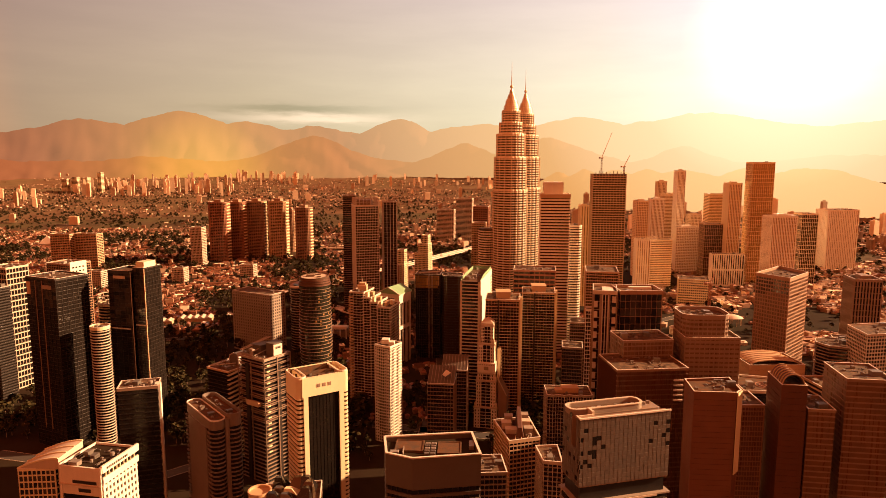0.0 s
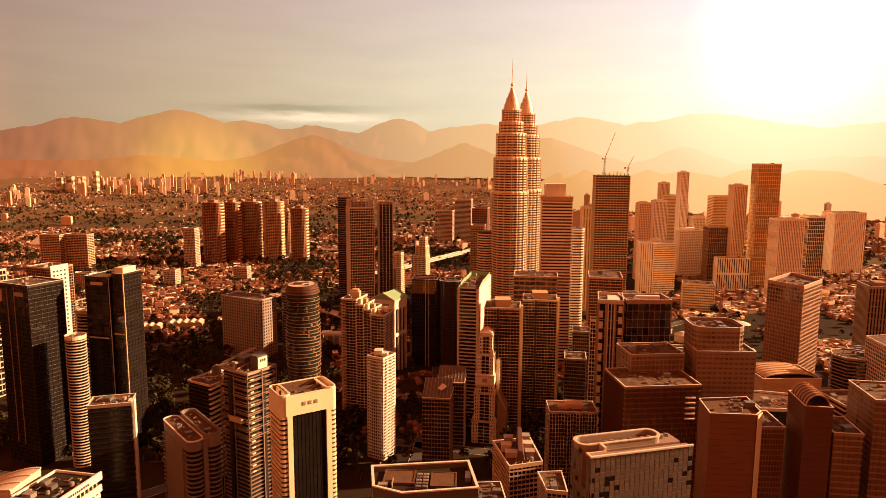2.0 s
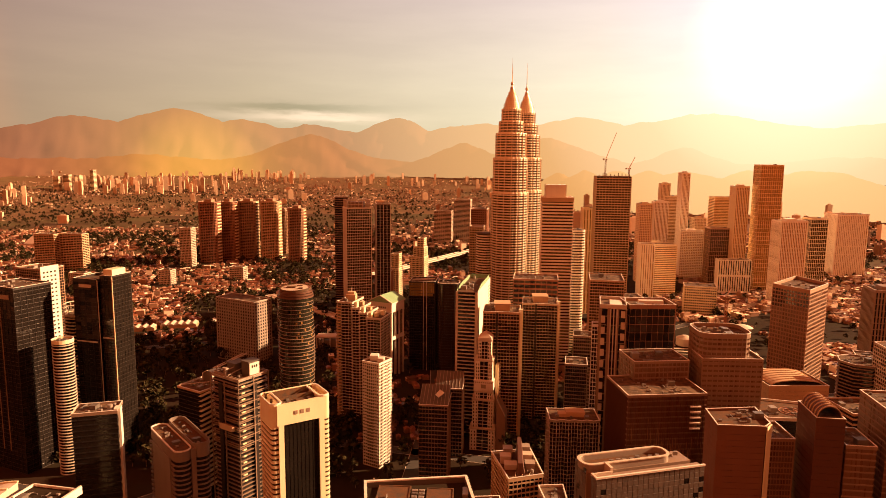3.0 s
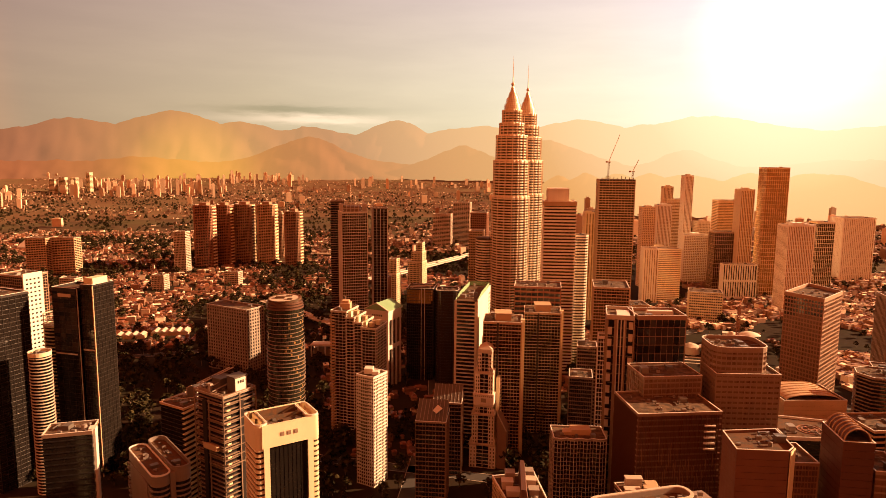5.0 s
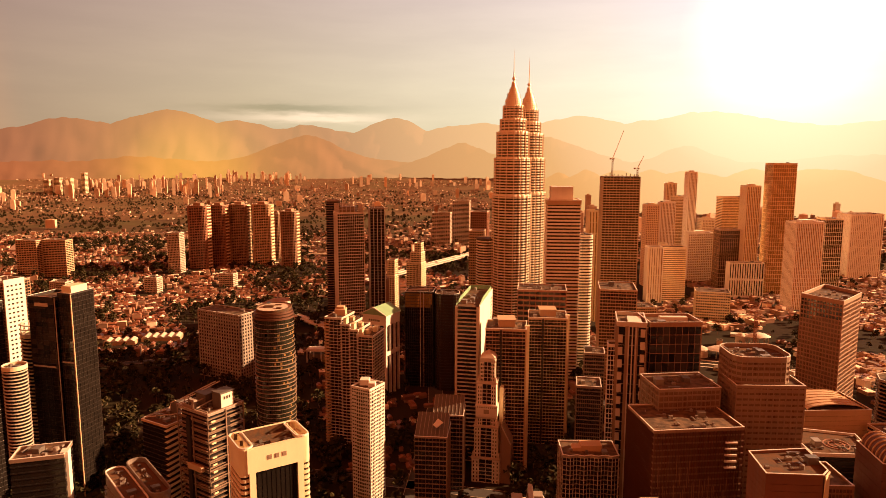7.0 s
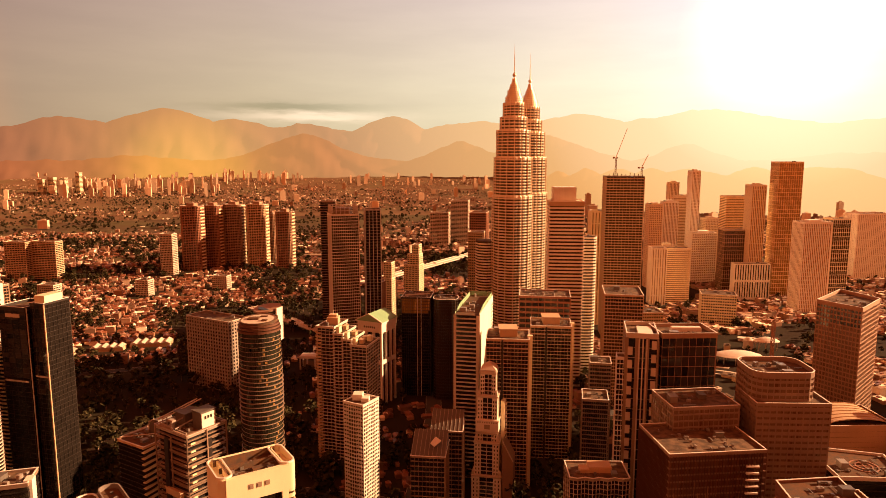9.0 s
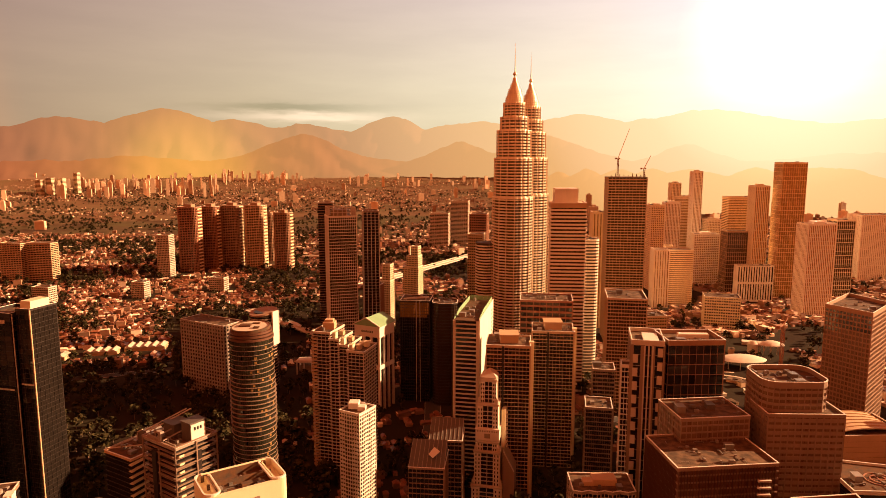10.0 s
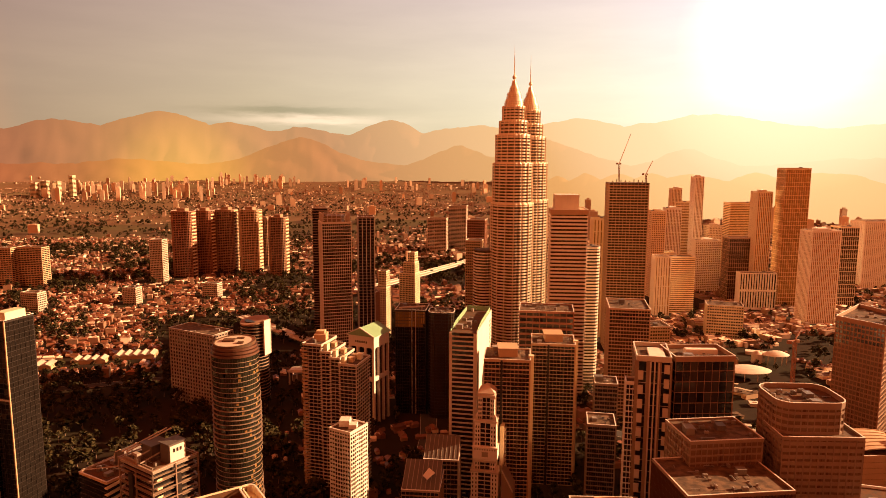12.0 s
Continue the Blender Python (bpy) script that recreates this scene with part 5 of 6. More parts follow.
def punched_white():
    t = thing("office_building", -226, 374, 0, "white office building with punched square windows", "office building")
    t.rotation_euler = (0, 0, radians(-9))
    w, dd, z = 28, 31, 117
    facade(t, rect(w, dd), 0, z, WHITE, GLASS, fh=12, band=0.02, out=0.02, pier=0, parapet=0.0, roof=SOIL)
    for k, (zz, hh, ww) in enumerate(((z - 16.5, 6.2, w), (z - 26, 0.8, w), (z - 34, 0.8, w), (z - 42, 0.8, w), (z - 50, 0.8, w), (z - 58, 0.8, w))):
        part("front_band", block(0, -dd / 2 - 0.1, zz, ww, 0.8, hh), WHITE if k == 0 else BROWN, t)
    part("front_ledge", block(0, -dd / 2 - 0.7, z - 10.4, w + 0.6, 1.8, 0.7, 0.1), PALE, t)
    part("front_slot", join(block(2.5, -dd / 2 - 0.62, z - 14.6, 8, 0.3, 2.2), block(3, -dd / 2 - 0.92, z - 9.2, 16, 0.3, 1.9)), DARK, t)
    part("front_wall", block(0, -dd / 2 - 0.2, z - 9.8, w, 1.2, 4.9), WHITE, t)
    for i in range(10):
        part("side_pier", block(w / 2 + 0.35, -dd / 2 + 1.0 + i * 3.2, 0, 0.9, 1.5, z - 9), WHITE, t)
    for k in range(26):
        part("side_band", block(w / 2 + 0.3, 0, 4.2 * k, 0.8, dd, 1.9), WHITE, t)
    part("side_screen", block(w / 2 + 0.3, 1, z - 9, 1.0, dd + 1, 4.0), WHITE, t)
    part("side_cornice", join(block(w / 2 + 0.3, 1, z - 2.2, 1.2, dd + 2, 4.6), block(w / 2 - 0.6, -dd / 2, z - 2.2, 2.0, 1.4, 3.6)), WHITE, t)
    for i in range(9):
        part("cornice_fin", block(w / 2 + 0.1, -dd / 2 + 3 + 3.2 * i, z - 5.2, 1.2, 0.6, 3.0), CREAM, t)
    for sx in (-1, 1):
        part("front_pier", block(sx * (w / 2 - 0.8), -dd / 2 - 0.3, 0, 1.6, 1.2, z), WHITE, t)
    part("front_parapet", block(0, -dd / 2 - 0.2, z - 5, w, 1.2, 6.0), WHITE, t)
    part("back_parapet", join(block(0, dd / 2, z - 1, w, 0.8, 2.5), block(-w / 2, 0, z - 1, 0.8, dd, 2.5)), WHITE, t)
    sign = [block(w / 2 + 0.98, -dd / 2 + 4.0 + 1.6 * i, z - 0.8, 0.16, 1.0, 1.3) for i in range(12)]
    for s in sign:
        part("sign_bar", s, DARK, t)
    machinery(t, rect(w, dd), z + 0.12, 141, 12, 0, 0.75)


punched_white()


def curved_white():
    t = thing("office_building", -257, 377, 0, "cream building with a curved glazed roof edge", "office building")
    poly = [(-12, -14), (9, -12), (13, 10), (2, 16), (-8, 8)]
    facade(t, poly, 0, 113, CREAM, GLASS, fh=4.2, band=0.3, out=0.3, pier=3.6, pw=1.2, panes=70, parapet=0.6)
    n = 10
    arc = [(-12.5 + 25 * i / n, 113.8 + 6.5 * math.sin(math.pi / 2 * i / n)) for i in range(n + 1)]
    v = [(x, y, z) for x, z in arc for y in (-13.5, 12)] + [(x, y, 113.7) for x, z in arc for y in (-13.5, 12)]
    m = 2 * (n + 1)
    f = []
    for i in range(n):
        o = 2 * i
        f += [(o, o + 2, o + 3, o + 1), (m + o, m + o + 1, m + o + 3, m + o + 2), (o, m + o, m + o + 2, o + 2), (o + 1, o + 3, m + o + 3, m + o + 1)]
    f += [(0, 1, m + 1, m), (2 * n, m + 2 * n, m + 2 * n + 1, 2 * n + 1)]
    part("curved_roof", (v, f), PALE, t, "curved pale roof")
    for y in (-13.6, -5, 3.5, 12.1):
        part("roof_rib", join(*[beam((arc[i][0], y, arc[i][1] + 0.2), (arc[i + 1][0], y, arc[i + 1][1] + 0.2), 0.9, 0.9) for i in range(n)]), CREAM, t)


curved_white()


def gem_roof():
    t = thing("office_building", -128, 448, 0, "dark building with a faceted gem-shaped glass roof", "office building")
    facade(t, rect(40, 32, 10), 0, 56, PALE, GLASS, fh=4, band=0.4, out=0.3, pier=4, pw=1.0, parapet=1.0)
    rng = random.Random(4)
    for k in range(9):
        x, y = -8 + 10 * (k % 3) - 2, -9 + 9 * (k // 3)
        h = rng.uniform(5, 10)
        base_ = [(x - 6, y - 5), (x + 6, y - 5.5), (x + 5.5, y + 5), (x - 5, y + 5.5)]
        ox, oy = rng.uniform(-3, 3), rng.uniform(-3, 3)
        top = [(x - 2.8 + ox, y - 1.8 + oy), (x + 2.6 + ox, y - 2.1 + oy), (x + 1.8 + ox, y + 2.0 + oy), (x - 2.2 + ox, y + 1.6 + oy)]
        part("roof_facet", prism(base_, 56.2 + 0.01 * k, 56 + h, top), CREAM if k == 4 else (GLASS, BRONZE)[k % 2], t)
    part("round_stair", join(tube(-22, -6, 0, 8, 60, 24), ring(disc(8.5, 24, -22, -6), disc(7.4, 24, -22, -6), 60, 62)), TAN, t)


gem_roof()


def pentagon_tower():
    t = thing("office_tower", -22, 374, 0, "grey five-sided office tower with a white-rimmed roof", "office tower")
    poly = [(-26.4, -13.3), (-10.5, -19.9), (28.5, -12.3), (23.4, 18.6), (-30.3, 9.4)]
    z = 126
    part("glazed_core", prism(grow(poly, -0.8), 0, z), GLASS, t)
    part("upper_wall", ring(poly, grow(poly, -1.2), z - 16, z + 3.0), SLATE, t, "plain grey upper wall")
    part("roof_rim", ring(grow(poly, 0.35), grow(poly, -1.1), z + 3.0, z + 3.7), WHITE, t, "white roof rim")
    part("roof", prism(grow(poly, -1.25), z - 0.4, z + 0.1), SOIL, t)
    me = mesh_of("floor_band", *prism(poly, 0, 1.9), SLATE)
    for i in range(26):
        part("floor_band", me, None, t, at=(0, 0, 4.2 * i))
    for a, b in (((-14, 4), (16, 8)), ((10, 2), (13, 9))):
        (cx, wx), (cy, wy) = (a[0], b[0]), (a[1] - 2, b[1])
        part("roof_deck_panel", join(block(cx, cy, z + 0.1, wx, wy + 6, 1.1, 0.15), ring(rect(wx + 1, wy + 7, 0, cx, cy), rect(wx - 0.4, wy + 5.6, 0, cx, cy), z + 0.1, z + 1.5)), RUSTY, t)
    fan = UNITS["cooling_unit"]
    for i in range(5):
        for k in range(2):
            part("cooling_unit", fan, None, t, at=(-3.2 + 3.6 * k, -9 + 3.4 * i, z + 0.32))
    part("gantry", join(block(-22, -8, z + 0.1, 5, 3, 2.2, 0.1), block(-17, -6, z + 0.1, 0.4, 8, 2.6), block(23, 4, z + 0.1, 3, 8, 2.4, 0.1)), PLANT, t)
    part("lamp_post", join(tube(-25, 7, z + 3.7, 0.12, 2.6, 8), block(-25, 7, z + 6.1, 0.9, 0.5, 0.4, 0.1)), PALE, t)
    for i in range(5):
        a, b = Vector(poly[i]), Vector(poly[(i + 1) % 5])
        n = int((b - a).length / 3.2)
        nm = mesh_of("mullion", *block(0, 0.45, 0, 0.3, 0.5, z - 16), DARK)
        for k in range(1, n):
            p = a + (b - a) * k / n
            part("mullion", nm, None, t, at=(p.x, p.y, 0), rz=math.atan2((b - a).y, (b - a).x))


pentagon_tower()


def panel_tower():
    """Panelled block with scattered dark squares, a notch at one corner and a long rounded roof well behind the front."""
    t = thing("office_tower", 73, 314, 0, "grey tower clad in square panels with scattered dark ones", "office tower")
    fl = Vector((-21.6, -15.6))
    u = Vector((46.6, 14.6)).normalized()
    v = Vector((-u.y, u.x))
    long, deep, z, low = 48.8, 19.0, 176, 142
    ang = math.degrees(math.atan2(u.y, u.x))

    def at(a, b):
        return tuple(fl + u * a + v * b)

    def strip(a0, a1, b0, b1):
        return [at(a0, b0), at(a1, b0), at(a1, b1), at(a0, b1)]

    poly = strip(0, long, 0, deep)
    part("front_block", prism(strip(0.6, long - 0.5, 0.6, 4.6), low, z - 0.4), BROWN, t)
    part("middle_block", prism(strip(9.0, long - 0.5, 4.6, 9.0), low, z - 4.5), RUSTY, t)
    part("notch_floor", prism(strip(0.6, 9.0, 4.6, 9.0), low, z - 17), BLACK, t)
    part("rear_block", prism(strip(0.6, long - 0.5, 9.0, deep - 0.4), low, z - 1.6), BROWN, t)
    rng = random.Random(9)
    light = mesh_of("panel", *block(0, 0, 0, 2.08, 0.5, 2.08, 0.05), PANEL)
    darkm = mesh_of("dark_panel", *block(0, -0.02, 0, 2.16, 0.3, 2.16, 0.05), GLASS)
    # darker panels for a block in the middle of the front
    toned = mesh_of("darker_panel", *block(0, 0.04, 0, 2.08, 0.5, 2.08, 0.05), SLATE)
    rows = 15
    for side in (0, 1):
        n = int((long, deep)[side] / 2.22)
        step = (long, deep)[side] / n
        for i in range(n):
            f = (i + 0.5) / n
            for k in range(rows):
                zz = z - 2.3 - 2.22 * k
                if side and 4.6 < (i + 0.5) * step < 9.0 and k < 7:
                    continue
                edge = f < 0.28 or f > 0.72
                odd = rng.random()
                me = toned if not side and 0.40 < f < 0.60 and 2 < k < 12 else darkm if odd < (0.12 if side or (edge and 1 < k < 11) else 0.0) else light
                p = at((i + 0.5) * step, 0.6) if not side else at(0.6, (i + 0.5) * step)
                part("panel", me, None, t, at=(p[0], p[1], zz), rz=radians(ang if not side else ang - 90))
    part("front_rim", prism(strip(0, long, 0.0, 0.9), z, z + 0.7), WHITE, t, "pale roof edge")
    part("end_rim", join(prism(strip(0, 0.9, 0.9, 4.6), z, z + 0.7), prism(strip(0, 9.0, 4.0, 4.7), z - 0.4, z + 0.5)), PALE, t)
    mid = fl + u * (long / 2 - 4.5) + v * 14.2
    well = part("roof_well", ring(round_rect(long - 9, 9.6, ang, 4.0, 6, mid.x, mid.y), round_rect(long - 11, 7.6, ang, 3.0, 6, mid.x, mid.y), z - 1.6, z + 1.2), GREY, t, "rounded grey roof screen")
    part("rim", ring(round_rect(long - 8.4, 10.2, ang, 4.2, 6, mid.x, mid.y), round_rect(long - 11, 7.6, ang, 3.0, 6, mid.x, mid.y), z + 1.2, z + 1.6), PALE, well)
    part("well_floor", prism(round_rect(long - 11, 7.6, ang, 3.0, 6, mid.x, mid.y), z - 1.5, z - 0.9), RUSTY, t)
    part("cross_wall", prism(strip(8.6, 9.8, 4.6, 10.0), z - 4.5, z + 1.8), PALE, t)
    for i in range(12):
        p = at(11 + 3.0 * i, 13.2 + 0.5 * (i % 2))
        part("roof_box", block(p[0], p[1], z - 0.9, 1.8, 1.0, 1.0 + 0.3 * (i % 3), 0.1), PLANT, t)
    for i in range(6):
        p = at(13 + 5.6 * i, 6.8)
        part("roof_duct", prism(rect(4.4, 1.0, ang, p[0], p[1]), z - 4.5, z - 3.6), PLANT, t)
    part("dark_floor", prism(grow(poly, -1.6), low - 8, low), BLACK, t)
    for k in range(26):
        part("floor_band", prism(grow(poly, 0.4 if k % 3 else 0.8), low - 8 - 5.2 * k, low - 7.3 - 5.2 * k), GREY, t)
    part("lower_block", prism(grow(poly, -0.4), 0, low - 8), GLASS, t)
    part("canopy", join(prism(strip(9, 40, -4.5, 1), 124, 125.4), prism(strip(9, 16, -4.2, 1), 108, 124), prism(strip(33, 40, -4.2, 1), 108, 124), prism(strip(16, 33, -4.2, 1), 108, 114),
                          prism(strip(16, 33, -4.2, 1), 120, 124)), PANEL, t, "grey lower balcony frame")
    for a0, a1, zz in ((2, 9, 131), (9, 42, 133.5), (43, 48.5, 130), (1, 7, 126), (43, 48.5, 125)):
        part("sill_bar", prism(strip(a0, a1, -1.2, 0.2), zz, zz + 0.9), PALE, t, "pale sill")


panel_tower()
sg = tower("apartment_tower", "brown apartment tower stepping up to a tiled roof", "apartment tower", 36, 486, [(-16.5, 15), (-7, -24), (15.5, -16), (10.5, 22)], 92, TAN, GLASS, 161, 5,
           fh=3.4, band=0.4, out=0.5, pier=4, pw=1.0, panes=140, roof=RUSTY, parapet=1.6)
ca, sa = math.cos(radians(14)), math.sin(radians(14))
for i, (x, y, w_, h) in enumerate(((-8, 3, 7, 5), (-6, 11, 6, 7), (-5, -6, 8, 3.5), (6, 12, 6, 8), (7, 4, 6, 6), (8, -5, 6, 4))):
    part("roof_house", join(block(x, y, 92, w_, 6, h, 0.2), block(x, y, 92 + h, w_ + 0.7, 6.7, 0.5, 0.1)), (PALE, GREY)[i % 2], sg)
part("roof_ridge", ([(-1.5, -16, 92.2), (4.0, -17, 92.2), (5.5, 18, 92.2), (0, 19, 92.2), (-0.6, -15, 100), (2.4, -15.6, 100), (3.6, 17, 104), (1, 17.6, 104)],
                    [(3, 2, 1, 0), (4, 5, 6, 7), (0, 1, 5, 4), (1, 2, 6, 5), (2, 3, 7, 6), (3, 0, 4, 7)]), MAROON, sg, "long dark roof ridge")
for u in (-3.0, 1.6, 6.4):
    part("tile_bar", beam((u, -23 + 0.36 * (u + 7), 92.9), (u + 1.2, -14, 93.4), 0.25), CREAM, sg)
tower("apartment_tower", "slim brown tower with pale stepped edges", "apartment tower", 55, 440, [(-8, 10), (-5, -13), (7, -15), (7, 12)], 94, BROWN, GLASS, 162, 2,
      fh=3.4, band=0.35, out=0.4, pier=4, pw=1.2, pmat=PALE, parapet=1.4, cap=PALE)
bay_front = [(-20.5 + 41 * i / 16, -13 + 0.9 * math.cos(i * math.pi / 2)) for i in range(17)] + [(20.5, -4), (20.5, 4), (20.5, 13), (-20.5, 13), (-20.5, 4), (-20.5, -4)]
bk = tower("apartment_tower", "apartment block with a pale grid and wavy bays", "apartment tower", 92, 606, bay_front, 80, GREY, GLASS, 163, 0,
           fh=3.6, band=0.22, out=0.35, pier=100, pw=0.55, pout=0.55, pmat=PALE, parapet=1.2, fine=1.0)
machinery(bk, rect(38, 22), 80.12, 163, 6)
part("roof_house", join(block(2, 2, 80, 16, 11, 4.5, 0.2), block(-9, 0, 80, 7, 8, 3, 0.2)), TAN, bk)
tower("office_building", "low dark block behind the five-sided tower", "office building", 10, 425, rect(26, 26, 6), 92, BROWN, GLASS, 164, 7, fh=3.8, band=0.4, out=0.4, pier=4, pw=1.0)
tower("office_building", "low roof with pale vents beside the brown block", "office building", 121, 520, rect(28, 22, 10), 76, BROWN, GLASS, 165, 4, fh=3.8, band=0.5, out=0.3)
lr = [o for o in scene.collection.objects if o.get("label") == "low roof with pale vents beside the brown block"][0]
for i, (x, y, w, dd, h) in enumerate(((-7, -5, 11, 6, 4), (5, -6, 10, 5, 6), (-4, 5, 12, 6, 7), (8, 4, 8, 8, 3.5))):
    part("roof_slab", join(block(x, y, 76, w - 1, dd - 1, h), block(x, y, 76 + h, w, dd, 0.8, 0.2)), (PALE, TAN)[i % 2], lr)

# ---- apartment cluster and slabs beyond the old quarter ----
CL = "row of apartment towers beyond the houses"
for cx, cy, w, dd, z, lb in ((-722, 1885, 56, 34, 170, "brown apartment tower with lit banded side"), (-690, 1945, 46, 34, 167, "dark brown apartment tower in a row"),
                             (-640, 1968, 54, 34, 168, "brown apartment tower with a gridded pale front"), (-568, 1948, 54, 34, 170, "dark apartment tower with one white edge"),
                             (-486, 1920, 46, 32, 153, "banded apartment tower at the row's end"), (-563, 2060, 28, 26, 135, "gold-lit apartment tower behind the row")):
    t = tower("apartment_tower", lb, "apartment tower", cx, cy, round_rect(w, dd, -14, 9, 4), z, (UMBER, RUST, UMBER, BROWN, TAN, SAND)[int(cy) % 6], GLASS, int(-cx), 2, group=CL, fh=4.4, band=0.42, out=0.6, pier=w / 5.0, pw=2.2, pout=1.2, joined=True)
    # pale bands on the sun side: its sunlit look put into colour
    for k in range(int(z / 8.8)):
        part("end_balcony", prism(rect(2.6, dd * 0.5, -14, (w / 2 + 1.2) * math.cos(radians(-14)), (w / 2 + 1.2) * math.sin(radians(-14))), 6 + 8.8 * k, 8.6 + 8.8 * k), SAND, t)
    part("roof_house", prism(rect(w * 0.4, dd * 0.5, -14), z, z + 8), UMBER, t)
for cx, cy, w, dd, z, lb in ((-757, 1812, 34, 22, 105, "narrow tower with white side walls"), (-1094, 1735, 60, 24, 93, "broad brown slab block with ribs"),
                             (-1026, 1740, 66, 24, 94, "brown ribbed slab block beside its twin"), (-1180, 1560, 40, 26, 70, "low pale slab among the trees"),
                             (-860, 1480, 38, 22, 38, "low apartment slab in the old quarter"), (-700, 1560, 30, 20, 34, "small pale apartment slab"),
                             (-560, 1640, 36, 20, 30, "small slab block with pale walls"), (22, 1365, 30, 30, 199, "dark red tower behind the twin towers"),
                             (16, 1262, 24, 24, 175, "dark tower close to the twin towers"), (-87, 2340, 60, 30, 117, "pale slab tower in the suburbs"),
                             (-22, 2440, 58, 36, 150, "glassy office block in the suburbs"), (-45, 1115, 30, 26, 72, "dark block with a bluish roof"),
                             (-150, 1230, 26, 26, 96, "small tan tower with a red roof"), (-70, 1250, 34, 30, 66, "low brown block with flat roof")):
    x_, y_, z_, s_ = far(cx, cy, 0)
    tower("apartment_tower", lb, "building", x_, y_, rect(w * s_, dd * s_, -10), z_ + z * s_, RUST if "red" in lb else (TAN if "brown" in lb or "dark" in lb else PALE), GLASS,
          int(abs(cx)), 2, base=z_ - 2, fh=4.4, band=0.45, out=0.5, pier=w * s_ / 6.0, pw=1.6, pout=0.8, joined=True)

# unseen towers added past the eastern edge to shade streets and panelled tower
for cx, cy, z in ((430, 330, 150), (500, 440, 160), (470, 220, 140), (560, 560, 150), (620, 380, 150), (400, 120, 130)):
    tower("office_tower", "unseen brown tower added east of the square for shade", "office tower", cx, cy, rect(46, 44, -8), z, BROWN, GLASS, cx, 2,
          fh=4.2, band=0.4, out=0.4, joined=True)
tower("office_tower", "unseen tall tower added to shade the panelled one", "office tower", 264, 294, rect(28, 28, -4), 214, BROWN, GLASS, 264, 3, fh=4.2, band=0.4, out=0.4, joined=True)


def stepped_cream(x, y, tiers, label):
    t = thing("apartment_tower", x, y, 0, label, "apartment tower")
    t.rotation_euler = (0, 0, radians(-16))
    for w, dd, z0, z1, ox in tiers:
        facade(t, rect(w, dd, 0, ox, 0), z0, z1, CREAM, GLASS, fh=4.0, band=0.45, out=0.4, pier=4.2, pw=1.4, pout=0.6, joined=True, parapet=1.0)


stepped_cream(-101, 1412, ((30, 26, 0, 96, 0), (22, 22, 96, 116, 3), (13, 16, 116, 134, 6)), "cream tower stepping up in three blocks")
stepped_cream(-139, 1312, ((22, 22, 0, 88, 0), (14, 16, 88, 116, 3)), "small cream tower with one setback")


def portal_frame():
    t = thing("pavilion", -220, 1072, 0, "white open portal frame building in the park", "pavilion")
    part("roof", join(block(0, 0, 17, 34, 20, 2.2, 0.3), block(0, 0, 19.2, 30, 16, 1.0, 0.3)), WHITE, t)
    for sx in (-15.5, -5.5, 5.5, 15.5):
        for sy in (-8.5, 8.5):
            part("column", block(sx, sy, 0, 1.8, 1.8, 17), WHITE, t)
    part("inner_hall", block(0, 2, 0, 24, 12, 12), GREY, t)


portal_frame()


def market_hall(x, y, w, dd, rot, label):
    """Long low hall under a run of pale ridged roofs."""
    t = thing("market_hall", x, y, 0, label, "hall", "low halls by the park")
    t.rotation_euler = (0, 0, radians(rot))
    part("wall", prism(rect(w, dd), 0, 6), TAN, t)
    n = int(w / 12)
    for i in range(n):
        x0 = -w / 2 + i * w / n
        x1 = x0 + w / n - 0.3
        xm = (x0 + x1) / 2
        v = [(x0, -dd / 2 - 1, 6.05), (x1, -dd / 2 - 1, 6.05), (x1, dd / 2 + 1, 6.05), (x0, dd / 2 + 1, 6.05), (xm, -dd / 2 - 1, 9.2), (xm, dd / 2 + 1, 9.2)]
        part("ridged_roof", (v, [(0, 1, 4), (1, 2, 5, 4), (2, 3, 5), (3, 0, 4, 5), (3, 2, 1, 0)]), PALE, t)


for x, y, w, dd, rot in ((-505, 1180, 60, 26, 12), (-560, 1150, 48, 20, 12), (-440, 1205, 40, 22, 14), (-620, 1120, 44, 24, 10), (-390, 1150, 30, 16, 30)):
    market_hall(x, y, w, dd, rot, "low hall with sunlit pale ridged roofs")


def tent_roof():
    x, y, z, s = far(-1390, 2180, 0)
    t = thing("exhibition_hall", x, y, z, "white peaked exhibition hall in the trees", "hall")
    for k, (ox, w, h) in enumerate(((-30, 60, 26), (28, 54, 20))):
        v = [((ox - w / 2) * s, -22 * s, 8 * s), ((ox + w / 2) * s, -22 * s, 8 * s), ((ox + w / 2) * s, 22 * s, 8 * s), ((ox - w / 2) * s, 22 * s, 8 * s), ((ox - w * 0.2) * s, 0, (8 + h) * s)]
        part("peaked_roof", (v, [(0, 1, 4), (1, 2, 4), (2, 3, 4), (3, 0, 4), (3, 2, 1, 0)]), WHITE, t)
    part("wall", prism(rect(110 * s, 40 * s), -1, 8 * s), PALE, t)


tent_roof()
for x, y, w, h in ((-3350, 5360, 62, 118), (-3270, 5370, 62, 132), (-3190, 5390, 58, 128), (-3130, 5500, 40, 170)):
    gx, gy, gz, s = far(x, y, 0)
    tower("apartment_tower", "distant bright cream slab of flats", "apartment block", gx, gy, rect(w * s, 30 * s, -20), gz + h * s, CREAM, BRONZE, 5, 0,
          base=gz - 1, fh=5.0 * s * 2, band=0.5, out=0.5, joined=True, parapet=0.6, group="distant cream flats")

# ---- park and building site behind the eastern towers ----


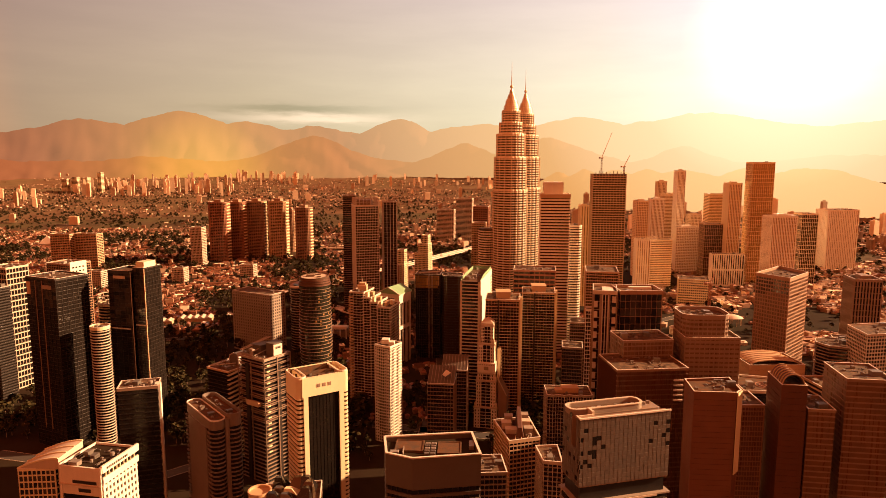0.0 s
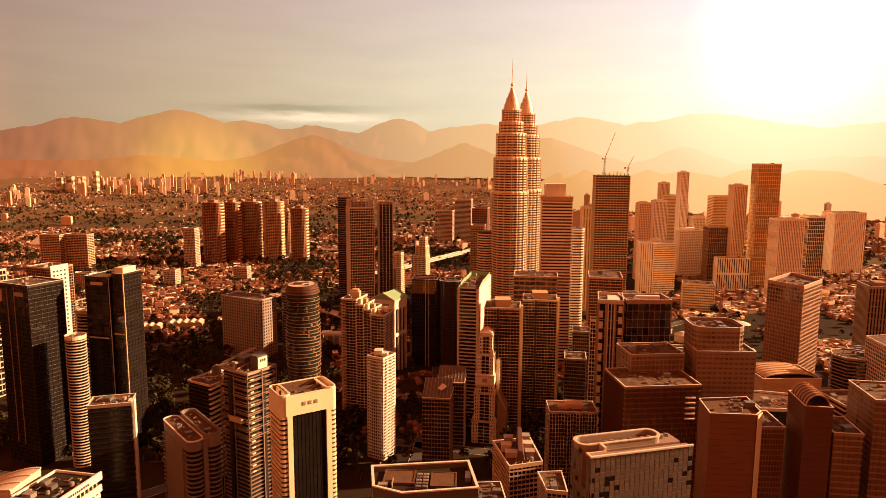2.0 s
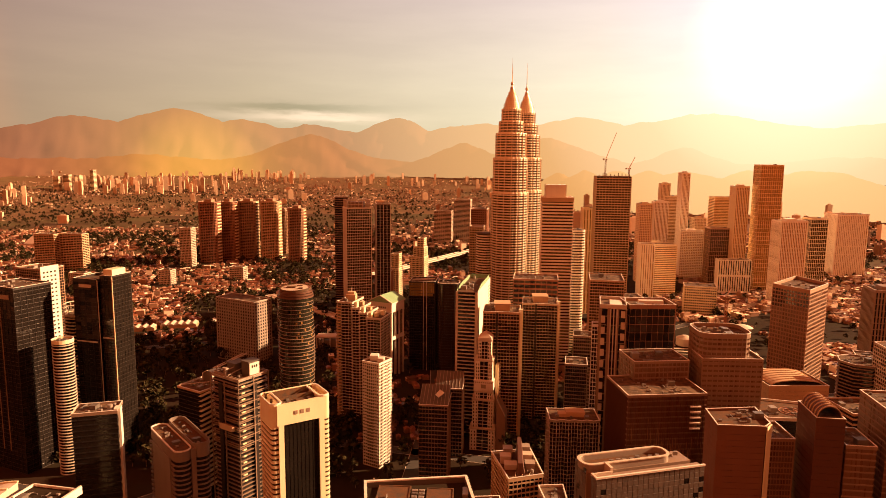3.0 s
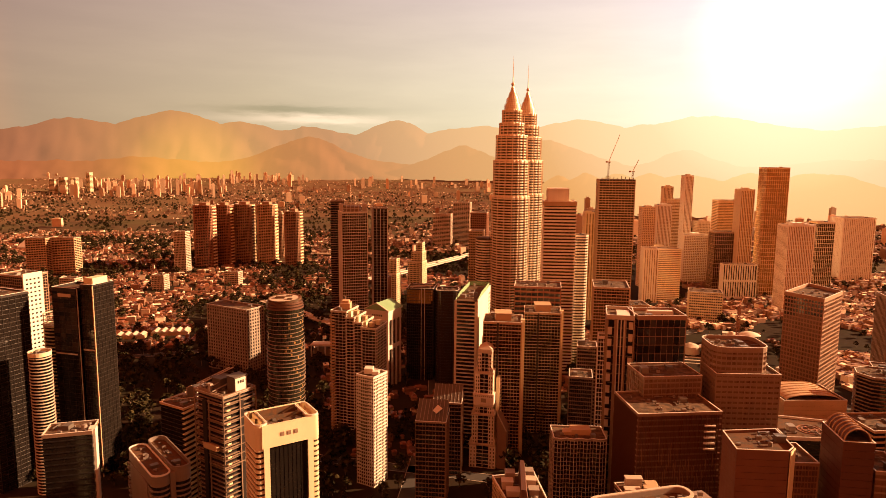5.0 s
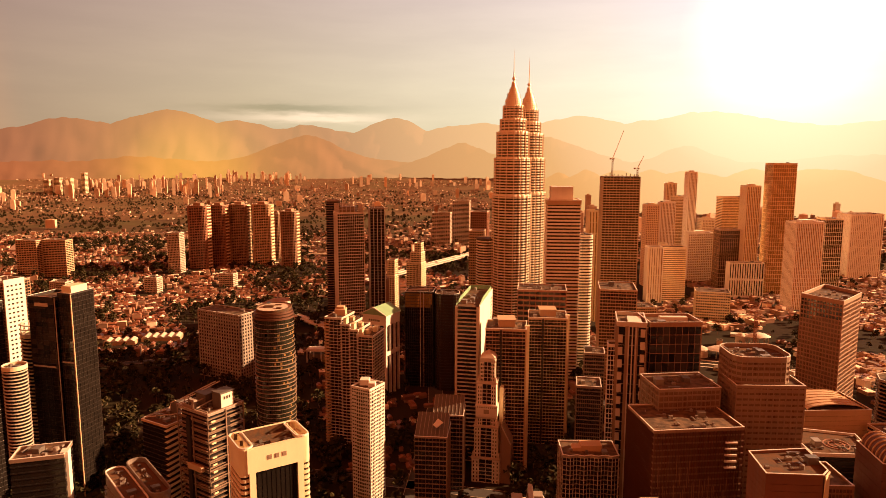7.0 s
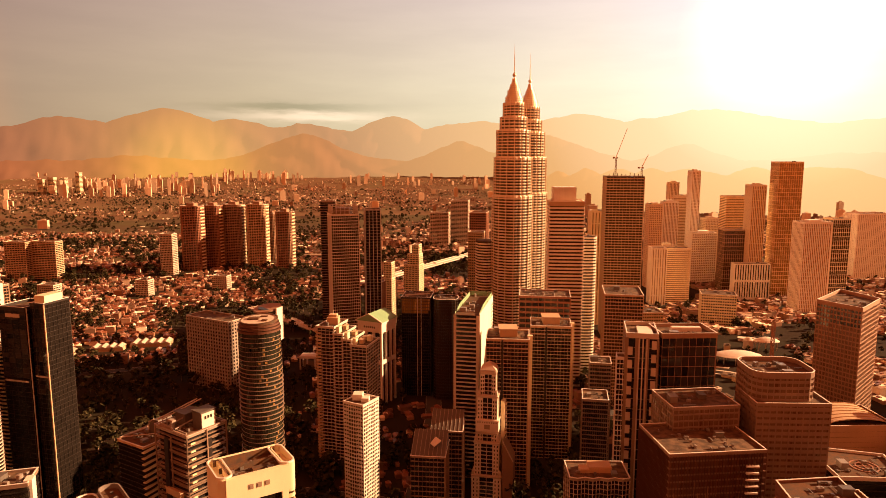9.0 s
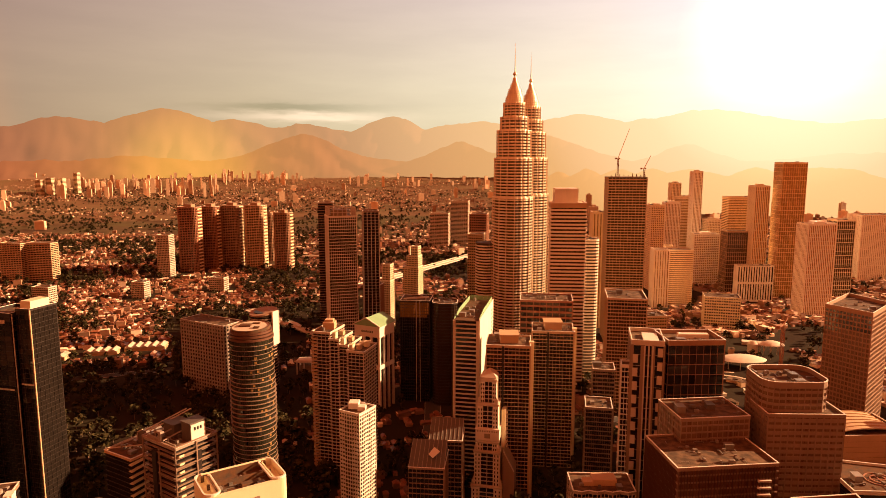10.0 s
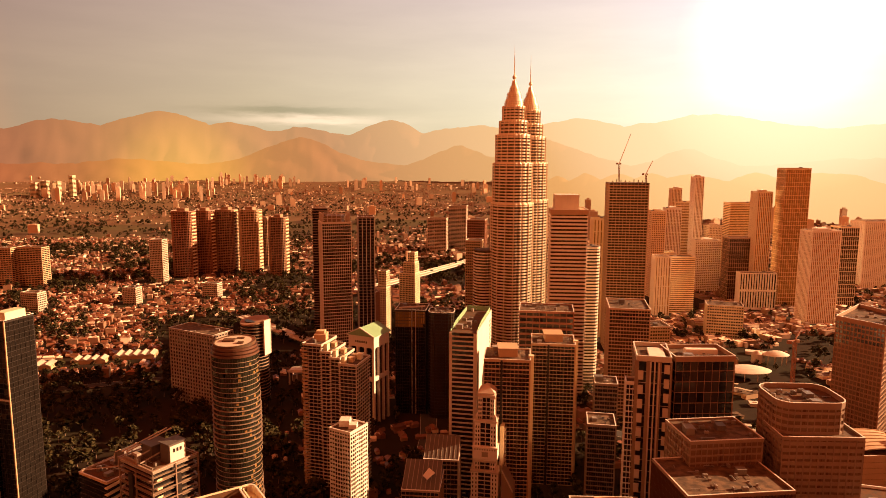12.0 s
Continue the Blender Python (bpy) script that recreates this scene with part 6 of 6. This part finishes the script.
def shell_canopy(x, y, r, z, label):
    """A shallow pale shell on columns, with a smaller drum beside it."""
    t = thing("canopy", x, y, 0, label, "canopy")
    rings = [(r * q, z + 6.0 * (1 - q * q)) for q in (0.08, 0.3, 0.55, 0.8, 1.0)]
    n = 32
    v = [(a * math.cos(2 * math.pi * i / n), 0.6 * a * math.sin(2 * math.pi * i / n), h - d_) for d_ in (0.0, 0.7) for a, h in rings for i in range(n)]
    f = []
    for o in (0, 5 * n):
        for k in range(4):
            f += [(o + k * n + i, o + k * n + (i + 1) % n, o + k * n + n + (i + 1) % n, o + k * n + n + i) for i in range(n)]
    f += [(4 * n + i, 4 * n + (i + 1) % n, 9 * n + (i + 1) % n, 9 * n + i) for i in range(n)] + [tuple(range(n)), tuple(range(5 * n, 6 * n))]
    part("shell", (v, f), WHITE, t)
    for i in range(10):
        a = 2 * math.pi * i / 10
        part("column", block(0.85 * r * math.cos(a), 0.51 * r * math.sin(a), 0, 0.9, 0.9, z + 1.2), PALE, t)
    part("drum", join(tube(-r * 1.3, 4, 0, r * 0.4, z, 20), tube(-r * 1.3, 4, z, r * 0.4, 4, 20, r * 0.12)), PALE, t)


shell_canopy(398, 1120, 34, 12, "shallow white shell canopy on columns in the park")
shell_canopy(470, 1190, 20, 14, "small pale shell canopy beside the road")
SITE = "low sheds on the building site"
rs = random.Random(31)
for i in range(34):
    x, y = rs.uniform(235, 470), rs.uniform(900, 1245)
    if any((x - a) ** 2 + (y - b) ** 2 < 45 ** 2 for a, b in ((398, 1120), (470, 1190), (452, 1352))):
        continue
    w, dd, h = rs.uniform(8, 30), rs.uniform(6, 14), rs.uniform(3, 9)
    t = thing("site_shed", x, y, 0, "low flat pale shed on the building site" if i % 3 else "low brown shed with a pale roof edge", "shed", SITE)
    t.rotation_euler = (0, 0, rs.uniform(-0.6, 0.6))
    part("wall", block(0, 0, 0, w, dd, h), (PALE, BROWN, TAN)[i % 3], t)
    part("roof", join(block(0, 0, h, w + 0.8, dd + 0.8, 0.4, 0.1), block(w * 0.2, 0, h + 0.4, w * 0.25, dd * 0.4, 1.2)), (WHITE, PALE, ROOF)[i % 3], t)
for k in range(6):
    a0 = 0.5 * k
    t = thing("site_track", 0, 0, 0, "pale curving track of packed earth and concrete", "path", "tracks on the building site")
    rail = [(330 + q * (40 + 22 * k) * math.cos(a0 + 0.35 * i), 1040 + q * (30 + 16 * k) * math.sin(a0 + 0.35 * i), h) for i in range(9) for q, h in ((0.96, 0.0), (0.96, 0.5), (1.04, 0.5), (1.04, 0.0))]
    part("bed", (rail, [(4 * i + a, 4 * i + 4 + a, 4 * i + 5 + a, 4 * i + 1 + a) for i in range(8) for a in range(3)] + [(0, 1, 2, 3), (35, 34, 33, 32)]), PALE, t)

# ---- viaduct and roads ----


def viaduct(a, b, w, z, name, label):
    a, b = Vector(a), Vector(b)
    e = (b - a).normalized()
    nrm = Vector((e.y, -e.x))
    t = thing(name, a.x, a.y, 0, label, "viaduct")
    q = b - a
    for k in (-0.28, 0.28):
        o = nrm * (w * k)
        part("deck", beam((o.x, o.y, z), (q.x + o.x, q.y + o.y, z), w * 0.44, 1.6), PALE, t)
    for k in (-0.5, -0.06, 0.06, 0.5):
        o = nrm * (w * k)
        part("barrier", beam((o.x, o.y, z + 1.3), (q.x + o.x, q.y + o.y, z + 1.3), 0.5, 1.1), WHITE, t)
    n = int(q.length / 40)
    for i in range(n):
        p = q * ((i + 0.5) / n)
        part("support_column", join(block(p.x, p.y, 0, 3, 3, z - 2.4), block(p.x, p.y, z - 2.4, w * 0.7, 3.2, 1.6, 0.4)), GREY, t)


viaduct((-230, 1640), (40, 2150), 34, 15, "viaduct", "pale concrete expressway viaduct on columns")
viaduct((-420, 1420), (-180, 1180), 22, 8, "viaduct", "low concrete expressway beside the old quarter")
viaduct((-1000, 2050), (-300, 2120), 20, 9, "viaduct", "distant raised road among low roofs")


def road(points, w, name):
    """Asphalt with kerbs on both sides, laid over the ground."""
    v, f, kv, kf = [], [], [], []
    k = len(points)
    for i, p in enumerate(points):
        p = Vector(p)
        e = (Vector(points[min(i + 1, k - 1)]) - Vector(points[max(i - 1, 0)])).normalized()
        n = Vector((e.y, -e.x))
        for s in (-1, 1):
            q = p + n * (s * w / 2)
            v.append((q.x, q.y, 0.06))
            for off, z in ((0.0, 0.0), (0.0, 0.2), (0.5, 0.2), (0.5, 0.0)):
                r = p + n * (s * (w / 2 + off))
                kv.append((r.x, r.y, z))
    for i in range(k - 1):
        f.append((2 * i, 2 * i + 1, 2 * i + 3, 2 * i + 2))
        for s in (0, 4):
            for a in range(3):
                kf.append((8 * i + s + a, 8 * i + s + a + 1, 8 * i + 8 + s + a + 1, 8 * i + 8 + s + a))
    ob = new(name, mesh_of(name, v, f, ASPHALT))
    tagged(ob, "dark asphalt city street with pale kerbs", "road", kind="structure")
    part("kerb", (kv, kf), PALE, ob)


road([(-20, 100), (-10, 300), (-58, 500), (-45, 720), (-38, 900), (-60, 1300)], 18, "road_1")
road([(-300, 330), (-160, 420), (0, 330), (130, 420), (320, 400)], 16, "road_2")
road([(-480, 620), (-290, 580), (-150, 720), (50, 680), (110, 640), (330, 640), (520, 640)], 16, "road_3")
road([(150, 300), (140, 500), (225, 660), (250, 900), (330, 1200), (560, 1400)], 16, "road_4")
road([(-620, 1000), (-420, 1080), (-200, 1150), (60, 980), (240, 880), (520, 900)], 16, "road_5")

# ---- the low city: houses, woods, suburbs ----
KEEP = [(o.location.x, o.location.y, 34.0) for o in scene.collection.objects if o.type == "EMPTY" and o.parent is None]


def clear(x, y, r=0.0):
    return all((x - a) ** 2 + (y - b) ** 2 > (c + r) ** 2 for a, b, c in KEEP)


def house_solid(w, dd, h, rise):
    v = [(-w / 2, -dd / 2, 0), (w / 2, -dd / 2, 0), (w / 2, dd / 2, 0), (-w / 2, dd / 2, 0),
         (-w / 2, -dd / 2, h), (w / 2, -dd / 2, h), (w / 2, dd / 2, h), (-w / 2, dd / 2, h)]
    f = [(0, 1, 5, 4), (1, 2, 6, 5), (2, 3, 7, 6), (3, 0, 4, 7)]
    o = 0.7
    v += [(-w / 2 - o, -dd / 2 - o, h), (w / 2 + o, -dd / 2 - o, h), (w / 2 + o, dd / 2 + o, h), (-w / 2 - o, dd / 2 + o, h),
          (-w / 2 + rise * 0.5, 0, h + rise), (w / 2 - rise * 0.5, 0, h + rise)]
    f += [(8, 9, 13, 12), (9, 10, 13), (10, 11, 12, 13), (11, 8, 12), (11, 10, 9, 8)]
    return np.array(v), f, [0] * 4 + [1] * 5


def flat_solid(w, dd, h):
    v, f = join(prism(rect(w, dd), 0, h), prism(rect(w + 0.6, dd + 0.6), h, h + 0.5), prism(rect(w * 0.3, dd * 0.3, 0, w * 0.2, dd * 0.1), h + 0.5, h + 3))
    return np.array(v), f, [0] * 6 + [0] * 6 + [1] * 6


class Heap:
    """Gathers many small solids into one mesh."""

    def __init__(self):
        self.v, self.f, self.m, self.n = [], [], [], 0

    def add(self, v, f, m):
        self.v.append(v)
        self.f += [tuple(i + self.n for i in q) for q in f]
        self.m += m
        self.n += len(v)

    def done(self, name, mats, label, category):
        ob = new(name, mesh_of(name, np.vstack(self.v).tolist(), self.f, mats, self.m))
        return tagged(ob, label, category, kind="stuff")


def turn(v, a, s=1.0):
    c, q = math.cos(a), math.sin(a)
    return np.stack([(v[:, 0] * c - v[:, 1] * q) * s, (v[:, 0] * q + v[:, 1] * c) * s, v[:, 2] * s], 1)


rng = random.Random(77)
houses, near = Heap(), 0
proto = [house_solid(w, dd, h, r) for w, dd, h, r in ((11, 8, 4, 3), (14, 9, 6, 3.4), (9, 9, 7, 2.8), (18, 10, 7, 3.6), (24, 11, 6, 3.2))]
flats = [flat_solid(w, dd, h) for w, dd, h in ((16, 12, 12), (24, 14, 18), (12, 12, 9), (34, 16, 14), (40, 26, 10))]
hmesh = [mesh_of("house_shell", p[0].tolist(), p[1], (HOUSEW, TILE), p[2]) for p in proto]
for _ in range(46000):
    y = rng.uniform(420, 2700)
    x = rng.uniform(-0.75, 0.75) * (y + 250)
    old = noise.noise((x / 260, y / 260, 1.5)) > -0.28
    if not clear(x, y, 6) or not old:
        continue
    west = x < -0.02 * y
    if (west and -560 < x < -200 and 640 < y < 1080) or (215 < x < 500 and 880 < y < 1260):
        continue
    if (y < 1000 and rng.random() < 0.55) or (y < 700 and x < 90):
        continue
    gx, gy, gz, s = far(x, y, 0)
    a = rng.choice((0.3, 1.87)) + rng.uniform(-0.12, 0.12)
    if rng.random() < (0.94 if west else 0.66):
        i = rng.randrange(5)
        if near < 220 and y < 1320 and west and y > 1050:
            k_ = rng.uniform(0.42, 0.7)
            h = new("house", hmesh[i])
            h.location, h.rotation_euler = (gx, gy, gz), (0, 0, a)
            h.scale = (k_, k_, k_)
            tagged(h, "small house with a hipped clay-tile roof", "house", "houses of the old quarter")
            near += 1
            continue
        p = proto[i]
    else:
        p = flats[rng.randrange(3 if west else 5)]
    houses.add(turn(p[0], a, s * rng.uniform(0.36, 0.70)) + np.array((gx, gy, gz)), p[1], p[2])
houses.done("low_houses", (HOUSEW, TILE), "dense low houses with red and pale roofs", "houses")

suburb = Heap()
for _ in range(34000):
    y = 2150 * math.exp(rng.random() * 1.8)
    x = rng.uniform(-0.78, 0.78) * y
    dens = noise.noise((x / 900, y / 900, 7.7))
    if dens < -0.35 + 0.35 * rng.random() or (x > 0.1 * y and math.hypot(x, y) > 3900):
        continue
    gx, gy, gz, s = far(x, y, 10)
    tall = rng.random() < 0.06
    k = rng.uniform(0.25, 0.6)
    p = flats[rng.randrange(5)] if rng.random() < 0.6 else proto[rng.randrange(5)]
    v = turn(p[0], rng.choice((0.3, 1.87)) + rng.uniform(-0.2, 0.2), s * k)
    if tall:
        v = v * np.array((0.9, 0.9, rng.uniform(2.0, 4.5)))
    suburb.add(v + np.array((gx, gy, gz - 3)), p[1], p[2])
suburb.done("suburbs", (SUBW, SUBR), "distant suburbs of low pale buildings", "suburbs")

# far towers that can be told apart
def ribbed_shell(floors):
    """One closed skin with a groove for every row of windows, and a smaller roof house."""
    prof = []
    for i in range(floors):
        prof += [(1.0, i / floors), (1.0, (i + 0.5) / floors), (0.94, (i + 0.5) / floors), (0.94, (i + 1) / floors)]
    prof += [(1.0, 1.0), (1.0, 1.02), (0.45, 1.02), (0.45, 1.08)]
    v = [(x, y, z) for w, z in prof for x, y in rect(w, w)]
    f = [tuple(4 * k + q for q in (i, (i + 1) % 4)) + tuple(4 * k + 4 + q for q in ((i + 1) % 4, i)) for k in range(len(prof) - 1) for i in range(4)]
    return v, f + [tuple(4 * (len(prof) - 1) + i for i in range(4))]


fmesh = mesh_of("far_tower_shell", *ribbed_shell(12), FARW)
for _ in range(120):
    y = 2500 * math.exp(rng.random() * 1.35)
    band = rng.random()
    x = (rng.uniform(-0.72, -0.24) if band < 0.5 else rng.uniform(-0.25, 0.75)) * y
    if noise.noise((x / 1300, y / 1300, 2.2)) < -0.15:
        continue
    gx, gy, gz, s = far(x, y, 5)
    h = rng.uniform(25, 75) * (1.25 if rng.random() < 0.2 else 1)
    t = new("apartment_block", fmesh)
    t.location, t.rotation_euler = (gx, gy, gz), (0, 0, rng.uniform(0.1, 0.5))
    t.scale = (rng.uniform(20, 44) * s, rng.uniform(14, 22) * s, h * s)
    tagged(t, "distant pale apartment block in the haze", "apartment block", "distant apartment blocks")


for a0, a1, d0, d1, h0, h1, many in ((-31.5, -20.3, 5200, 7600, 45, 120, 74), (-20.0, -13.0, 7200, 9400, 60, 130, 34), (-39.0, -34.5, 4400, 6000, 50, 110, 14),
                                     (-12.0, 2.0, 6000, 9000, 40, 100, 20), (4.0, 33.0, 2300, 3600, 40, 110, 52)):
    for _ in range(many):
        a, d_ = radians(rng.uniform(a0, a1)), rng.uniform(d0, d1)
        gx, gy, gz, s = far(d_ * math.sin(a), 95 + d_ * math.cos(a), 5)
        t = new("apartment_block", fmesh)
        t.location, t.rotation_euler = (gx, gy, gz), (0, 0, rng.uniform(0.1, 0.5))
        t.scale = (rng.uniform(13, 36) * s, rng.uniform(12, 20) * s, rng.uniform(h0, h1) * s)
        tagged(t, "tall white apartment block in a distant cluster", "apartment block", "distant apartment blocks")


def tree_solid(seed, h):
    """Trunk, three limbs and a crown of many small leaf blades."""
    r = random.Random(seed)
    v, f = tube(0, 0, 0, 0.35, h * 0.5, 5, 0.18)
    solids = [(v, f)]
    for k in range(3):
        a = 2.1 * k + r.random()
        solids.append(beam((0, 0, h * 0.4), (math.cos(a) * h * 0.25, math.sin(a) * h * 0.25, h * 0.7), 0.25))
    nb = sum(len(s[1]) for s in solids)
    for k in range(46):
        a, u = r.uniform(0, 6.28), r.random() ** 0.5
        zz = r.uniform(0.42, 1.0)
        rr = h * 0.42 * u * math.sin(math.pi * min(0.95, 0.25 + (zz - 0.4) * 1.15)) * r.uniform(0.7, 1.25)
        c = Vector((rr * math.cos(a), rr * math.sin(a), zz * h))
        q = Euler((r.uniform(-0.9, 0.9), r.uniform(-0.9, 0.9), r.uniform(0, 6))).to_matrix()
        s = h * r.uniform(0.08, 0.16)
        solids.append(([c + q @ Vector(p) * s for p in ((-1, -0.6, 0), (0.2, -1, 0.25), (1, 0.1, 0), (0.1, 0.9, 0.3), (-0.8, 0.7, -0.1))], [(0, 1, 2, 3, 4)]))
    v, f = join(*solids)
    return np.array([tuple(p) for p in v]), f, [0] * nb + [1] * (len(f) - nb)


woods = Heap()
trees = [tree_solid(k, h) for k, h in enumerate((9, 12, 14, 11, 16, 10))]
for _ in range(30000):
    y = rng.uniform(330, 2400) if rng.random() < 0.55 else 2000 * math.exp(rng.random() * 1.1)
    x = rng.uniform(-0.78, 0.78) * (y + 200)
    park = -620 < x < -190 and 650 < y < 1090
    if (x > 120 and 860 < y < 2200 and rng.random() < 0.75) or (y < 620 and x < 90):
        continue
    gap = noise.noise((x / 260, y / 260, 1.5)) <= -0.2
    if (x > 0.1 * y and math.hypot(x, y) > 3500) or not clear(x, y, -8) or (not park and not gap and noise.noise((x / 170, y / 170, 4.4)) < 0.1 and rng.random() < 0.88):
        continue
    gx, gy, gz, s = far(x, y, 0)
    p = trees[rng.randrange(6)]
    woods.add(turn(p[0], rng.uniform(0, 6.28), s * rng.uniform(0.7, 1.4)) + np.array((gx, gy, gz - 0.1)), p[1], p[2])
woods.done("woods", (BROWN, LEAF), "dark green street trees and park woods", "trees")

# ---- mountains on the horizon ----


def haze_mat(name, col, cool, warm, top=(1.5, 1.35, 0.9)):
    """Hills with kilometres of lit haze painted as emission, brighter towards the sky's glow."""
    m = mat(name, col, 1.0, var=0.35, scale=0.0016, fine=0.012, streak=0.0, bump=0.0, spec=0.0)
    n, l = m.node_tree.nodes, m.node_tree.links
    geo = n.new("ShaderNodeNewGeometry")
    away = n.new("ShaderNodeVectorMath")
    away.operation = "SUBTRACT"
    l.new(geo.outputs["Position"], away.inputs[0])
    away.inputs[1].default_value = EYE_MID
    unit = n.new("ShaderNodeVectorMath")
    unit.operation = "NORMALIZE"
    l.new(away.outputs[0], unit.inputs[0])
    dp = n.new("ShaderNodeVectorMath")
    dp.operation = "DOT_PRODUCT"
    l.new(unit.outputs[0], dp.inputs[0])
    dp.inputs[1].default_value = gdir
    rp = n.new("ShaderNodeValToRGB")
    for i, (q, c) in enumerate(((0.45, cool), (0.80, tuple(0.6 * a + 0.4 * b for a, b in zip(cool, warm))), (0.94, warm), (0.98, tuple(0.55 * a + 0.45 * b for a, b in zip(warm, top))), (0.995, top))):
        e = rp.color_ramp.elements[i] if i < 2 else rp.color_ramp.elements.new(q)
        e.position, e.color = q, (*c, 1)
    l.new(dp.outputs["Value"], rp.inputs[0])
    # yellow glow painted into the hills' emission, low over the western suburbs
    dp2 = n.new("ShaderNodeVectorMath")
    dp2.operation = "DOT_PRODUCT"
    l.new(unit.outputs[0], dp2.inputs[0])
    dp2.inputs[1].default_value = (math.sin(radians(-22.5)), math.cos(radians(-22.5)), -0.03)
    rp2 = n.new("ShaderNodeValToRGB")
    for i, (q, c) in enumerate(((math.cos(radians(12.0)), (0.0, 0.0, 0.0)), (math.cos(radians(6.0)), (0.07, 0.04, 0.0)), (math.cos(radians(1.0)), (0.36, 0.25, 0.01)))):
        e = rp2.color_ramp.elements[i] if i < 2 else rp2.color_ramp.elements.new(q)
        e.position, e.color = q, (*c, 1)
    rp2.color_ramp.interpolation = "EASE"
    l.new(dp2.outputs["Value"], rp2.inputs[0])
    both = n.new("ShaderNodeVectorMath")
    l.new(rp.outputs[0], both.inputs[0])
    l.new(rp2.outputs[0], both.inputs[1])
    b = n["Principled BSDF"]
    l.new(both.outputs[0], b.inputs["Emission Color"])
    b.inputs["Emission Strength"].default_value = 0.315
    return m


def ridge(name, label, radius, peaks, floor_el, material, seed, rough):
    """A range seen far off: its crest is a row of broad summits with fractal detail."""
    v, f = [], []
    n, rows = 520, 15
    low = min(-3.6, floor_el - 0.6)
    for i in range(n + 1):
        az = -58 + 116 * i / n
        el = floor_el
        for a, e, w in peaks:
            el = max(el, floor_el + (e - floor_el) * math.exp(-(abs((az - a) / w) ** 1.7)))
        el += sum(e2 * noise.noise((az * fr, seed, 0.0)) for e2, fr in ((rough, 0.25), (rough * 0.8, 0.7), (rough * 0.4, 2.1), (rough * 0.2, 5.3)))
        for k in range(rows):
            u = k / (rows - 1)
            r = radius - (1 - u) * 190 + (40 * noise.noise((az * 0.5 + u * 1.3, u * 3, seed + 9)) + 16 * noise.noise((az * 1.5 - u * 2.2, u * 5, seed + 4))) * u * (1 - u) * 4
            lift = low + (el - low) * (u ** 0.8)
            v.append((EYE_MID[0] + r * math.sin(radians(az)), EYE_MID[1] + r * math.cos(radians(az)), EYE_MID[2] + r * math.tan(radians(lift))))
    for i in range(n):
        for k in range(rows - 1):
            o = i * rows + k
            f.append((o, o + rows, o + rows + 1, o + 1))
    ob = new(name, mesh_of(name, v, f, material))
    ob.data.shade_smooth()
    return tagged(ob, label, "mountains", kind="structure")


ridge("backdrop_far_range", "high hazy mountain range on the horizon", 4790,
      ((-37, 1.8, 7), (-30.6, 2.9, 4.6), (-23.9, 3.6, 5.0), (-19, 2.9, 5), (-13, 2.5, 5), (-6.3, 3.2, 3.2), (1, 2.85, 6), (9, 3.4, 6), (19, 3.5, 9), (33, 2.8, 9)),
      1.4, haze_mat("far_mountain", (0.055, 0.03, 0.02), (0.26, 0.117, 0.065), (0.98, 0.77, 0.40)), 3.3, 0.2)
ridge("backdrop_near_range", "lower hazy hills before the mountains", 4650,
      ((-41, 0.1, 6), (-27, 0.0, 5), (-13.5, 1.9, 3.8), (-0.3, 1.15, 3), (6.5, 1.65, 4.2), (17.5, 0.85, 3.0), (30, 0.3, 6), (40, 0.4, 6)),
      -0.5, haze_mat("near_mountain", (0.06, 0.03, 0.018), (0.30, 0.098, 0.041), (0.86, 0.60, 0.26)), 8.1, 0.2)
# partly invented hill band; its painted glow stands in for eastern haze
ridge("backdrop_foothills", "low foothills painted as glowing haze over the suburbs", 3400,
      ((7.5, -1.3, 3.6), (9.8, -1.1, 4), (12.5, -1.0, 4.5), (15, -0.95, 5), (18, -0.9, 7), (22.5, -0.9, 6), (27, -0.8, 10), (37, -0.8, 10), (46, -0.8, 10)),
      -4.8, haze_mat("foothill_haze", (0.06, 0.038, 0.02), (0.5, 0.2, 0.07), (0.84, 0.52, 0.19), (1.5, 1.2, 0.62)), 5.7, 0.2)
